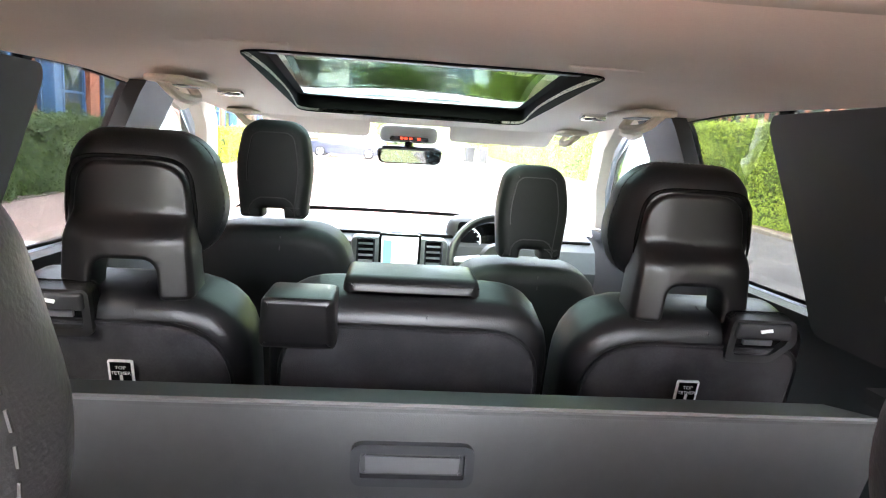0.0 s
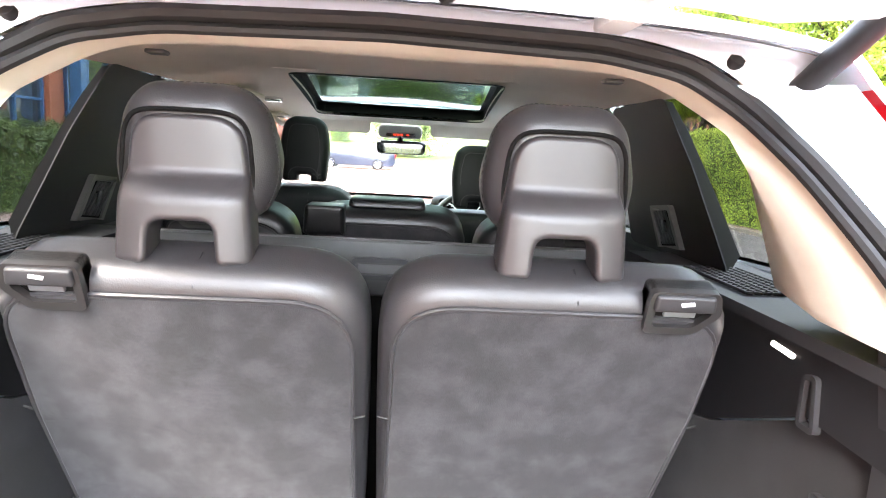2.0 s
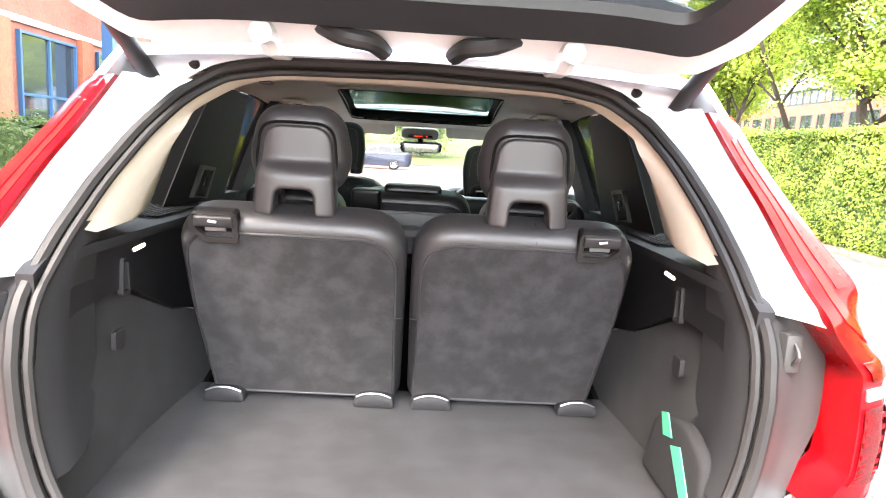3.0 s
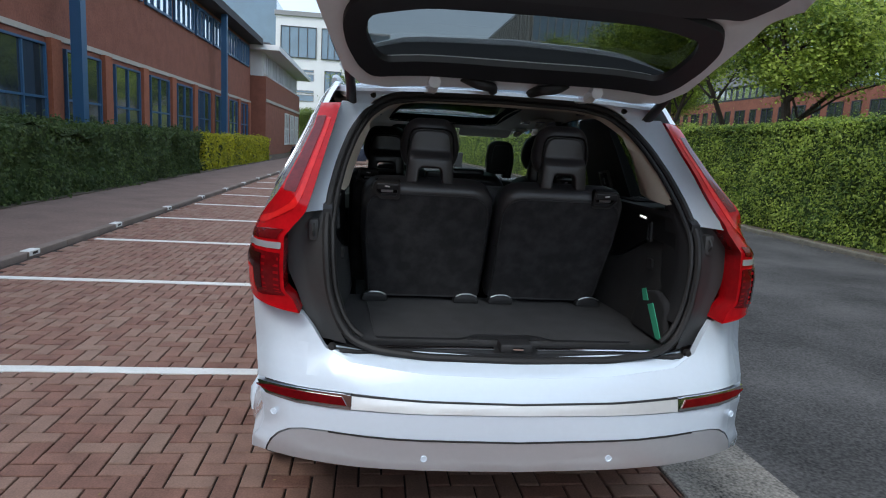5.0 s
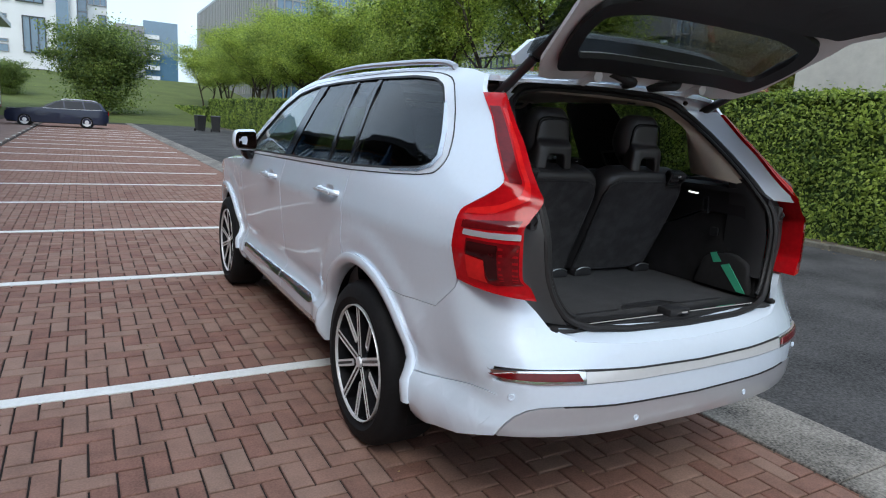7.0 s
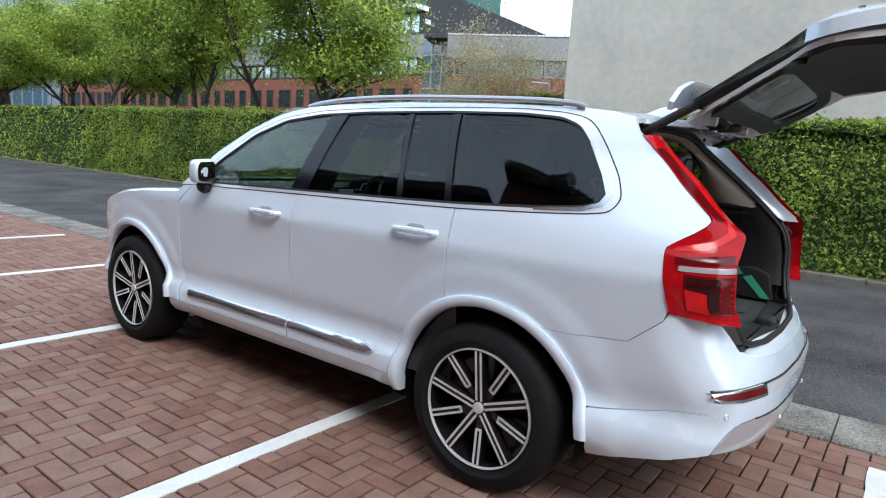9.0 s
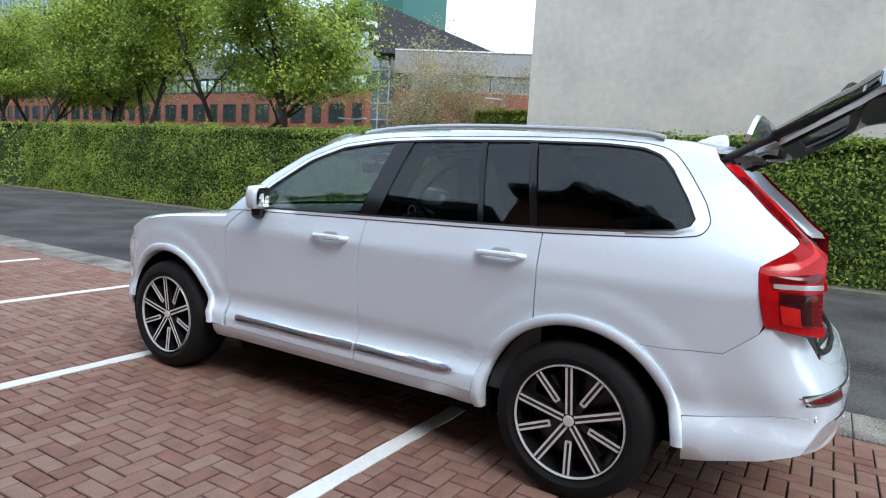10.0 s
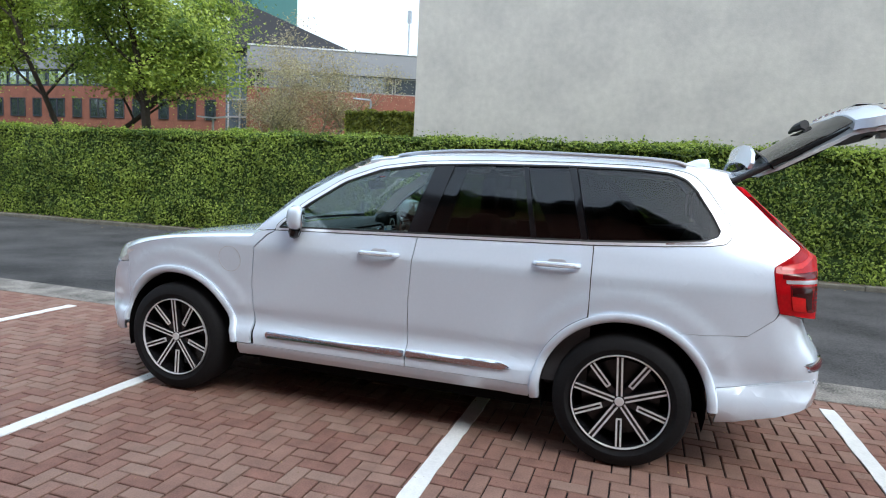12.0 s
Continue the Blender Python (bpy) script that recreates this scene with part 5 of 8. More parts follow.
box(bm, -0.60, 0.60, 4.45, 4.70, 0.27, 0.40, 0.03, 2)
part("underbody", bm, LINER_BLACK, car)

# ---- rear bumper, tail lights, jambs ----
def mirrored(half):
    """A symmetric outline from its right half, listed from bottom centre to top centre."""
    return list(half) + [(-x, z) for x, z in reversed(half) if abs(x) > 1e-6]


def rear_edge(z):
    """Where the rear face meets the body side at height z: x and y."""
    lo_, hi_ = 0.5, 0.95
    for _ in range(30):
        x = (lo_ + hi_) / 2
        if half_width(rear_y(x, z), z) > x:
            lo_ = x
        else:
            hi_ = x
    return x, rear_y(x, z)


def edge_line(*zs):
    return [(rear_edge(z)[0], z) for z in zs]


def edge_side(*zs):
    return [(rear_edge(z)[1], z) for z in zs]


bump_top = edge_line(0.69, 0.72, 0.76, 0.80, 0.84, 0.88, 0.915, 0.945) + [(0.80, 0.925), (0.70, 0.898), (0.665, 0.86), (0.62, 0.80), (0.54, 0.765), (0.3, 0.745), (0, 0.738)]
bump = mirrored([(0, 0.668), (0.3, 0.672), (0.55, 0.682), (0.70, 0.684)] + bump_top)


def corner_normal(s, z):
    """The direction halfway between rear face and body side where they meet at height z."""
    x, y = rear_edge(z)
    e = 0.004
    nr = Vector((s * (rear_y(x, z) - rear_y(x - e, z)) / e, -1, (rear_y(x, z + e) - rear_y(x, z - e)) / (2 * e))).normalized()
    ns = Vector((s, -(half_width(y + e, z) - half_width(y, z)) / e, -(half_width(y, z + e) - half_width(y, z - e)) / (2 * e))).normalized()
    return (nr + ns).normalized()


def round_corner(ob, width=0.15):
    """Let the shading run smoothly round the corner from the rear face to the body side."""
    me = ob.data
    out = [Vector(c.vector) for c in me.corner_normals]
    for lp in me.loops:
        p = me.vertices[lp.vertex_index].co
        s = 1 if p.x > 0 else -1
        x, y = rear_edge(p.z)
        d = math.hypot(abs(p.x) - x, p.y - y)
        if d > width:
            continue
        nc = corner_normal(s, p.z)
        n = out[lp.index]
        if n.dot(nc) < 0.35 or abs(n.z) > 0.6:
            continue
        w = 1 - d / width
        w = w * w * (3 - 2 * w)
        out[lp.index] = (n * (1 - w) + nc * w).normalized()
    me.normals_split_custom_set([tuple(n) for n in out])


round_corner(part("rear_bumper", sheet(bump, on_rear(), 0.03, 0.045), PAINT, car, "white rear bumper"))
lowb = mirrored([(0, 0.545), (0.4, 0.550), (0.60, 0.558), (0.68, 0.556), (0.725, 0.546), (0.762, 0.524), (0.786, 0.495), (0.80, 0.465), (0.806, 0.445)] + edge_line(0.44, 0.48, 0.52, 0.56, 0.60, 0.645) + [(0.55, 0.632), (0.3, 0.63), (0, 0.63)])
round_corner(part("lower_bumper", sheet(lowb, on_rear(0.004), 0.03, 0.045), PAINT, car, "white lower rear bumper"))
strip = mirrored([(0, 0.634), (0.3, 0.634), (0.53, 0.637), (0.53, 0.676), (0.3, 0.668), (0, 0.664)])
part("bumper_strip", sheet(strip, on_rear(0.009), 0.02, 0.06), BUMPER_CHROME, car, "chrome strip across the rear bumper")
OPEN_X = spline([(0.83, 0.556), (0.89, 0.592), (0.97, 0.617), (1.06, 0.628), (1.18, 0.635), (1.28, 0.627), (1.383, 0.606), (1.481, 0.573), (1.562, 0.521), (1.60, 0.465)])
JAMB_V = spline([(0.912, 11), (1.14, 7), (1.23, 5), (1.275, 4), (1.33, 3), (1.411, 2), (1.48, 1), (1.586, 0)])
# lamp rows from the top of the blade to the foot: inner edge x, y, z and outer edge y, z on the body side
LAMP_ROWS = [((0.612, 0.535, 1.586), (0.578, 1.583)), ((0.635, 0.425, 1.48), (0.464, 1.48)), ((0.650, 0.345, 1.411), (0.392, 1.408)), ((0.668, 0.268, 1.33), (0.310, 1.335)),
             ((0.680, 0.208, 1.275), (0.257, 1.285)), ((0.692, 0.160, 1.23), (0.300, 1.234)), ((0.735, 0.160, 1.175), (0.380, 1.177)), ((0.757, 0.162, 1.14), (0.379, 1.13)),
             ((0.757, 0.157, 1.06), (0.368, 1.06)), ((0.752, 0.152, 0.985), (0.352, 0.99)), ((0.725, 0.142, 0.955), (0.345, 0.968)), ((0.702, 0.133, 0.912), (0.341, 0.950))]


def lamp_surface(s):
    """The skin of a tail light: u runs from the gate to the body side, v down the rows."""
    rows_in = [spline([(k, r[0][i]) for k, r in enumerate(LAMP_ROWS)]) for i in range(3)]
    rows_out = [spline([(k, r[1][i]) for k, r in enumerate(LAMP_ROWS)]) for i in range(2)]
    foot = spline([(0, 0.0), (4, 0.0), (6, 0.7), (7, 1.0), (11, 1.0)])

    def f(u, v, lift):
        a = Vector([g(v) for g in rows_in])
        y, z = rows_out[0](v), rows_out[1](v)
        b = Vector((half_width(y, z) + 0.006, y, z))
        k = foot(v)
        c = Vector((a.x + (b.x - a.x) * (0.5 + 0.38 * k), a.y + (b.y - a.y) * (0.5 - 0.36 * k) - 0.012 * (1 - k), (a.z + b.z) / 2))
        p = a * (1 - u) ** 2 + c * 2 * u * (1 - u) + b * u * u
        e = Vector((0.75 * u, -1 + 0.55 * u, 0)).normalized()
        p = p + e * lift
        return Vector((s * p.x, p.y, p.z))
    return f


def grid_loop(v0, v1, n=44):
    """The outline of the whole lamp in its own u and v, with close points along both edges."""
    vs_ = [v0 + (v1 - v0) * k / n for k in range(n + 1)]
    us_ = [k / 8 for k in range(1, 8)]
    return [(0, v) for v in vs_] + [(u, v1) for u in us_] + [(1, v) for v in reversed(vs_)] + [(u, v0) for u in reversed(us_)]


for s in (-1, 1):
    refl = [(s * x, z) for x, z in ((0.545, 0.648), (0.70, 0.650), (0.79, 0.656), (0.838, 0.667), (0.79, 0.6755), (0.70, 0.676), (0.56, 0.673))]
    part("bumper_reflector", sheet(refl, on_rear(0.014), 0.012, 0.05), DARK_LENS, car, "dark red bumper reflector")
    rim_ = [(s * x, z) for x, z in ((0.532, 0.635), (0.70, 0.637), (0.80, 0.646), (rear_edge(0.664)[0] - 0.003, 0.664), (0.835, 0.681), (0.70, 0.6815), (0.56, 0.680), (0.532, 0.677))]
    part("reflector_trim", sheet(rim_, on_rear(0.0095), 0.02, 0.05), CHROME, car)
    bside = [(0.337, 0.950), (0.36, 0.9115), (0.42, 0.8615), (0.48, 0.812), (0.70, 0.797)] + arc(RW[0], RW[1], ARCH_R, 122.5, 163, 12) + [ (0.45, 0.545), (0.30, 0.58)] + edge_side(0.60, 0.65, 0.712, 0.76, 0.80, 0.84, 0.88, 0.915)
    round_corner(part("bumper_side", sheet(bside, on_side(s), 0.02, 0.045), PAINT, car, "white bumper corner panel"))
    blow = [(0.607, 0.517), (0.45, 0.542), (0.30, 0.577)] + edge_side(0.5975, 0.56, 0.52, 0.48, 0.44) + [(0.30, 0.40), (0.45, 0.36), (0.60, 0.325), (0.592, 0.42)]
    round_corner(part("bumper_side", sheet(blow, on_side(s, 0.004), 0.03, 0.045), PAINT, car))
    for sx, sz in ((0.775, 0.592), (0.30, 0.485)):
        bm = bmesh.new()
        c = on_rear(0.006)(s * sx, sz, 0)
        lathe(bm, [(0.011, -0.004), (0.011, 0.003), (0.0088, 0.0035), (0.0085, 0.001), (0.0001, 0.001)], 16, Matrix.Translation(c) @ pose(0, 0, 0, 90, 0, s * 22 if sx > 0.5 else 0))
        part("parking_sensor", bm, PAINT, car)
    # tail light: slim upright blade, shoulder and broad wrapped foot
    lens = lamp_surface(s)
    lamp = part("tail_light", sheet(grid_loop(0, 11), lambda u, v, d: lens(u, v, -d), 0.105, 0.25), RED_LENS, car, "red L shaped tail light", sharp=50)
    for nm, loop, m_, up, lb in (("blade_core", [(0.50, 0.45), (0.93, 0.45), (0.93, 3.4), (0.86, 3.95), (0.50, 3.95)], DARK_LENS, 0.002, "dark red strip of the lamp blade"),
                                 ("light_tube", [(0.24, 0.5), (0.42, 0.5), (0.42, 3.9), (0.46, 4.7), (0.62, 5.35), (0.92, 5.75), (0.92, 6.1), (0.55, 5.85), (0.26, 4.9)], BRIGHT_LENS, 0.002, "bright red light tube"),
                                 ("upper_block", [(0.10, 6.1), (0.45, 6.25), (0.90, 6.55), (0.90, 7.05), (0.10, 7.0)], DARK_LENS, 0.002, "dark red upper lamp block"),
                                 ("reflector_bar", [(0.04, 7.18), (0.86, 7.12), (0.86, 7.38), (0.04, 7.44)], SILVER_PAINT, 0.003, "pale reflector bar"),
                                 ("lower_block", [(0.05, 7.6), (0.80, 7.5), (0.80, 9.6), (0.45, 10.1), (0.05, 9.7)], DARK_LENS, 0.002, "dark red lower lamp block"),
                                 ("dark_corner", [(0.36, 7.65), (0.78, 7.62), (0.78, 8.15), (0.54, 8.25), (0.50, 9.5), (0.36, 9.2)], DEEP_SHADE, 0.004, "near black lamp recess"),
                                 ("red_square", [(0.54, 8.3), (0.80, 8.2), (0.80, 9.75), (0.54, 9.95)], BRIGHT_LENS, 0.004, "bright red lamp square")):
        part(nm, sheet(round_poly(loop, 0.03, 2), lambda u, v, d, up=up: lens(u, v, up - d), 0.004, 0.25), m_, lamp, lb, sharp=50)
    for k in range(7):
        part("lens_rib", sheet([(0.07, 7.75 + k * 0.26), (0.34, 7.73 + k * 0.26), (0.34, 7.83 + k * 0.26), (0.07, 7.85 + k * 0.26)], lambda u, v, d: lens(u, v, 0.003 - d), 0.002, 0), DEEP_LENS, lamp)
    # white jamb between lamp and opening
    bm = bmesh.new()
    rows_ = []
    for k in range(15):
        z = 1.225 + 0.37 * k / 14
        out_ = lens(0, JAMB_V(z), -0.022)
        x1 = OPEN_X(z) + 0.008
        in_ = Vector((s * x1, OPEN_Z(z) + REAR_X(x1) + 0.004, z))
        rows_.append([bm.verts.new(out_.lerp(in_, u) + Vector((0, 0.012 * math.sin(math.pi * u), 0))) for u in (0, 0.2, 0.45, 0.7, 0.9, 1)])
    fs = [bm.faces.new((p[i], p[i + 1], q[i + 1], q[i])) for p, q in zip(rows_, rows_[1:]) for i in range(5)]
    bmesh.ops.recalc_face_normals(bm, faces=fs)
    part("rear_jamb", bm, PAINT, car, "white painted tailgate jamb", sharp=70)
    bm = bmesh.new()
    rows_ = []
    for k in range(15):
        z = 0.812 + 0.423 * k / 14
        out_ = lens(0, JAMB_V(max(z, 0.912)), -0.098)
        out_.z = z
        x1 = OPEN_X(z) + 0.008
        in_ = Vector((s * x1, OPEN_Z(z) + REAR_X(x1) + 0.004, z))
        rows_.append([bm.verts.new(out_.lerp(in_, u) + Vector((0, 0.016 * math.sin(math.pi * u) ** 2, 0))) for u in (0, 0.15, 0.35, 0.6, 0.85, 1)])
    fs = [bm.faces.new((p[i], p[i + 1], q[i + 1], q[i])) for p, q in zip(rows_, rows_[1:]) for i in range(5)]
    bmesh.ops.recalc_face_normals(bm, faces=fs)
    part("lower_jamb", bm, JAMB, car, "grey lower tailgate jamb", sharp=70)
    bm = bmesh.new()
    c = Vector((s * 0.672, 0.235, 1.165))
    box(bm, c.x - 0.016, c.x + 0.016, c.y - 0.015, c.y + 0.02, c.z - 0.035, c.z + 0.035, 0.008, 2)
    tube(bm, curve_pts([c + Vector((0, -0.012, -0.02)), c + Vector((0, -0.03, 0.0)), c + Vector((0, -0.012, 0.02))], 4), 0.004, 6)
    part("jamb_buffer", bm, JAMB, car)
    bm = bmesh.new()
    c = on_rear(-0.012)(s * 0.60, 0.80, 0)
    lathe(bm, [(0.012, -0.012), (0.014, 0.0), (0.010, 0.010), (0.0001, 0.012)], 14, Matrix.Translation(c) @ pose(0, 0, 0, 90, 0, 0))
    part("rubber_stop", bm, RUBBER, car)
    bm = bmesh.new()
    lathe(bm, [(0.013, -0.01), (0.015, 0.0), (0.011, 0.014), (0.0001, 0.017)], 14, Matrix.Translation(on_open(0.01)(s * 0.50, 1.628, 0)) @ pose(0, 0, 0, 60, 0, 0))
    part("rubber_stop", bm, RUBBER, car)
valance = mirrored([(0, 0.435), (0.5, 0.44), (0.72, 0.445), (0.798, 0.447), (0.795, 0.464), (0.781, 0.492), (0.758, 0.520), (0.722, 0.5415), (0.68, 0.5515), (0.60, 0.5535), (0.4, 0.5455), (0, 0.541)])
part("diffuser", sheet(valance, on_rear(0.006), 0.03, 0.06), SILVER_PAINT, car, "matt silver lower valance")
for nm, line in (("panel_gap", [(0, 0.6645), (0.3, 0.6685), (0.53, 0.6765), (0.53, 0.6805), (0.3, 0.6725), (0, 0.6685)]), ("panel_gap", [(0, 0.5405), (0.4, 0.545), (0.60, 0.553), (0.60, 0.5568), (0.4, 0.5488), (0, 0.5445)])):
    part(nm, sheet(mirrored(line), on_rear(0.0085), 0.006, 0.1), RUBBER, car, "thin dark gap line in the bumper")
part("under_tray", sheet(mirrored([(0, 0.37), (0.6, 0.38), (0.74, 0.45), (0.5, 0.436), (0, 0.432)]), on_rear(-0.10), 0.03, 0.1), BLACK_PLASTIC, car)

# opening: double rubber seal, loading sill
open_half = [(0, 0.768), (0.30, 0.773), (0.46, 0.79), (0.545, 0.828), (0.59, 0.89), (0.617, 0.97), (0.628, 1.06), (0.635, 1.18), (0.627, 1.28), (0.606, 1.383), (0.573, 1.481), (0.523, 1.567), (0.446, 1.625), (0.32, 1.648), (0, 1.656)]
OPENING = mirrored(open_half)
bm = bmesh.new()
ring_ = round_poly(OPENING, 0.03, 3)
pts = [on_open(-0.012)(x, z, 0) + Vector((0, 0, 0.012 * max(0.0, 0.82 - z) / 0.05)) for x, z in ring_]
tube(bm, pts + pts[:1], 0.013, 8, cap=False)
part("tailgate_seal", bm, RUBBER, car, "thick black rubber tailgate seal")
bm = bmesh.new()
ring_ = round_poly(inset(OPENING, 0.021), 0.03, 3)
first = next(k for k in range(len(ring_)) if ring_[k][1] > 0.83 and ring_[k - 1][1] <= 0.83)
ring_ = ring_[first:] + ring_[:first]
pts = [on_open(-0.028)(x, z, 0) for x, z in ring_ if z > 0.83]
tube(bm, pts, 0.009, 8, cap=False)
part("inner_seal", bm, RUBBER, car)
bm = bmesh.new()
head_z = spline([(0.0, 1.656), (0.32, 1.648), (0.446, 1.625), (0.523, 1.567), (0.545, 1.53)])
rows_ = []
for k in range(41):
    x = -0.54 + 1.08 * k / 40
    z = head_z(abs(x))
    low_ = Vector((x * 1.012, OPEN_Z(z) + REAR_X(abs(x)) + 0.006, z + 0.010))
    up_ = on_roof(-0.022)(x * 1.11, 0.575 + 0.04 * (x / 0.6) ** 2, 0)
    rows_.append([bm.verts.new(low_.lerp(up_, u) + Vector((0, 0.02 * math.sin(math.pi * u), 0.01 * math.sin(math.pi * u)))) for u in (0, 0.25, 0.5, 0.75, 1)])
fs = [bm.faces.new((p[i], p[i + 1], q[i + 1], q[i])) for p, q in zip(rows_, rows_[1:]) for i in range(4)]
bmesh.ops.recalc_face_normals(bm, faces=fs)
part("opening_header", bm, PAINT, car, "white painted channel above the tailgate seal", sharp=70)
bm = bmesh.new()
top_line = spline([(0.0, 0.738), (0.3, 0.745), (0.54, 0.765), (0.60, 0.785)])
rows_ = []
for k in range(33):
    x = -0.60 + 1.2 * k / 32
    zb, yb = top_line(abs(x)), REAR_X(abs(x)) * 1.4
    rows_.append([bm.verts.new(p) for p in ((x, rear_y(x, zb) + 0.002, zb), (x, rear_y(x, zb) + 0.014, zb + 0.012), (x, 0.105 + yb, 0.783), (x, 0.135 + yb, 0.795))])
for p, q in zip(rows_, rows_[1:]):
    for i in range(3):
        bm.faces.new((p[i], q[i], q[i + 1], p[i + 1]))
part("sill_lip", bm, PAINT, car, "white painted lip below the loading sill")
part("loading_sill", sheet(mirrored([(0, 0.11), (0.5, 0.16), (0.60, 0.20), (0.585, 0.27), (0.5, 0.245), (0, 0.205)]), lambda a, b, d: Vector((a, b, 0.797 - d)), 0.03, 0.1), BLACK_PLASTIC, car, "black plastic loading sill")
for s in (-1, 1):
    bm = bmesh.new()
    box(bm, min(s * 0.07, s * 0.47), max(s * 0.07, s * 0.47), 0.150, 0.166, 0.797, 0.806, 0.003, 1)
    part("sill_strip", bm, CHROME, car, "bright metal sill strip")
bm = bmesh.new()
box(bm, -0.055, 0.055, 0.13, 0.20, 0.79, 0.825, 0.008, 2)
catch = part("tailgate_catch", bm, BLACK_PLASTIC, car)
bm = bmesh.new()
tube(bm, [(-0.015, 0.13, 0.805), (-0.015, 0.115, 0.815), (0.015, 0.115, 0.815), (0.015, 0.13, 0.805)], 0.005, 6)
part("catch_loop", bm, CHROME, catch)
roof_edge = [(-0.60, 0.60), (0, 0.56), (0.60, 0.60), (0.52, 0.54), (0.42, 0.51), (0, 0.49), (-0.42, 0.51), (-0.52, 0.54)]
part("roof_rear_edge", sheet(roof_edge, on_roof(-0.008), 0.012, 0.08), PAINT, car, "white painted roof edge under the hinges")

# ---- raised tailgate ----
HINGE_Y, HINGE_Z, LIFT = 0.55, 1.684, radians(87)
SWING = Matrix.Translation((0, HINGE_Y, HINGE_Z)) @ Matrix.Rotation(-LIFT, 4, "X") @ Matrix.Translation((0, -HINGE_Y, -HINGE_Z))


def on_gate(lift=0.0):
    def f(a, b, d):
        y = rear_y(a, b) if lift >= -0.03 and b <= 1.3 else GATE_Z(b) + REAR_X(abs(a))
        return SWING @ Vector((a, y - lift + d, b))
    return f


gate_low = mirrored([(0, 0.765), (0.3, 0.772), (0.54, 0.79), (0.62, 0.83), (0.662, 0.90), (0.70, 0.985), (0.742, 1.08), (0.752, 1.135), (0.742, 1.165), (0.70, 1.21), (0.42, 1.222), (0.36, 1.238), (0.28, 1.25), (0, 1.252)])
gate = part("tailgate", sheet(gate_low, on_gate(0.006), 0.05, 0.06), PAINT, car, "raised white tailgate")
glass_ = mirrored([(0, 1.258), (0.28, 1.256), (0.36, 1.244), (0.42, 1.228), (0.69, 1.218), (0.66, 1.35), (0.64, 1.48), (0.615, 1.56), (0, 1.575)])
part("tailgate_glass", sheet(glass_, on_gate(0.004), 0.008, 0.1), GLASS_TINT, gate, "dark tinted rear window")
spo = mirrored([(0, 1.50), (0.40, 1.505), (0.56, 1.54), (0.62, 1.60), (0.60, 1.655), (0, 1.665)])
SP = lambda a, b, d: SWING @ Vector((a, rear_y(a, 1.56) - 0.115 + (b - 1.5) * 0.66 + d * 0.2, 1.655 + (b - 1.5) * 0.16 - 0.02 * (a / 0.6) ** 2 - d))
part("roof_spoiler", sheet(spo, SP, 0.02, 0.08), PAINT, gate, "white roof spoiler")
SPU = lambda a, b, d: SWING @ Vector((a, rear_y(a, 1.56) - 0.10 + (b - 1.5) * 0.55 + d * 0.2, 1.632 - (b - 1.5) * 0.5 - 0.02 * (a / 0.6) ** 2 - d))
part("spoiler_underside", sheet(inset(spo, 0.01), SPU, 0.02, 0.08), GLOSS_BLACK, gate, "gloss black spoiler underside")
ring_out = mirrored([(0, 0.79), (0.3, 0.795), (0.53, 0.815), (0.60, 0.85), (0.645, 0.92), (0.70, 1.03), (0.73, 1.12), (0.68, 1.215), (0.64, 1.36), (0.60, 1.50), (0.54, 1.58), (0.45, 1.62), (0, 1.63)])
ring_in = mirrored([(0, 1.27), (0.40, 1.26), (0.55, 1.275), (0.57, 1.35), (0.545, 1.45), (0.50, 1.495), (0, 1.51)])
part("inner_frame", sheet([ring_out, round_poly(ring_in, 0.04, 3)], on_gate(-0.06), 0.02, 0.06), PAINT_IN, gate, "white painted inner frame of the tailgate")
trim_lo = round_poly(mirrored([(0, 0.82), (0.28, 0.825), (0.50, 0.845), (0.57, 0.90), (0.62, 1.0), (0.64, 1.12), (0.60, 1.20), (0.42, 1.235), (0, 1.245)]), 0.03, 3)
inner_trim = part("inner_trim", sheet(trim_lo, on_gate(-0.085), 0.03, 0.06), TRIM_GREY, gate, "dark grey plastic tailgate lining")
part("upper_trim", sheet([round_poly(mirrored([(0, 1.248), (0.42, 1.24), (0.57, 1.25), (0.60, 1.30), (0.588, 1.38), (0.55, 1.47), (0.505, 1.52), (0, 1.54)]), 0.03, 3), round_poly(mirrored([(0, 1.29), (0.36, 1.285), (0.52, 1.295), (0.53, 1.35), (0.50, 1.43), (0.465, 1.465), (0, 1.48)]), 0.04, 3)],
                         on_gate(-0.088), 0.02, 0.06), TRIM_DARK, gate, "dark window surround")
part("latch_recess", sheet(round_poly([(-0.07, 0.80), (0.07, 0.80), (0.045, 0.90), (-0.045, 0.90)], 0.012), on_gate(-0.128), 0.03, 0), PAINT_IN, gate, "pale latch recess")
for sx in (-0.30, 0.33):
    part("button_panel", sheet(round_poly([(sx - 0.06, 0.845), (sx + 0.06, 0.845), (sx + 0.06, 0.885), (sx - 0.06, 0.885)], 0.008), on_gate(-0.12), 0.008, 0), BLACK_PLASTIC, gate)
plate = round_poly([(-0.27, 0.975), (0.27, 0.975), (0.27, 1.11), (-0.27, 1.11)], 0.012)
part("plate_frame", sheet(plate, on_gate(0.016), 0.014, 0), GLOSS_BLACK, gate)
pl = part("plate", sheet(inset(plate, 0.008), on_gate(0.02), 0.006, 0), WHITE_LABEL, gate, "white dealer display plate with dark bars")
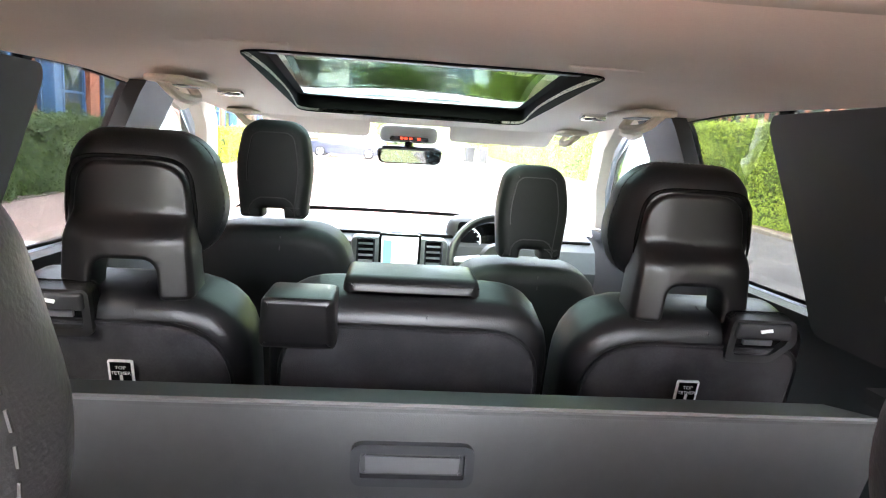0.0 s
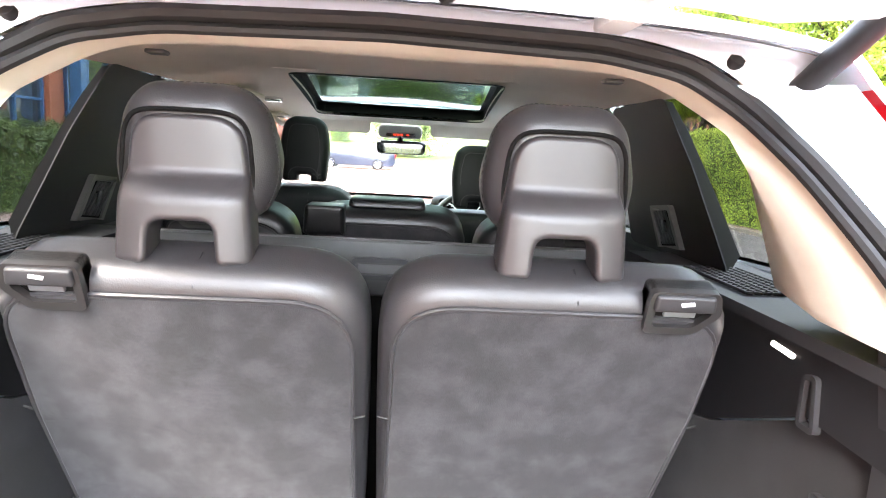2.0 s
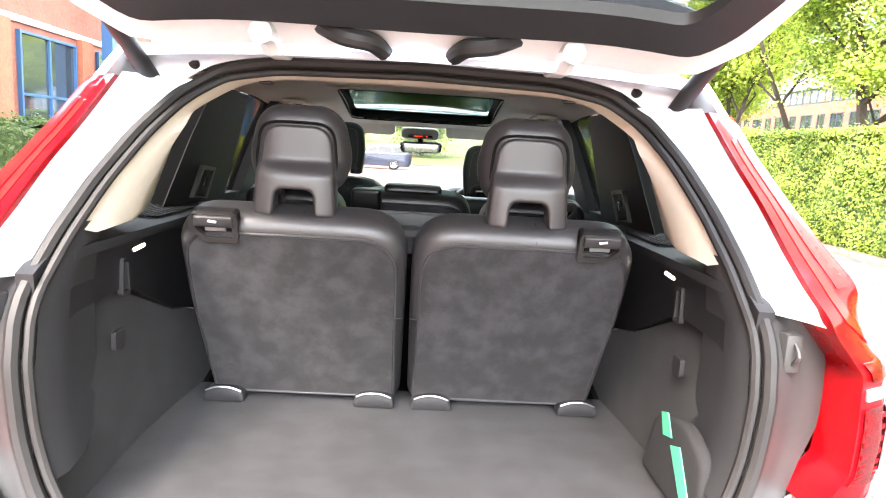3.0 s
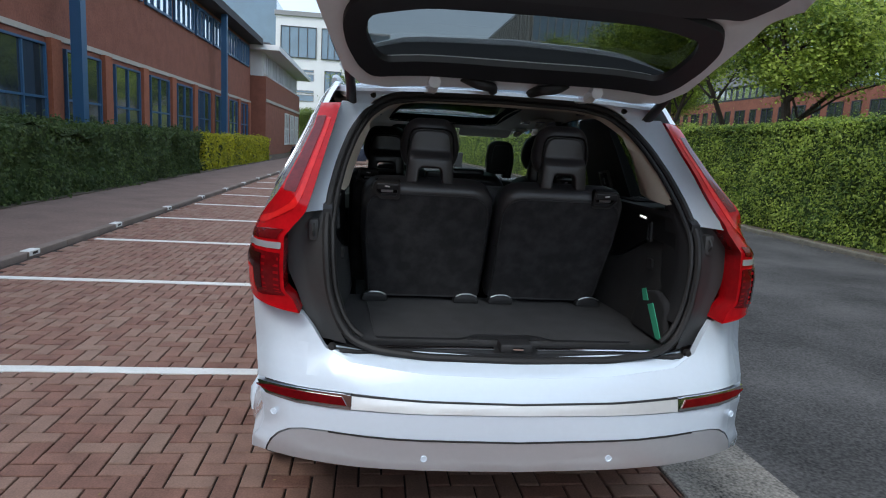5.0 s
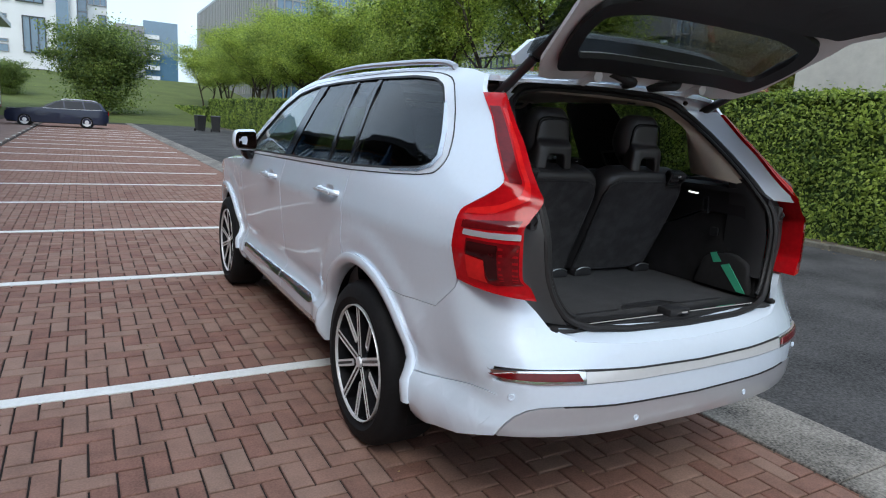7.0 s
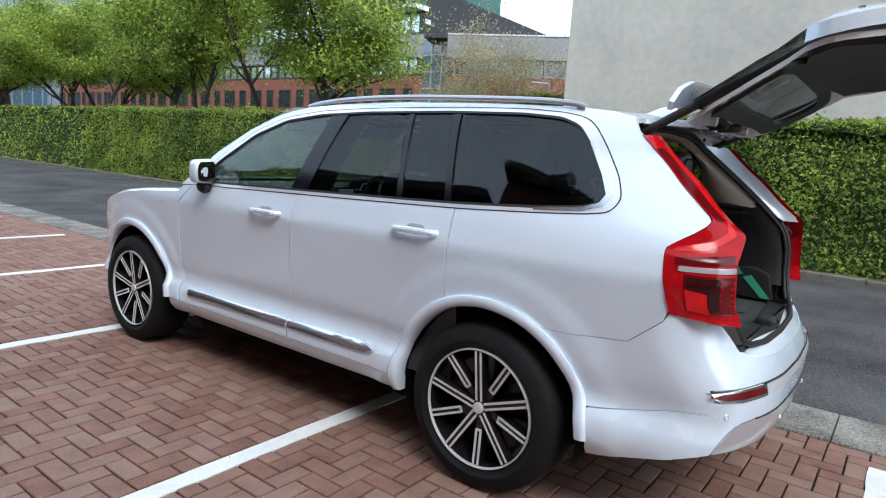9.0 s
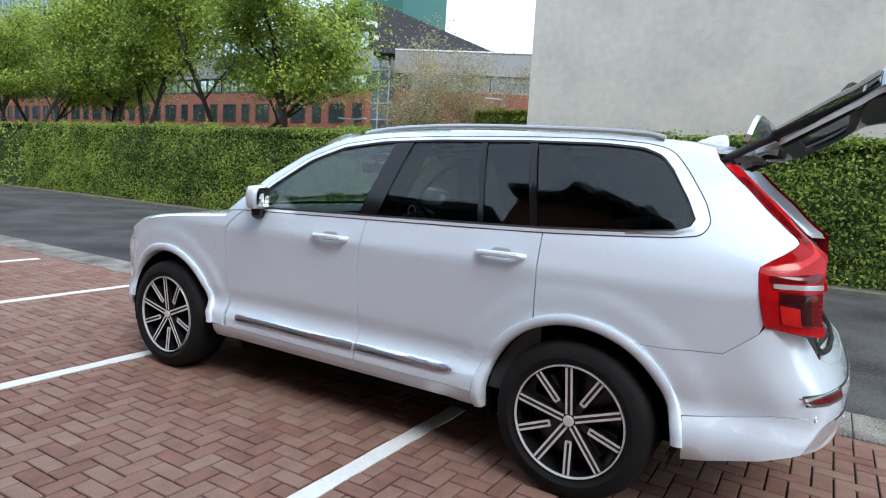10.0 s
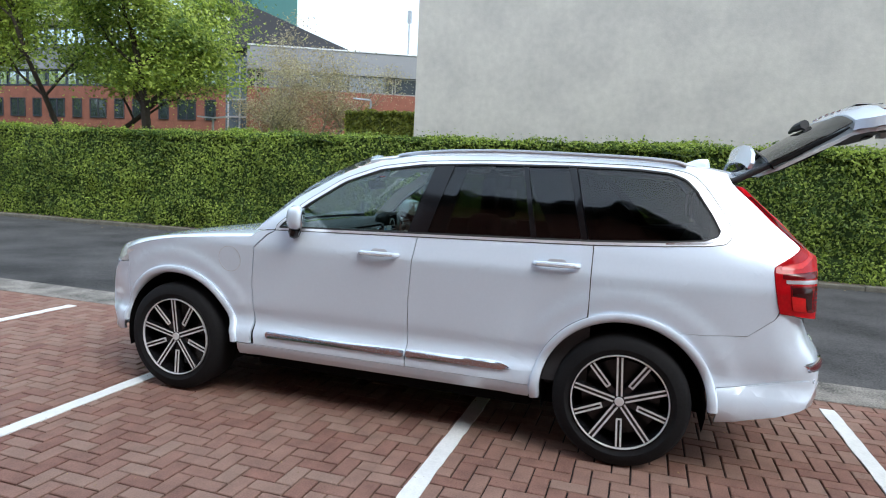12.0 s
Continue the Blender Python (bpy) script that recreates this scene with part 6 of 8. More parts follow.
for x0, x1, z0, z1 in ((-0.215, 0.01, 1.035, 1.065), (0.045, 0.22, 1.037, 1.062)):
    part("plate_bar", sheet([(x0, z0), (x1, z0), (x1, z1), (x0, z1)], on_gate(0.0225), 0.003, 0), GLOSS_BLACK, gate)
for k in range(5):
    xb = -0.27 + k * 0.135
    part("badge_bar", sheet(round_poly([(xb - 0.017, 1.178), (xb + 0.017, 1.178), (xb + 0.017, 1.202), (xb - 0.017, 1.202)], 0.006), on_gate(0.012), 0.006, 0), CHROME, gate)
for x0, x1 in ((-0.66, -0.46), (0.62, 0.66)):
    part("badge_bar", sheet(round_poly([(x0, 1.06), (x1, 1.06), (x1, 1.085), (x0, 1.085)], 0.006), on_gate(0.011), 0.005, 0), CHROME, gate)
bm = bmesh.new()
tube(bm, [on_gate(0.035)(x, z, 0) for x, z in ((-0.02, 1.30), (0.06, 1.325), (0.25, 1.312), (0.42, 1.295))], [0.03, 0.026, 0.016, 0.012], 8)
part("rear_wiper", bm, BLACK_PLASTIC, gate, "black rear wiper")
for s in (-1, 1):
    bm = bmesh.new()
    box(bm, s * 0.29 - 0.022, s * 0.29 + 0.022, 0.50, 0.60, 1.642, 1.670, 0.006, 2)
    tube(bm, curve_pts([(s * 0.29, 0.50, 1.655), (s * 0.29, 0.46, 1.672), (s * 0.29, 0.41, 1.668)], 4), 0.022, 8)
    part("hinge", bm, PAINT_IN, car, "white tailgate hinge")
    a = on_open(-0.005)(s * 0.575, 1.575, 0)
    b = on_gate(-0.05)(s * 0.60, 1.10, 0)
    bm = bmesh.new()
    mid_ = a + (b - a) * 0.55
    tube(bm, [a, mid_], 0.018, 12)
    tube(bm, [mid_, b], 0.013, 12)
    tube(bm, [a + Vector((0, 0.02, -0.01)), a + Vector((0, -0.012, 0.01))], 0.014, 8)
    part("gas_strut", bm, BLACK_PLASTIC, car, "black powered tailgate strut")
    bm = bmesh.new()
    tube(bm, curve_pts([(s * 0.07, 0.50, 1.66), (s * 0.09, 0.43, 1.665), (s * 0.14, 0.42, 1.672), on_gate(-0.05)(s * 0.20, 1.60, 0)], 5), 0.018, 10)
    part("cable_bellows", bm, RUBBER, car, "ribbed black cable bellows")

# ---- wheels ----
def wheel(name, cy, s):
    m = Matrix.Translation((s * 0.80, cy, WZ)) @ pose(0, 0, 0, 0, 90 * s, 0)
    bm = bmesh.new()
    R, T = 0.375, 0.14
    lathe(bm, [(0.262, -T * 0.9), (0.30, -T), (0.34, -T), (0.365, -T * 0.82), (R, -T * 0.6), (R, T * 0.6), (0.366, T * 0.8), (0.345, T * 0.95), (0.30, T), (0.268, T * 0.86), (0.262, T * 0.7)], 56, m)
    w = part(name, bm, TYRE, car, "black tyre on a two tone alloy wheel", sharp=40)
    bm = bmesh.new()
    lathe(bm, [(0.2655, T * 0.80), (0.266, T * 0.93), (0.264, T * 0.955), (0.2595, T * 0.94), (0.258, T * 0.86)], 56, m)
    part("rim_edge", bm, RIM_CUT, w, "bright machined rim edge")
    bm = bmesh.new()
    lathe(bm, [(0.258, T * 0.86), (0.25, T * 0.2), (0.22, -T * 0.7), (0.262, -T * 0.9)], 48, m)
    lathe(bm, [(0.215, -0.01), (0.215, 0.015), (0.06, 0.02)], 32, m)
    part("rim_barrel", bm, RIM_BLACK, w)
    def bar(bmx, a, r0, r1, off, half, z0, z1, t):
        e, f = Vector((math.cos(a), math.sin(a), 0)), Vector((-math.sin(a), math.cos(a), 0))
        vs_ = []
        for r, z in ((r0, z0), (r1, z1)):
            for o in (off - half, off + half):
                for dz in (0, -t):
                    vs_.append(bmx.verts.new(m @ (e * r + f * o + Vector((0, 0, z + dz)))))
        i = vs_
        fs_ = [bmx.faces.new(q) for q in ((i[0], i[2], i[6], i[4]), (i[1], i[5], i[7], i[3]), (i[0], i[4], i[5], i[1]), (i[2], i[3], i[7], i[6]), (i[4], i[6], i[7], i[5]), (i[0], i[1], i[3], i[2]))]
        bmesh.ops.recalc_face_normals(bmx, faces=fs_)
    for k in range(10):
        a = radians((0 if s < 0 else 180) + 3 + 36 * k)
        bm, cut = bmesh.new(), bmesh.new()
        if k % 2 == 0:
            bar(bm, a, 0.03, 0.256, 0, 0.019, T * 0.78, T * 0.90, 0.05)
            for o in (-0.0122, 0.0122):
                bar(cut, a, 0.03, 0.254, o, 0.0052, T * 0.79, T * 0.905, 0.006)
        else:
            bar(bm, a, 0.04, 0.256, 0, 0.017, T * 0.66, T * 0.88, 0.05)
            for o in (-0.0115, 0.0115):
                bar(cut, a, 0.105, 0.254, o, 0.005, T * 0.76, T * 0.90, 0.02)
            bar(cut, a, 0.098, 0.107, 0, 0.0145, T * 0.755, T * 0.765, 0.02)
        part("spoke", bm, RIM_BLACK, w, "black alloy spoke", smooth=False)
        part("spoke_face", cut, RIM_CUT, w, "bright machined spoke face", smooth=False)
    bm = bmesh.new()
    lathe(bm, [(0.045, T * 0.5), (0.045, T * 0.77), (0.02, T * 0.785)], 24, m)
    part("hub", bm, RIM_BLACK, w)
    bm = bmesh.new()
    lathe(bm, [(0.026, T * 0.78), (0.024, T * 0.86), (0.0001, T * 0.87)], 24, m)
    part("hub_cap", bm, RIM_CUT, w)
    return w


for cy in (1.09, 4.06):
    for s in (-1, 1):
        wheel("wheel", cy, s)


# ---- inside the car: linings ----
BODY_PARTS = set(car.children)


def inner(s, gap=0.065):
    return lambda a, b, d: Vector((s * (half_width(a, b) - gap - d), a, b))


def pillar(s, proud):
    return lambda a, b, d: Vector((s * (0.705 - 0.11 * (b - 1.26) - proud + d), a, b))


cab = bmesh.new()
box(cab, -0.74, 0.74, 0.95, 3.4, 0.36, 0.42)
part("cabin_floor", cab, mat("floor_carpet", (0.02, 0.02, 0.022), rough=1.0, var=0.3, scale=9, bump=0.6, bump_scale=500), car, "dark cabin floor carpet", smooth=False)
cab = bmesh.new()
box(cab, -0.80, 0.80, 3.42, 3.47, 0.36, 1.10)
part("bulkhead", cab, TRIM_DARK, car, smooth=False)
for s in (-1, 1):
    lining = [(1.33, 0.42), (3.40, 0.42), (3.40, 1.12), (3.25, 1.165), (2.31, 1.195), (1.33, 1.225)]
    part("door_lining", sheet(lining, inner(s, 0.07), 0.02, 0.12), TRIM_GREY, car, "dark grey door lining")
    top = [(1.33, 1.20), (2.31, 1.175), (3.28, 1.15), (3.28, 1.19), (2.31, 1.215), (1.33, 1.24)]
    part("door_top_roll", sheet(top, inner(s, 0.045), 0.05, 0.12), LEATHER, car)
    # dark rear side trim, ledge, carpet side
    up = [(0.30, 1.085), (0.42, 1.125), (0.62, 1.13), (0.86, 1.02), (1.02, 0.98), (1.30, 0.98), (1.30, 1.245), (0.80, 1.245), (0.36, 1.25), (0.30, 1.22)]
    part("boot_side_trim", sheet(up, lambda a, b, d, s=s: Vector((s * (0.605 + 0.05 * (b - 0.98) + d), a, b)), 0.03, 0.1), TRIM_DARK, car, "glossy dark plastic boot side trim")
    lo = [(0.275, 0.78), (1.05, 0.78), (1.05, 0.975), (0.86, 1.015), (0.62, 1.125), (0.42, 1.12), (0.30, 1.08)]
    part("boot_side_carpet", sheet(lo, lambda a, b, d, s=s: Vector((s * (0.565 + 0.13 * (b - 0.78) + 0.025 * math.sin((a - 0.2) * 4) + d), a, b)), 0.03, 0.06), CARPET_SHADED, car, "dark carpeted boot side")
    ledge = [(s * 0.60, 0.40), (s * 0.60, 1.34), (s * 0.83, 1.34), (s * 0.80, 0.70), (s * 0.70, 0.50)]
    part("side_ledge", sheet(ledge, lambda a, b, d: Vector((a, b, 1.243 + 0.01 * abs(a) - d)), 0.02, 0.1), TRIM_GREY, car, "dark plastic ledge under the quarter window")
    bm = bmesh.new()
    for k in range(15):
        yk = 0.86 + k * 0.017
        box(bm, min(s * 0.64, s * 0.76), max(s * 0.64, s * 0.76), yk, yk + 0.006, 1.2515, 1.256)
    for k in range(8):
        xk = 0.64 + k * 0.0165
        box(bm, min(s * xk, s * (xk + 0.005)), max(s * xk, s * (xk + 0.005)), 0.855, 1.11, 1.252, 1.2575)
    part("ledge_grille", bm, BLACK_PLASTIC, car, "black speaker grille in the ledge", smooth=False)
    lampq = [(0.665, 1.198), (0.725, 1.202), (0.722, 1.210), (0.662, 1.206)]
    part("boot_lamp", sheet(round_poly(lampq, 0.006), lambda a, b, d, s=s: Vector((s * (0.604 + 0.05 * (b - 0.98) + d), a, b)), 0.004, 0), LAMP_GLOW, car, "lit boot lamp")
    hk = round_poly([(0.585, 1.115), (0.625, 1.115), (0.63, 1.19), (0.60, 1.195)], 0.01)
    part("bag_hook", sheet([hk, inset(hk, 0.008)], lambda a, b, d, s=s: Vector((s * (0.597 + 0.05 * (b - 0.98) + d), a, b)), 0.012, 0), TRIM_GREY, car, "folding bag hook")
    sock = round_poly([(0.505, 1.02), (0.545, 1.02), (0.545, 1.06), (0.505, 1.06)], 0.008)
    part("power_socket", sheet(sock, lambda a, b, d, s=s: Vector((s * (0.582 + d), a, b)), 0.01, 0), BLACK_PLASTIC, car, "power socket cover")
    # rear corner filler below the pillar trim
    strip_pts = [p for p in open_half if 0.83 < p[1] < 1.27] + [(0.627, 1.28), (0.622, 1.305)]
    bm = bmesh.new()
    cols_ = []
    for x, z in strip_pts:
        y0 = OPEN_Z(z) + REAR_X(abs(x)) + 0.035
        cols_.append([bm.verts.new(Vector((s * xx, yy, z))) for xx, yy in ((x - 0.022, y0), (x - 0.03, y0 + 0.03), (x - 0.02, y0 + 0.10), (0.615, 0.44))])
    fs = [bm.faces.new((p[i], p[i + 1], q[i + 1], q[i])) for p, q in zip(cols_, cols_[1:]) for i in range(3)]
    part("corner_trim", bm, TRIM_GREY, car, "dark grey boot corner trim")
    # pale pillar trim round the upper opening
    bm = bmesh.new()
    cols_ = []
    ring_pts = [(0.625, 1.295)] + [p for p in open_half if p[1] > 1.31]
    fine_pts = [(p.x, p.z) for p in curve_pts([(x, 0, z) for x, z in ring_pts], 5)]
    for x, z in fine_pts:
        y0 = OPEN_Z(z) + REAR_X(abs(x)) + 0.03
        k = min(1.0, max(0.0, (z - 1.50) / 0.10))
        low = max(0.0, 1.36 - z) / 0.11
        ow = 0.60 - 0.38 * (z - 1.27)
        side_end = Vector((ow + 0.012, max(0.665, y0 + 0.07), z + 0.01))
        top_end = Vector((x * 1.02, 0.83 + 0.022 * math.cos(s * x * 8 - 0.8), ROOF_C(0.83) - 0.085 - 0.03 * (x / 0.6) ** 4))
        end = side_end.lerp(top_end, k)
        a = Vector((x - 0.016, y0, z - 0.012 * k))
        b = Vector((x - 0.034 - 0.008 * low, y0 + 0.035, z - 0.03 * k - 0.012 * (1 - k)))
        c = b.lerp(end, 0.45) + Vector((-0.02 * (1 - k), 0, -0.004 * k))
        far = Vector((half_width(0.74, min(z, 1.60)) - 0.04, max(0.70, y0 + 0.09), z + 0.012)).lerp(top_end + Vector((0, 0.02, 0.02)), k)
        cols_.append([bm.verts.new(Vector((s * v.x, v.y, v.z))) for v in (a, b, c, end, far)])
    fs = [bm.faces.new((p[i], p[i + 1], q[i + 1], q[i])) for p, q in zip(cols_, cols_[1:]) for i in range(4)]
    fs.append(bm.faces.new(cols_[0]))
    bmesh.ops.recalc_face_normals(bm, faces=fs)
    part("pillar_trim", bm, BEIGE, car, "pale beige rear pillar trim", sharp=80)
    # dark middle pillar with air vent
    cp = [(1.04, 1.245), (1.61, 1.24), (1.63, 1.30), (1.77, 1.60), (1.76, 1.625), (1.38, 1.63), (1.22, 1.47)]
    part("middle_pillar_trim", sheet(round_poly(cp, 0.03, 3), pillar(s, 0.0), 0.003, 0.08), PILLAR_GREY, car, "dark grey pillar trim")
    bm = bmesh.new()
    rows_ = []
    for (ya, za), yb in zip(((1.045, 1.25), (1.13, 1.36), (1.22, 1.47), (1.30, 1.55), (1.385, 1.625)), (1.325, 1.355, 1.385, 1.405, 1.43)):
        pa = pillar(s, -0.004)(ya + 0.004, za, 0)
        rows_.append([bm.verts.new(pa), bm.verts.new((s * (half_width(yb, za) - 0.02), yb, za))])
    for p, q in zip(rows_, rows_[1:]):
        bm.faces.new((p[0], p[1], q[1], q[0]))
    part("pillar_return", bm, LINER_BLACK, car, "dark return behind the pillar trim")
    vent = round_poly([(1.245, 1.266), (1.372, 1.248), (1.435, 1.357), (1.315, 1.370)], 0.010)
    vt = part("air_vent", sheet([vent, inset(vent, 0.013)], pillar(s, 0.014), 0.014, 0), VENT_GREY, car, "grey pillar air vent")
    part("vent_back", sheet(inset(vent, 0.013), pillar(s, 0.008), 0.004, 0), LINER_BLACK, vt)
    for k in range(5):
        f0 = 0.14 + k * 0.165
        y0_, y1_ = 1.262 + 0.105 * f0, 1.328 + 0.100 * f0
        z0_, z1_ = 1.281 - 0.016 * f0, 1.353 - 0.011 * f0
        part("vent_slat", sheet([(y0_, z0_), (y0_ + 0.006, z0_), (y1_ + 0.006, z1_), (y1_, z1_)], pillar(s, 0.013), 0.008, 0), TRIM_GREY, vt)
    part("vent_knob", sheet(round_poly([(1.325, 1.30), (1.338, 1.298), (1.352, 1.328), (1.339, 1.33)], 0.003), pillar(s, 0.017), 0.008, 0), CHROME, vt)
    bp = [(2.22, 1.20), (2.44, 1.20), (2.37, 1.625), (2.14, 1.63)]
    part("front_pillar_trim", sheet(bp, inner(s, 0.055), 0.04, 0.1), PILLAR_GREY, car, "dark door pillar trim")
    ap_ = [(2.60, 1.625), (2.84, 1.535), (3.10, 1.375), (3.30, 1.19), (3.42, 1.19), (3.20, 1.39), (2.92, 1.56), (2.70, 1.64)]
    part("screen_pillar_trim", sheet(ap_, inner(s, 0.03), 0.04, 0.1), HEADLINER, car, "pale grey screen pillar trim")
    can = [(0.86, 1.60), (1.1, 1.635), (1.5, 1.645), (2.0, 1.635), (2.36, 1.615), (2.62, 1.575), (2.72, 1.60), (2.4, 1.66), (2.0, 1.68), (1.4, 1.685), (0.95, 1.67), (0.78, 1.63)]
    part("roof_side_trim", sheet(can, inner(s, 0.03), 0.02, 0.1), HEADLINER, car)


def on_liner(lift=0.0):
    return lambda a, b, d: Vector((a, b, ROOF_C(b) - 0.078 - 0.05 * max(0.0, 1.35 - b) * 0.5 - 0.03 * (a / 0.66) ** 4 + lift + d))


liner = [(-0.60, 0.87), (0, 0.86), (0.60, 0.87), (0.655, 0.92), (0.675, 1.2), (0.675, 2.2), (0.65, 2.6), (0.62, 2.82), (0.3, 2.92), (-0.3, 2.92), (-0.62, 2.82), (-0.65, 2.6), (-0.675, 2.2), (-0.675, 1.2), (-0.655, 0.92)]
hole = round_poly([(-0.315, 1.66), (0.315, 1.66), (0.385, 2.80), (-0.385, 2.80)], 0.07)
part("headliner", sheet([liner, hole], on_liner(), 0.008, 0.1), HEADLINER, car, "pale cloth headliner with roof window")
bm = bmesh.new()
tp = [on_liner(0.0)(x, y, 0) for x, y in hole]
n = len(tp)
r0 = [bm.verts.new(p + Vector((0, 0, -0.004))) for p in tp]
r1 = [bm.verts.new(on_roof(-0.024)(x, y, 0)) for x, y in hole]
r2 = [bm.verts.new(on_roof(-0.024)(x, y, 0)) for x, y in inset(hole, 0.022)]
for k in range(n):
    bm.faces.new((r0[k - 1], r0[k], r1[k], r1[k - 1]))
    bm.faces.new((r1[k - 1], r1[k], r2[k], r2[k - 1]))
part("sunroof_frame", bm, LINER_BLACK, car, "black sunroof frame", sharp=40)
bm = bmesh.new()
box(bm, -0.33, 0.33, 1.86, 1.92, 1.685, 1.705, 0.006, 2)
part("sunroof_bar", bm, BLACK_PLASTIC, car)
for s in (-1, 1):
    bm = bmesh.new()
    zl = on_liner(0.0)(s * 0.27, 1.56, 0).z
    box(bm, s * 0.27 - 0.06, s * 0.27 + 0.06, 1.552, 1.566, zl - 0.003, zl + 0.004, 0.002, 1)
    part("liner_slot", bm, HEADLINER, car)
    for y0, x0, z0, ln in ((2.82, 0.55, 1.575, 0.16), (2.13, 0.535, 1.618, 0.20)):
        bm = bmesh.new()
        tube(bm, curve_pts([(s * (x0 + 0.03), y0 - ln / 2, z0 + 0.012), (s * x0, y0 - ln / 2 + 0.03, z0 - 0.022), (s * x0, y0 + ln / 2 - 0.03, z0 - 0.022), (s * (x0 + 0.03), y0 + ln / 2, z0 + 0.012)], 5), 0.0115, 8)
        part("grab_handle", bm, HEADLINER, car, "pale folding grab handle")
        bm = bmesh.new()
        box(bm, s * (x0 + 0.012) - 0.045, s * (x0 + 0.012) + 0.045, y0 - ln * 0.62, y0 + ln * 0.62, z0 + 0.004, z0 + 0.020, 0.008, 3)
        part("handle_base", bm, HEADLINER, car, "pale oval handle base")
        bm = bmesh.new()
        box(bm, s * (x0 + 0.008) - 0.020, s * (x0 + 0.008) + 0.020, y0 - ln * 0.26, y0 + ln * 0.26, z0 + 0.001, z0 + 0.006, 0.002, 1)
        part("handle_recess", bm, VENT_GREY, car)
    bm = bmesh.new()
    box(bm, s * 0.47 - 0.03, s * 0.47 + 0.03, 2.235, 2.285, 1.612, 1.63, 0.005, 2)
    part("reading_lamp", bm, CHROME, car, "small reading lamp")
    bm = bmesh.new()
    box(bm, s * 0.40 - 0.018, s * 0.40 + 0.018, 0.945, 0.975, 1.606, 1.614, 0.006, 2)
    part("rear_roof_lamp", bm, VENT_GREY, car, "rear roof lamp panel")
    bm = slab(round_poly([(-0.20, -0.08), (0.20, -0.08), (0.19, 0.08), (-0.19, 0.08)], 0.03), lambda a, b, d, s=s: Vector((s * 0.34 + a, 2.93 + b, 1.59 - b * 0.55 - d)), 0.02, 0.008, 2)
    part("sun_visor", bm, HEADLINER, car, "pale sun visor")

# boot floor
bf = round_poly([(-0.60, 0.19), (0.60, 0.19), (0.60, 0.97), (-0.60, 0.97)], 0.03)
part("boot_floor", sheet(bf, lambda a, b, d: Vector((a, b, 0.778 - d)), 0.03, 0.08), CARPET, car, "grey carpeted boot floor")
lid = round_poly([(-0.46, 0.335), (-0.16, 0.335), (-0.11, 0.385), (0.11, 0.385), (0.16, 0.335), (0.46, 0.335), (0.50, 0.90), (-0.50, 0.90)], 0.025)
part("floor_lid", sheet(lid, lambda a, b, d: Vector((a, b, 0.786 - d)), 0.007, 0.1), CARPET, car, "carpeted boot floor lid")
part("lid_grip", sheet(round_poly([(-0.145, 0.342), (0.145, 0.342), (0.10, 0.381), (-0.10, 0.381)], 0.01), lambda a, b, d: Vector((a, b, 0.782 - d)), 0.005, 0), BLACK_PLASTIC, car)


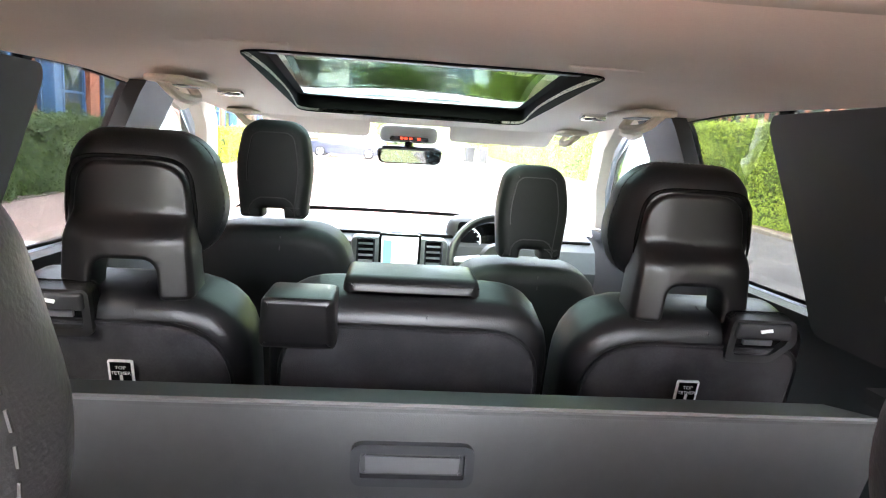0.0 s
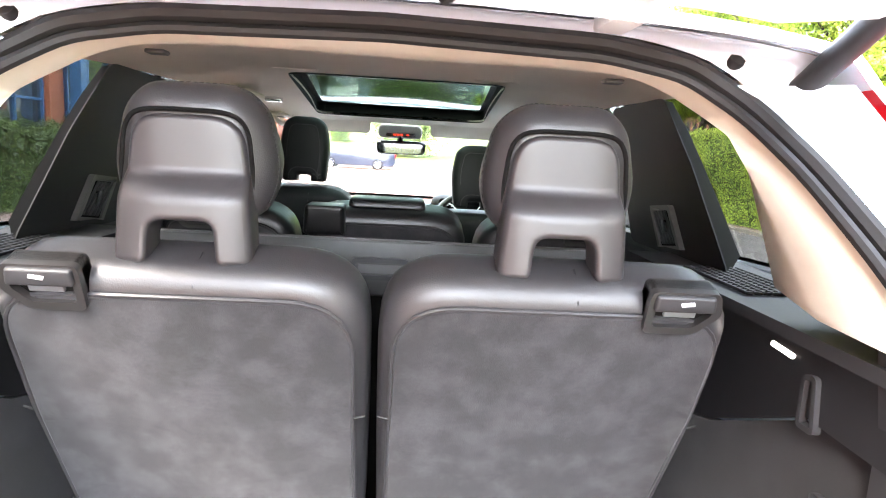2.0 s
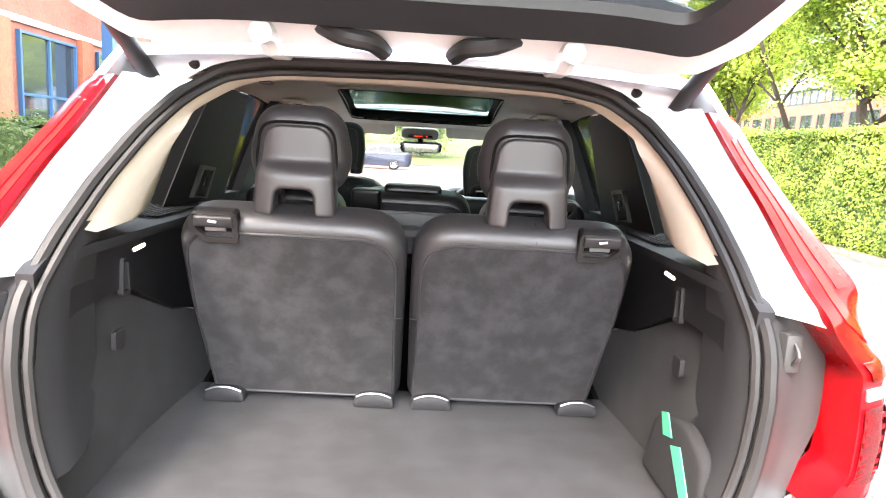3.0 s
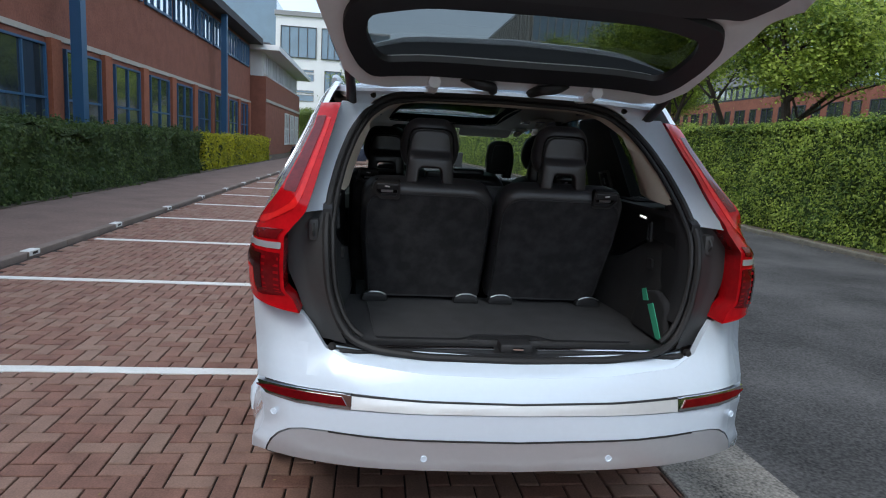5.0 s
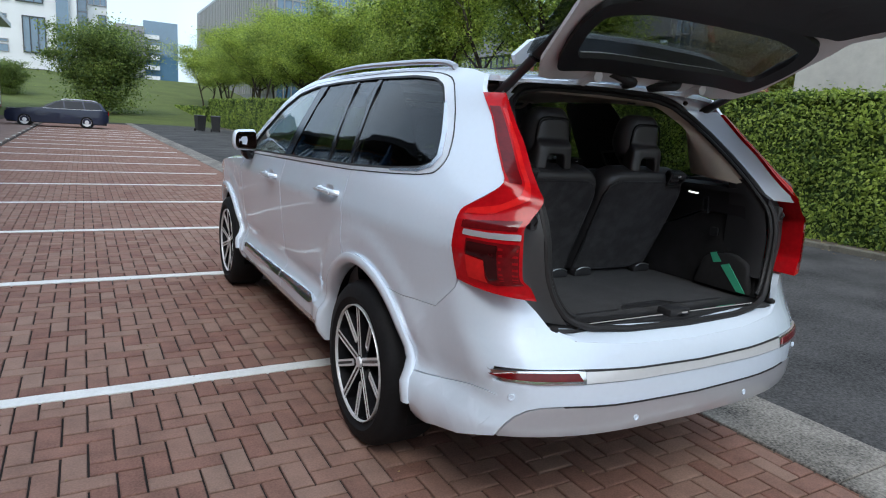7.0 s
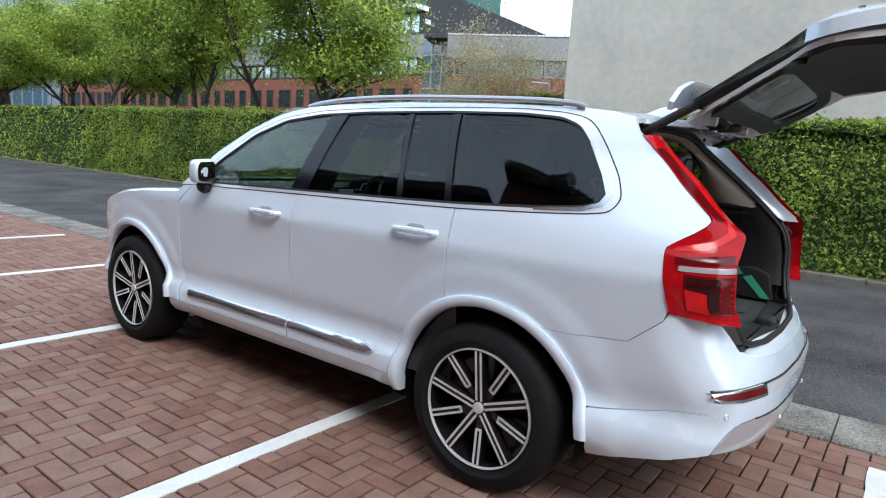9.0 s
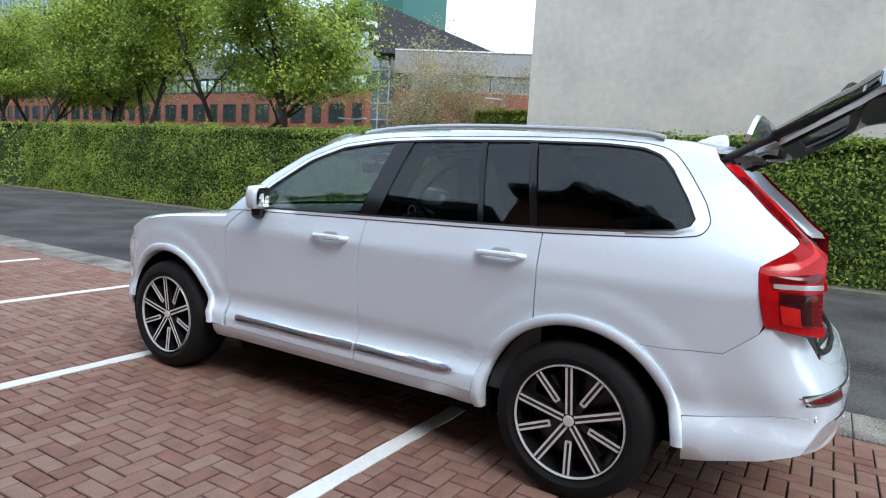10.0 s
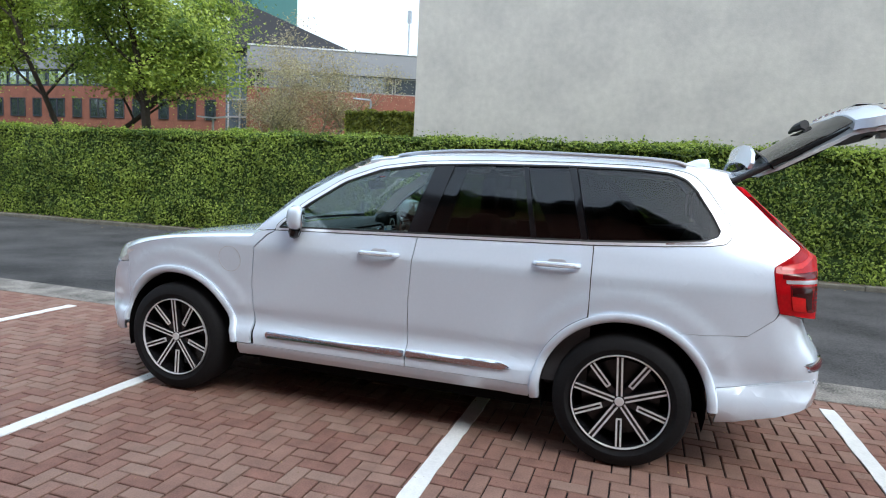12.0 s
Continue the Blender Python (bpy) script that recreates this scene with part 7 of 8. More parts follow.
# ---- seats ----
def seat_back(name, cx, half_lo, half_hi, y_lo, z_lo, y_hi, z_hi, thick, label, felt=True, latch=0, r_out=(0.06, 0.11), leather=None, inner_side=0, skew=0.0):
    """A backrest seen from behind: leather shell, felt back panel, piping. inner_side: the sign of the side that faces the middle."""
    leather = leather or LEATHER
    up = Vector((0, y_hi - y_lo, z_hi - z_lo))
    L = up.length
    up.normalize()
    fw = Vector((0, up.z, -up.y))

    def at(a, b, d):
        return Vector((cx + a, y_lo, z_lo)) + up * b + fw * d
    rl, rr = (r_out[1], r_out[0]) if inner_side < 0 else (r_out[0], r_out[1])
    if inner_side == 0:
        rl = rr = r_out[0]
    ll, lr = (half_lo, half_lo) if not skew else ((half_hi - 0.004, half_lo) if inner_side < 0 else (half_lo, half_hi - 0.004))
    out = round_poly([(-ll, 0), (lr, 0), (half_hi, L * 0.55), (half_hi, L), (-half_hi, L), (-half_hi, L * 0.55)], [0.02, 0.02, 0.05, rr, rl, 0.05], 7)
    seat = part(name, slab(out, at, thick, 0.04, 5), leather, car, label, sharp=70)
    if felt:
        fo = round_poly([(-ll + 0.014, 0.012), (lr - 0.014, 0.012), (half_hi - 0.022, L * 0.55), (half_hi - 0.022, L - 0.034), (-half_hi + 0.022, L - 0.034), (-half_hi + 0.022, L * 0.55)], [0.02, 0.02, 0.04, rr * 0.9, rl * 0.9, 0.04], 7)
        part("back_panel", slab(fo, lambda a, b, d: at(a, b, d - 0.006 - 0.004 * math.sin(a * 17) * math.sin(b * 13)), 0.02, 0.006, 2, 0.05), SEAT_FELT, seat, "grey felt seat back panel", sharp=60)
        bm = bmesh.new()
        pts = [at(a, b, -0.003) for a, b in fo]
        tube(bm, pts + [pts[0]], 0.0035, 6, cap=False)
        part("piping", bm, leather, seat)
        seam = bmesh.new()
        for sg in (-1, 1):
            tube(seam, [at(sg * (half_hi - 0.004), L * 0.52, 0.0), at(sg * (half_hi - 0.022), L * 0.52, -0.006)], 0.0018, 5)
        part("seam", seam, STITCH, seat, "pale stitched seam")["kind"] = "stuff"
    seam = bmesh.new()
    tube(seam, [at(0.02, L - 0.05, -0.001), at(0.021, L - 0.02, 0.006), at(0.022, L - 0.004, 0.03), at(0.022, L + 0.001, 0.06)], 0.0016, 5)
    part("top_seam", seam, BLACK_PLASTIC, seat)
    if latch:
        lx = latch * (half_hi - 0.095)

        def flip(pts):
            return [(lx + latch * a, L + b) for a, b in pts]
        rim = round_poly(flip([(-0.052, -0.060), (0.022, -0.060), (0.056, -0.026), (0.046, 0.012), (-0.052, 0.012)]), 0.011)
        mouth = round_poly(flip([(-0.041, -0.048), (0.018, -0.048), (0.040, -0.026), (0.040, -0.014), (-0.041, -0.014)]), 0.008)
        lt = part("release_latch", sheet([rim, mouth], lambda a, b, d: at(a, b + 0.006, d - 0.014), 0.035, 0), LATCH, seat, "dark grey seat release latch", sharp=50)
        part("latch_paddle", slab(round_poly(flip([(-0.046, -0.018), (0.042, -0.018), (0.038, 0.008), (-0.046, 0.008)]), 0.005), lambda a, b, d: at(a, b + 0.006, d - 0.021), 0.012, 0.004, 3), BLACK_PLASTIC, lt, "black release paddle")
        part("latch_back", sheet(rim, lambda a, b, d: at(a, b + 0.006, d - 0.002), 0.02, 0), LINER_BLACK, lt)
        part("latch_bar", sheet(flip([(-0.025, -0.033), (0.020, -0.033), (0.020, -0.024), (-0.025, -0.024)]), lambda a, b, d: at(a, b + 0.006, d - 0.009), 0.006, 0), SATIN, lt)
        part("latch_mark", sheet(flip([(-0.010, -0.006), (0.008, -0.003), (0.006, 0.002), (-0.012, -0.001)]), lambda a, b, d: at(a, b + 0.006, d - 0.0225), 0.002, 0), WHITE_LABEL, lt)
    return seat, at, L


def headrest(seat, cx, y, z, w, h, depth, shell=True, side=0, leather=None, plastic=None):
    """A headrest seen from behind: a wide leather cushion in front of a moulded shell on two legs."""
    leather = leather or LEATHER
    cw = w * 0.62
    z0 = z + h * (0.23 if shell else 0.0)
    out = round_poly([(-cw * 0.80, z0 - z), (cw * 0.80, z0 - z), (cw * 1.04, h * 0.52), (cw * 0.86, h * 0.90), (cw * 0.55, h * 1.03), (-cw * 0.55, h * 1.03), (-cw * 0.86, h * 0.90), (-cw * 1.04, h * 0.52)], w * 0.2, 6)
    cush = part("headrest", slab(out, lambda a, b, d: Vector((cx + a, y + 0.022 + d + 0.05 * (a / cw) ** 2 * 0.4, z + b)), depth, depth * 0.42, 6), leather, seat, "black leather headrest cushion", sharp=80)
    bm = bmesh.new()
    pts = [Vector((cx + a, y + 0.022 + depth * 0.34 + 0.02 * (a / cw) ** 2, z + b)) for a, b in inset(out, 0.0005)]
    for k in range(0, len(pts)):
        p, q = pts[k - 1], pts[k]
        ln = (q - p).length
        m_ = max(1, int(ln / 0.009))
        for j in range(m_):
            u0, u1 = (j + 0.15) / m_, (j + 0.75) / m_
            tube(bm, [p.lerp(q, u0), p.lerp(q, u1)], 0.0007, 4)
    part("headrest_stitching", bm, STITCH, seat, "pale headrest stitching")["kind"] = "stuff"
    if shell:
        hw = w / 2
        prof = spline([(0.0, 0.0), (0.36 * h, 0.002), (0.44 * h, 0.012), (0.52 * h, 0.030), (0.95 * h, 0.030)])
        sh = round_poly([(-hw, 0), (-hw * 0.50, 0), (-hw * 0.45, h * 0.25), (hw * 0.45, h * 0.25), (hw * 0.50, 0), (hw, 0), (hw * 0.93, h * 0.40), (hw * 0.80, h * 0.84), (-hw * 0.80, h * 0.84), (-hw * 0.93, h * 0.40)],
                        [0.012, 0.012, 0.02, 0.02, 0.012, 0.012, 0.03, 0.045, 0.045, 0.03], 5)

        def place(a, b, d):
            return Vector((cx + a, y - 0.012 + prof(b) + d + 0.016 * (a / hw) ** 4, z + b))
        part("headrest_shell", slab(sh, place, 0.06, 0.008, 3, 0.009), plastic or SHELL, seat, "moulded grey headrest shell on two legs", sharp=60)
        # black tube in place of the shadow between shell and cushion
        bm = bmesh.new()
        g = curve_pts([Vector((cx + a, y + 0.016 + 0.012 * (a / hw) ** 4, z + b)) for a, b in ((-hw * 0.965, h * 0.43), (-hw * 0.93, h * 0.60), (-hw * 0.86, h * 0.77), (-hw * 0.62, h * 0.85), (0, h * 0.862), (hw * 0.62, h * 0.85), (hw * 0.86, h * 0.77), (hw * 0.93, h * 0.60), (hw * 0.965, h * 0.43))], 4)
        tube(bm, g, [0.0034 * min(1.0, 0.15 + 0.3 * min(k, len(g) - 1 - k)) for k in range(len(g))], 8)
        part("headrest_groove", bm, LINER_BLACK, seat, "black tube drawn as the shade round the headrest shell")
    return cush


# third row
for sg in (-1, 1):
    seat, at, L = seat_back("third_row_seat", sg * 0.268, 0.232, 0.262, 0.855, 0.80, 0.655, 1.285, 0.12, "folding third row seat with grey felt back", latch=sg, inner_side=-sg, r_out=(0.09, 0.15), skew=1, leather=LEATHER_LIT)
    headrest(seat, sg * 0.268, 0.69, 1.295, 0.19, 0.245, 0.10, leather=LEATHER_LIT, plastic=SHELL_LIT)
    cu = slab(round_poly([(-0.23, 0.98), (0.23, 0.98), (0.23, 1.12), (-0.23, 1.12)], 0.03), lambda a, b, d, sg=sg: Vector((sg * 0.262 + a, b, 1.0 - d)), 0.12, 0.03, 3)
    part("seat_cushion", cu, LEATHER, seat)
    for hx in (sg * 0.462, sg * 0.075):
        bm = slab(round_poly([(-0.055, 0), (0.055, 0), (0.05, 0.03), (0.02, 0.042), (-0.02, 0.042), (-0.05, 0.03)], 0.012), lambda a, b, d, hx=hx: Vector((hx + a, 0.815 + d, 0.786 + b)), 0.05, 0.008, 2)
        part("seat_bracket", bm, BLACK_PLASTIC, seat, "black seat hinge cover")
        bm = bmesh.new()
        tube(bm, curve_pts([(hx - 0.045, 0.815, 0.818), (hx - 0.018, 0.811, 0.829), (hx + 0.018, 0.811, 0.829), (hx + 0.045, 0.815, 0.818)], 3), 0.0022, 5)
        part("bracket_edge", bm, SATIN, seat)

# load floor flap behind the second row
flapb = slab(round_poly([(-0.50, 1.135), (0.50, 1.135), (0.52, 1.262), (-0.52, 1.262)], 0.012), lambda a, b, d: Vector((a, 1.195 + d + (1.26 - b) * 0.10, b)), 0.02, 0.005, 2)
flap_ob = part("cargo_flap", flapb, FLAP_GREY, car, "dark grey plastic load flap with grip")
bm = sheet([(-0.52, 1.196), (0.52, 1.196), (0.52, 1.31), (-0.52, 1.31)], lambda a, b, d: Vector((a, b, 1.266 - 0.26 * (b - 1.196) - d)), 0.012, 0)
part("flap_top", bm, FLAP_GREY, flap_ob)
# paler tube draws the highlight along the flap's top edge
bm = bmesh.new()
tube(bm, [(-0.52, 1.197, 1.266), (0.52, 1.197, 1.266)], 0.0035, 6)
part("flap_edge", bm, VENT_GREY, flap_ob)
grip = round_poly([(-0.075, 1.176), (0.055, 1.176), (0.055, 1.226), (-0.075, 1.226)], 0.014)
gm = lambda a, b, d: Vector((a, 1.186 + d + (1.26 - b) * 0.10, b))
part("flap_grip", sheet([grip, inset(grip, 0.010)], gm, 0.012, 0), TRIM_GREY, flap_ob, "recessed grip")
part("grip_plate", sheet(inset(grip, 0.016), lambda a, b, d: gm(a, b, d + 0.004), 0.003, 0), VENT_GREY, flap_ob, "paler grip plate")
# black board stands in for the shaded hollow below the flap
bm = bmesh.new()
box(bm, -0.50, 0.50, 1.25, 1.27, 0.42, 1.13)
part("flap_void", bm, LINER_BLACK, car, smooth=False)

# second row
for cx, hl, hh, nm, lt, ins in ((-0.425, 0.172, 0.178, "outer_rear_seat", -1, 1), (0.425, 0.185, 0.192, "outer_rear_seat", 1, -1)):
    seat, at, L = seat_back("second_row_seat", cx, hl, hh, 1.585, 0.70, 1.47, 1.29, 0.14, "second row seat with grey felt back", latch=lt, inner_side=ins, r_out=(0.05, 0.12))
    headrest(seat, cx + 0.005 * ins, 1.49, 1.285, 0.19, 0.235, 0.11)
    lab = round_poly([(-0.018, L - 0.135), (0.018, L - 0.135), (0.018, L - 0.092), (-0.018, L - 0.092)], 0.004)
    tag = part("tether_label", sheet(lab, lambda a, b, d, at=at: at(a, b, d - 0.012), 0.002, 0), WHITE_LABEL, seat, "small white child seat tether label")
    part("label_field", sheet(inset(lab, 0.0035), lambda a, b, d, at=at: at(a, b, d - 0.0128), 0.001, 0), GLOSS_BLACK, seat)
    for z_, txt in ((0.1035, "TOP"), (0.1125, "TETHER")):
        cu = bpy.data.curves.new("label_text", "FONT")
        cu.body, cu.size, cu.align_x = txt, 0.008, "CENTER"
        o = new("label_text", cu)
        o.matrix_basis = Matrix.Translation(at(0, L - z_ - 0.003, -0.0135)) @ pose(0, 0, 0, 90 + math.degrees(math.atan2(0.115, 0.59)), 0, 0)
        o.data.materials.append(WHITE_LABEL)
        under(o, seat)
    for x0, x1, b0, b1 in ((-0.002, 0.002, 0.128, 0.116), (-0.008, 0.008, 0.130, 0.127)):
        part("anchor_mark", sheet([(x0, L - b0), (x1, L - b0), (x1, L - b1), (x0, L - b1)], lambda a, b, d, at=at: at(a, b, d - 0.0135), 0.001, 0), WHITE_LABEL, seat)
seat, at, L = seat_back("middle_seat", -0.008, 0.205, 0.215, 1.575, 0.70, 1.465, 1.30, 0.14, "narrow middle seat with grey felt back and grey leather top", inner_side=0, r_out=(0.10, 0.10))
bm = slab(round_poly([(-0.225, 1.235), (-0.115, 1.235), (-0.118, 1.315), (-0.218, 1.315)], 0.012), lambda a, b, d: Vector((a, 1.44 + d - (b - 1.235) * 0.2, b)), 0.10, 0.012, 3)
part("belt_guide", bm, SHELL, seat, "dark plastic belt guide block")
bm = slab(round_poly([(-0.115, 1.292), (0.095, 1.292), (0.093, 1.332), (-0.112, 1.332)], 0.014), lambda a, b, d: Vector((a, 1.50 + d, b)), 0.13, 0.018, 4)
part("headrest", bm, LEATHER, seat, "low grey leather middle headrest")
bm = bmesh.new()
for zz in (1.30, 1.322):
    for k in range(24):
        xa = -0.105 + k * 0.0083
        tube(bm, [(xa, 1.499, zz), (xa + 0.005, 1.499, zz)], 0.0014, 4)
part("headrest_stitching", bm, STITCH, seat, "pale stitching")["kind"] = "stuff"

# front seats
for cx, zz in ((-0.32, 0.0), (0.285, -0.065)):
    seat, at, L = seat_back("front_seat", cx, 0.20, 0.185, 2.06, 0.62, 2.02, 1.315 + zz, 0.16, "charcoal leather front seat", felt=False, leather=LEATHER_FRONT, r_out=(0.12, 0.12))
    hw = 0.082
    out = round_poly([(-hw * 0.9, 0), (-hw * 0.30, 0), (-hw * 0.28, 0.022), (hw * 0.28, 0.022), (hw * 0.30, 0), (hw * 0.9, 0), (hw * 1.05, 0.12), (hw * 0.86, 0.20), (hw * 0.5, 0.222), (-hw * 0.5, 0.222), (-hw * 0.86, 0.20), (-hw * 1.05, 0.12)], [0.01, 0.004, 0.006, 0.006, 0.004, 0.01, 0.04, 0.04, 0.03, 0.03, 0.04, 0.04], 4)
    part("headrest", slab(out, lambda a, b, d, cx=cx, zz=zz: Vector((cx + a, 2.03 + d, 1.335 + zz + b)), 0.09, 0.022, 4), LEATHER_FRONT, seat, "tall charcoal leather front headrest", sharp=70)
    bm = bmesh.new()
    pts = [Vector((cx + a, 2.0305, 1.335 + zz + b)) for a, b in inset(out, 0.027)[8:]]
    tube(bm, pts, 0.0016, 5)
    part("headrest_seam", bm, BLACK_PLASTIC, seat)

# dashboard
dash = bmesh.new()
prof = [(2.98, 0.95), (2.96, 1.05), (2.99, 1.13), (3.05, 1.165), (3.25, 1.185), (3.50, 1.165), (3.52, 0.95)]
ra = [dash.verts.new((-0.76, y, z)) for y, z in prof]
rb = [dash.verts.new((0.76, y, z)) for y, z in prof]
for k in range(len(prof)):
    dash.faces.new((ra[k - 1], ra[k], rb[k], rb[k - 1]))
dash.faces.new(ra)
dash.faces.new(list(reversed(rb)))
bmesh.ops.recalc_face_normals(dash, faces=dash.faces[:])
DASH = mat("grey_dashboard", (0.055, 0.056, 0.06), rough=0.55, var=0.1, scale=6, bump=0.3, bump_scale=700)
db = part("dashboard", dash, DASH, car, "grey dashboard with upright touch screen", sharp=25)
dz = lambda a, b, d: Vector((a, 2.935 + d, b))
part("centre_panel", slab(round_poly([(-0.19, 0.93), (0.165, 0.93), (0.17, 1.16), (-0.20, 1.16)], 0.03), lambda a, b, d: Vector((a, 2.945 + d, b)), 0.05, 0.01, 2), mat("centre_metal", (0.16, 0.165, 0.17), rough=0.4, metal=0.3, var=0.06), db, "satin grey centre panel")
bm = bmesh.new()
tube(bm, [(-0.75, 3.035, 1.160), (0.75, 3.035, 1.160)], 0.006, 8)
part("dash_roll", bm, LINER_BLACK, db, "dark stitched roll along the dashboard edge")
part("screen_shade", sheet([(-0.74, 3.582), (0.74, 3.582), (0.76, 3.60), (-0.76, 3.60)], on_screen(-0.008), 0.003, 0.12), LINER_BLACK, car, "black printed band at the windscreen foot")
scr_o = round_poly([(-0.092, 0.985), (0.062, 0.985), (0.066, 1.175), (-0.094, 1.175)], 0.012)
part("screen_frame", sheet(scr_o, dz, 0.02, 0), GLOSS_BLACK, db, "black screen surround")
part("screen", sheet(inset(scr_o, 0.010), lambda a, b, d: dz(a, b, d - 0.003), 0.002, 0), SCREEN, db, "lit portrait touch screen")
part("screen_tile", sheet([(-0.078, 1.06), (-0.045, 1.06), (-0.045, 1.15), (-0.078, 1.15)], lambda a, b, d: dz(a, b, d - 0.006), 0.002, 0), SCREEN_BLUE, db)
part("screen_tile", sheet([(-0.078, 1.002), (0.05, 1.002), (0.05, 1.03), (-0.078, 1.03)], lambda a, b, d: dz(a, b, d - 0.006), 0.002, 0), SCREEN_BLUE, db)
for x0, x1 in ((-0.178, -0.108), (0.08, 0.148)):
    vo = round_poly([(x0, 1.045), (x1, 1.045), (x1, 1.155), (x0, 1.155)], 0.01)
    part("dash_vent", sheet([vo, inset(vo, 0.007)], dz, 0.015, 0), CHROME, db, "chrome edged air vent")
    part("dash_vent_back", sheet(inset(vo, 0.006), lambda a, b, d: dz(a, b, d + 0.008), 0.004, 0), GLOSS_BLACK, db)
    for k in range(4):
        zz = 1.062 + k * 0.022
        part("dash_vent_slat", sheet([(x0 + 0.008, zz), (x1 - 0.008, zz), (x1 - 0.008, zz + 0.007), (x0 + 0.008, zz + 0.007)], lambda a, b, d: dz(a, b, d + 0.002), 0.01, 0), SATIN, db)
bm = bmesh.new()
box(bm, 0.17, 0.53, 3.02, 3.14, 1.10, 1.245, 0.055, 5)
part("instrument_hood", bm, BLACK_PLASTIC, db, "dark instrument cowl")
part("instrument_panel", sheet(round_poly([(0.205, 1.09), (0.50, 1.09), (0.49, 1.225), (0.21, 1.225)], 0.02), lambda a, b, d: Vector((a, 3.012 + d, b)), 0.01, 0), GLOSS_BLACK, db)
for cx_ in (0.255, 0.45):
    ci = arc(cx_, 1.155, 0.048, 0, 360, 28)[:-1]
    part("dial", sheet([ci, inset(ci, 0.004)], lambda a, b, d: Vector((a, 3.007 + d, b)), 0.003, 0), SCREEN, db, "lit round dial")
    for k in range(9):
        a_ = radians(-40 + 32.5 * k)
        p0, p1 = (cx_ + 0.034 * math.cos(a_), 1.155 + 0.034 * math.sin(a_)), (cx_ + 0.042 * math.cos(a_), 1.155 + 0.042 * math.sin(a_))
        bm = bmesh.new()
        tube(bm, [(p0[0], 3.006, p0[1]), (p1[0], 3.006, p1[1])], 0.0016, 4)
        part("dial_tick", bm, SCREEN, db)
WM = Matrix.Translation((0.355, 2.90, 1.09)) @ pose(0, 0, 0, 68, 0, 0)
bm = bmesh.new()
ringp = [WM @ Vector((0.175 * math.cos(t), 0.175 * math.sin(t), 0)) for t in (2 * math.pi * k / 40 for k in range(41))]
tube(bm, ringp, 0.016, 10, cap=False)
sw = part("steering_wheel", bm, LEATHER, car, "black leather steering wheel")
for ang in (0, 180, 270):
    e = Vector((math.cos(radians(ang)), math.sin(radians(ang)), 0))
    bm = bmesh.new()
    tube(bm, [WM @ (e * 0.04), WM @ (e * 0.165)], [0.03, 0.016], 8)
    part("wheel_spoke", bm, SATIN, sw)
bm = bmesh.new()
lathe(bm, [(0.07, -0.03), (0.075, 0.01), (0.06, 0.03), (0.0001, 0.035)], 24, WM)
part("wheel_boss", bm, LEATHER, sw)

# mirror and overhead console
bm = slab(round_poly([(-0.115, 1.432), (0.125, 1.436), (0.13, 1.49), (0.115, 1.503), (-0.105, 1.50), (-0.12, 1.485)], 0.025), lambda a, b, d: Vector((a, 3.02 + d, b)), 0.045, 0.014, 4)
rm = part("rear_view_mirror", bm, GLOSS_BLACK, car, "black rear view mirror")
# dark pane colour replaces the dim cabin this mirror would reflect
part("mirror_face", sheet(round_poly([(-0.105, 1.438), (0.115, 1.442), (0.12, 1.488), (-0.11, 1.485)], 0.02), lambda a, b, d: Vector((a, 3.0165 + d - (b - 1.46) * 0.0, b)), 0.003, 0), PANE, rm)
bm = slab(round_poly([(-0.115, 1.515), (0.11, 1.515), (0.105, 1.58), (-0.11, 1.58)], 0.03), lambda a, b, d: Vector((a, 2.96 + d + (1.58 - b) * 0.9, b)), 0.06, 0.014, 4)
oc = part("overhead_console", bm, mat("console_grey", (0.32, 0.32, 0.31), rough=0.4, var=0.05), car, "pale grey overhead console")
part("console_display", sheet(round_poly([(-0.075, 1.522), (0.075, 1.522), (0.07, 1.538), (-0.07, 1.538)], 0.005), lambda a, b, d: Vector((a, 2.955 + d + (1.58 - b) * 0.9, b)), 0.003, 0), GLOSS_BLACK, oc)
for k, xx in enumerate((-0.035, -0.018, 0.0, 0.03)):
    part("warning_light", sheet([(xx, 1.527), (xx + 0.011, 1.527), (xx + 0.011, 1.534), (xx, 1.534)], lambda a, b, d: Vector((a, 2.951 + d + (1.58 - b) * 0.9, b)), 0.002, 0), RED_LED, oc)
bm = bmesh.new()
tube(bm, [(0.0, 3.04, 1.49), (0.0, 3.03, 1.53)], 0.016, 8)
part("mirror_stem", bm, GLOSS_BLACK, rm)

# kit bag with green bands in the boot corner
kit = root("safety_kit_bag", (0.50, 0.42, 0.786), "black safety kit bag with green bands in the boot corner", "bag")
bm = slab(round_poly([(0.30, 0.788), (0.60, 0.788), (0.56, 0.93), (0.42, 0.965), (0.33, 0.93)], 0.03), lambda a, b, d: Vector((0.55 + d + 0.05 * (b - 0.79), a - 0.02, b)), 0.03, 0.012, 3)
part("bag_body", bm, TAILORED, kit)
for pts_ in ([(0.315, 0.80), (0.36, 0.80), (0.46, 0.90), (0.42, 0.915)], [(0.46, 0.915), (0.50, 0.905), (0.525, 0.945), (0.495, 0.955)]):
    part("green_band", sheet(pts_, lambda a, b, d: Vector((0.547 + d + 0.05 * (b - 0.79), a - 0.02, b)), 0.003, 0), GREEN_BAND, kit, "bright green band")


# the cabin sits a little behind and above the lines it is drawn on; what trims the opening stays
for ob in list(car.children) + [kit]:
    if ob not in BODY_PARTS and not ob.name.startswith(("corner_trim", "pillar_trim")):
        ob.matrix_basis = Matrix.Translation((0, -0.05, 0.01)) @ ob.matrix_basis


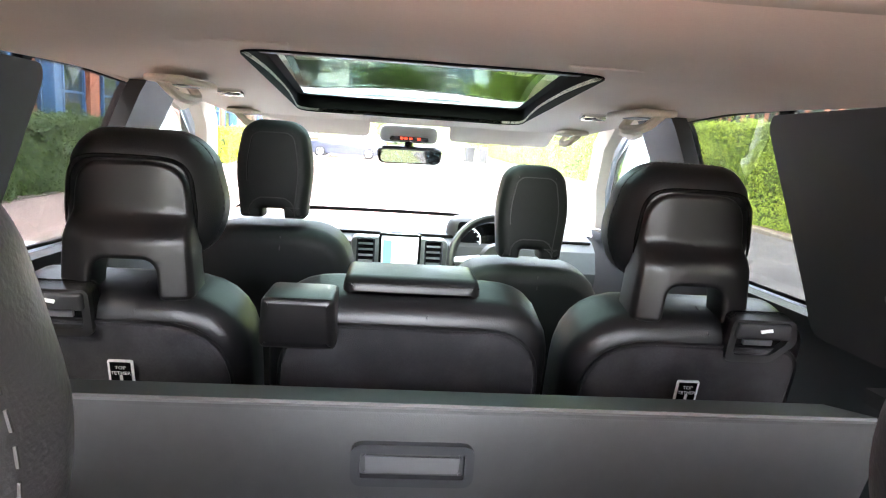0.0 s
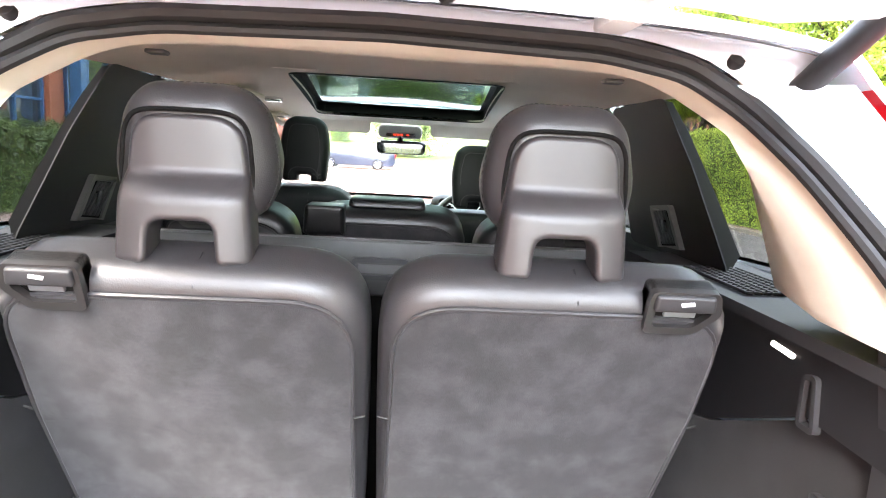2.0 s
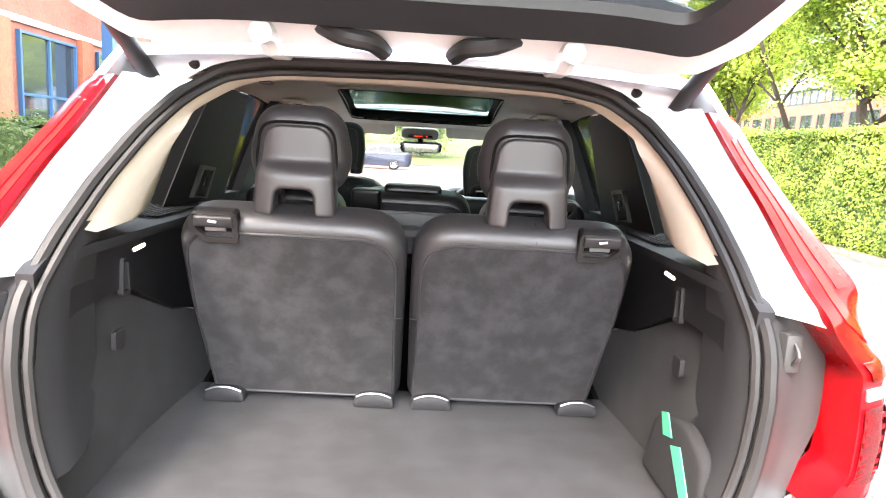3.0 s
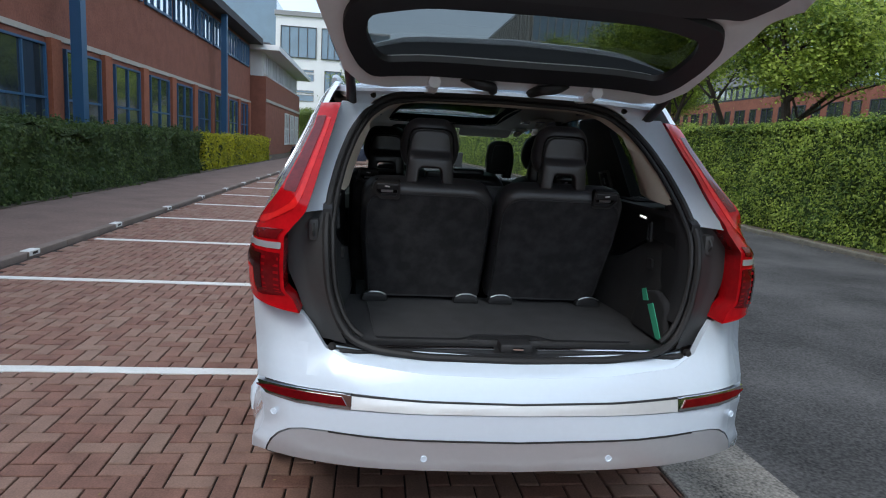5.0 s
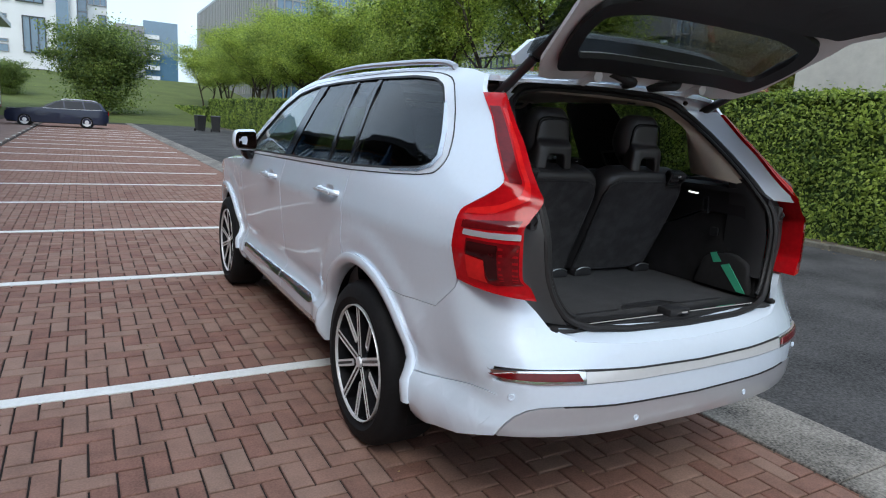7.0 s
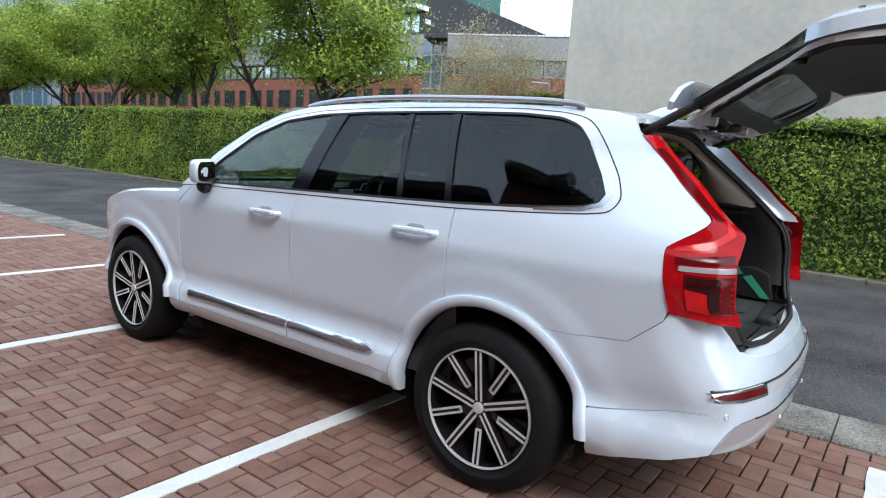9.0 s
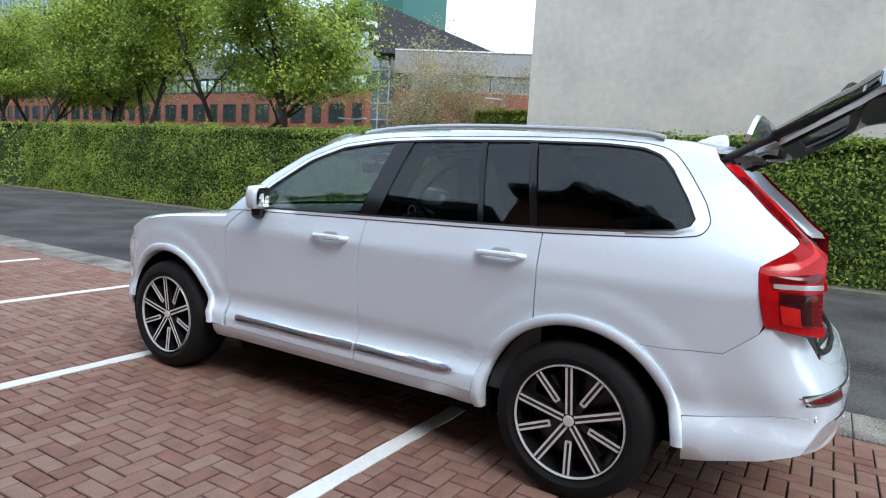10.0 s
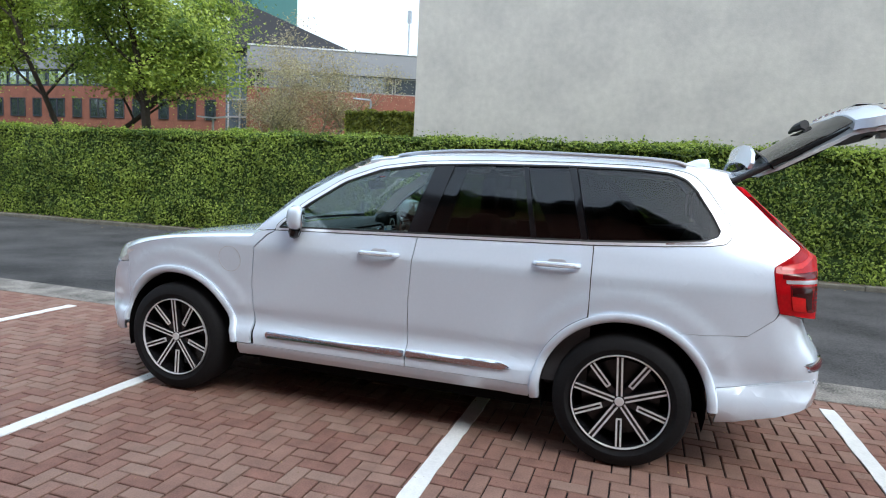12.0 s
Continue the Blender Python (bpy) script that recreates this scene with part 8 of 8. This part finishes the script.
# ---- other things outside ----
def estate_car():
    """A far estate car seen from its side; its nose points to -x."""
    base = root("estate_car", (-3.1, 39.8, 0), "dark navy estate car parked across the far bays", "car")
    X0, X1, YC, HW = -5.52, -0.68, 39.8, 0.91

    def wide(x, z):
        k = max(0.0, min(1.0, (z - 0.92) / 0.55))
        e = min(1.0, (x - X0) / 0.5, (X1 - x) / 0.35)
        return (HW - 0.26 * k) * (0.80 + 0.20 * math.sqrt(max(0.0, e)))
    low = [(X0, 0.45), (X0 + 0.05, 0.30), (-5.1, 0.24), (-1.0, 0.24), (X1, 0.40), (X1 + 0.02, 0.75), (X1 - 0.03, 0.98), (-3.9, 1.0), (-4.5, 0.95), (-5.2, 0.86), (X0 + 0.04, 0.74)]
    low = round_poly([(a, b) for a, b in low], 0.06)
    for s in (-1, 1):
        part("body", sheet(low, lambda a, b, d, s=s: Vector((a, YC + s * (wide(a, b) - d), b)), 0.03, 0.25), NAVY, base, "navy body side")
    prof = [(X0, 0.45), (X0 + 0.02, 0.73), (-5.2, 0.87), (-4.5, 0.96), (-3.95, 1.02), (-3.2, 1.37), (-2.9, 1.45), (-2.2, 1.48), (-1.4, 1.45), (-1.05, 1.40), (-0.78, 1.0), (X1 + 0.02, 0.8), (X1, 0.4)]
    bm = bmesh.new()
    rings = [[bm.verts.new((x, YC + f * wide(x, z) * 0.985, z + 0.015 * (1 - f * f))) for f in (-1, -0.5, 0, 0.5, 1)] for x, z in prof]
    for p, q in zip(rings, rings[1:]):
        for i in range(4):
            bm.faces.new((p[i], p[i + 1], q[i + 1], q[i]))
    part("roof_and_bonnet", bm, NAVY, base, "navy roof and bonnet", sharp=50)
    cab_ = [(-3.95, 0.95), (-3.2, 1.36), (-2.9, 1.435), (-2.2, 1.465), (-1.4, 1.435), (-1.05, 1.385), (-0.78, 0.98)]
    for s in (-1, 1):
        part("cabin_side", sheet(cab_, lambda a, b, d, s=s: Vector((a, YC + s * (wide(a, b) - 0.005 - d), b)), 0.03, 0.25), NAVY, base)
        for w in ([(-3.72, 1.0), (-3.12, 1.34), (-2.85, 1.40), (-2.80, 1.0)], [(-2.74, 1.0), (-2.78, 1.40), (-1.95, 1.41), (-1.85, 1.0)], [(-1.78, 1.0), (-1.87, 1.41), (-1.40, 1.385), (-1.12, 1.33), (-1.0, 1.05)]):
            part("side_window", sheet(round_poly(w, 0.03), lambda a, b, d, s=s: Vector((a, YC + s * (wide(a, b) + 0.004 - d), b)), 0.006, 0), ESTATE_GLASS, base, "dark side window")
        part("waist_strip", tube(bmesh.new(), [(-3.75, YC + s * (wide(-3.75, 0.985) + 0.006), 0.985), (-2.2, YC + s * (wide(-2.2, 0.985) + 0.006), 0.985), (-1.0, YC + s * (wide(-1.0, 1.02) + 0.006), 1.02)], 0.012, 6), TRIM_BRIGHT, base, "thin chrome waist strip")
        part("roof_rail", tube(bmesh.new(), [(-2.9, YC + s * 0.6, 1.47), (-2.7, YC + s * 0.6, 1.52), (-1.5, YC + s * 0.6, 1.51), (-1.2, YC + s * 0.6, 1.44)], 0.026, 6), TRIM_BRIGHT, base, "bright roof rail")
        part("tail_lamp", tube(bmesh.new(), [(X1 - 0.02, YC + s * 0.72, 0.75), (X1 - 0.03, YC + s * 0.70, 0.95)], 0.05, 8), RED_LENS, base)
        for cx in (-4.62, -1.75):
            m = Matrix.Translation((cx, YC + s * 0.80, 0.33)) @ pose(0, 0, 0, -90 * s, 0, 0)
            bm = bmesh.new()
            lathe(bm, [(0.21, -0.10), (0.30, -0.11), (0.33, -0.07), (0.33, 0.07), (0.30, 0.115), (0.22, 0.115), (0.215, 0.09)], 28, m)
            w = part("wheel", bm, TYRE, base)
            bm = bmesh.new()
            lathe(bm, [(0.225, 0.118), (0.20, 0.10), (0.06, 0.115), (0.0001, 0.118)], 28, m)
            part("rim", bm, RIM_CUT, w)
            bm = bmesh.new()
            lathe(bm, [(0.37, 0.112), (0.36, 0.02), (0.0001, 0.02)], 28, m)
            part("arch", bm, BLACK_PLASTIC, w)
    bm = bmesh.new()
    box(bm, X0 + 0.1, X1 - 0.1, YC - 0.75, YC + 0.75, 0.2, 0.9)
    part("interior_block", bm, BLACK_PLASTIC, base, smooth=False)
    return base


estate_car()


def wheelie_bin(x, y, turn):
    base = root("wheelie_bin", (x, y, 0), "black wheeled refuse bin beside the road", "bin", "refuse bins")
    m = pose(x, y, 0, 0, 0, turn)
    bm = bmesh.new()
    rings = [[bm.verts.new(m @ Vector((a * w, b * w, z))) for a, b in ((-0.29, -0.36), (0.29, -0.36), (0.29, 0.36), (-0.29, 0.36))] for z, w in ((0.06, 0.78), (0.98, 1.0))]
    for k in range(4):
        bm.faces.new((rings[0][k - 1], rings[0][k], rings[1][k], rings[1][k - 1]))
    bm.faces.new(rings[0])
    part("bin_body", bm, BLACK_PLASTIC, base, smooth=False)
    bm = slab(round_poly([(-0.31, -0.38), (0.31, -0.38), (0.31, 0.40), (-0.31, 0.40)], 0.06), lambda a, b, d: m @ Vector((a, b, 0.98 + d + 0.05 * (b + 0.4))), 0.06, 0.02, 2)
    part("bin_lid", bm, BLACK_PLASTIC, base)
    for s in (-1, 1):
        bm = bmesh.new()
        lathe(bm, [(0.0001, 0.03), (0.09, 0.03), (0.10, 0.0), (0.09, -0.03), (0.0001, -0.03)], 18, m @ Matrix.Translation((s * 0.26, 0.30, 0.10)) @ pose(0, 0, 0, 0, 90, 0))
        part("bin_wheel", bm, TYRE, base)


wheelie_bin(4.9, 44.0, 10)
wheelie_bin(5.75, 43.2, -6)


def lamp_post(x, y, h, arms, turn):
    base = root("lamp_post", (x, y, 0), "slim grey lamp post with flat head beyond the hedge", "street lamp", "lamp posts")
    bm = bmesh.new()
    tube(bm, [(x, y, 0), (x, y, h * 0.5), (x, y, h)], [0.07, 0.06, 0.05], 8)
    part("post", bm, STEEL, base)
    for k in range(arms):
        a = radians(turn + 180 * k)
        m = Matrix.Translation((x, y, h)) @ Matrix.Rotation(a, 4, "Z")
        bm = bmesh.new()
        vs_ = [bm.verts.new(m @ Vector(p)) for p in ((0, -0.05, 0), (0.75, -0.12, 0.05), (0.75, 0.12, 0.05), (0, 0.05, 0), (0, -0.04, 0.06), (0.74, -0.1, 0.11), (0.74, 0.1, 0.11), (0, 0.04, 0.06))]
        for f in ((3, 2, 1, 0), (4, 5, 6, 7), (0, 1, 5, 4), (1, 2, 6, 5), (2, 3, 7, 6), (3, 0, 4, 7)):
            bm.faces.new([vs_[i] for i in f])
        part("lamp_head", bm, STEEL, base, smooth=False)


lamp_post(21.2, 12.75, 4.7, 1, 100)
lamp_post(19.0, 19.2, 3.6, 2, 90)

# fallen leaves and grit at the road edge and over the pavers
rng = random.Random(77)
verts, faces = [], []
for _ in range(1500):
    p = Vector((ROAD_X1 + 0.05 + abs(rng.gauss(0, 0.18)) * (1 if rng.random() < 0.75 else -1), rng.uniform(-8, 30), 0.0))
    p.z = 0.035 if p.x > ROAD_X1 + 0.13 else (0.08 if p.x > ROAD_X1 else -0.008)
    add_leaf(verts, faces, p, Vector((rng.gauss(0, 0.25), rng.gauss(0, 0.25), 1)).normalized(), rng.uniform(0.02, 0.05), rng)
for _ in range(260):
    p = Vector((rng.uniform(-3.9, 0.8), rng.uniform(-2, 9), 0.006))
    add_leaf(verts, faces, p, Vector((rng.gauss(0, 0.2), rng.gauss(0, 0.2), 1)).normalized(), rng.uniform(0.008, 0.022), rng)
litter = new("leaf_litter", leaf_mesh("leaf_litter", verts, faces, mat("dry_leaf", (0.22, 0.15, 0.07), rough=0.9, var=0.3, per="island", per_amount=0.3)))
tagged(litter, "scattered dry leaf bits on road edge and pavers", "leaf litter", kind="stuff")


# ---- herringbone clay pavers of the parking bays ----
PW, GAPJ, CH = 0.1, 0.0092, 0.0045


def paver_verts(cx, cy, lx, ly, z):
    hx, hy = lx / 2 - GAPJ / 2, ly / 2 - GAPJ / 2
    lo = [(cx - hx, cy - hy, -0.024), (cx + hx, cy - hy, -0.024), (cx + hx, cy + hy, -0.024), (cx - hx, cy + hy, -0.024)]
    mid = [(x, y, z - 0.0035) for x, y, _ in lo]
    hi = [(cx - hx + CH, cy - hy + CH, z), (cx + hx - CH, cy - hy + CH, z), (cx + hx - CH, cy + hy - CH, z), (cx - hx + CH, cy + hy - CH, z)]
    return lo + mid + hi


PAVER_FACES = [(8, 9, 10, 11)] + [(a + k, a + (k + 1) % 4, a + 4 + (k + 1) % 4, a + 4 + k) for a in (0, 4) for k in range(4)]
near_mesh = []
for lx, ly in ((0.2, 0.1), (0.1, 0.2)):
    me = bpy.data.meshes.new("paver")
    me.from_pydata(paver_verts(0, 0, lx, ly, 0.0), [], PAVER_FACES)
    me.materials.append(PAVER)
    near_mesh.append(me)
bed = bpy.data.objects["parking_bed"]
rng = random.Random(5)
verts, faces = [], []
i0, i1 = int((KERB_X + 0.02) / PW), int(EDGE_X0 / PW) + 1
for i in range(i0, i1):
    for j in range(int(BAY_Y0 / PW), int(BAY_Y1 / PW)):
        k = (i - j) % 4
        if k not in (0, 3):
            continue
        x, y = i * PW, j * PW
        lx, ly = (0.2, 0.1) if k == 0 else (0.1, 0.2)
        lx = min(lx, EDGE_X0 - 0.002 - x)
        if lx < 0.015:
            continue
        cx, cy = x + lx / 2, y + ly / 2
        z = rng.uniform(-0.0016, 0.0012)
        if -2.55 < cx < -1.05 and 0.0 < cy < 3.7:
            ob = new("paver", near_mesh[0 if k == 0 else 1])
            ob.matrix_basis = pose(cx, cy, z, rng.uniform(-0.5, 0.5), rng.uniform(-0.5, 0.5), rng.uniform(-0.5, 0.5))
            ob.parent = bed
            continue
        b = len(verts)
        verts += paver_verts(cx + rng.uniform(-0.0008, 0.0008), cy + rng.uniform(-0.0008, 0.0008), lx, ly, z)
        faces += [tuple(b + q for q in f) for f in PAVER_FACES]
me = bpy.data.meshes.new("paver_field")
me.from_pydata(verts, [], faces)
me.materials.append(PAVER_ISLE)
field = new("paver_field", me)
field.parent = bed
field["kind"] = "stuff"
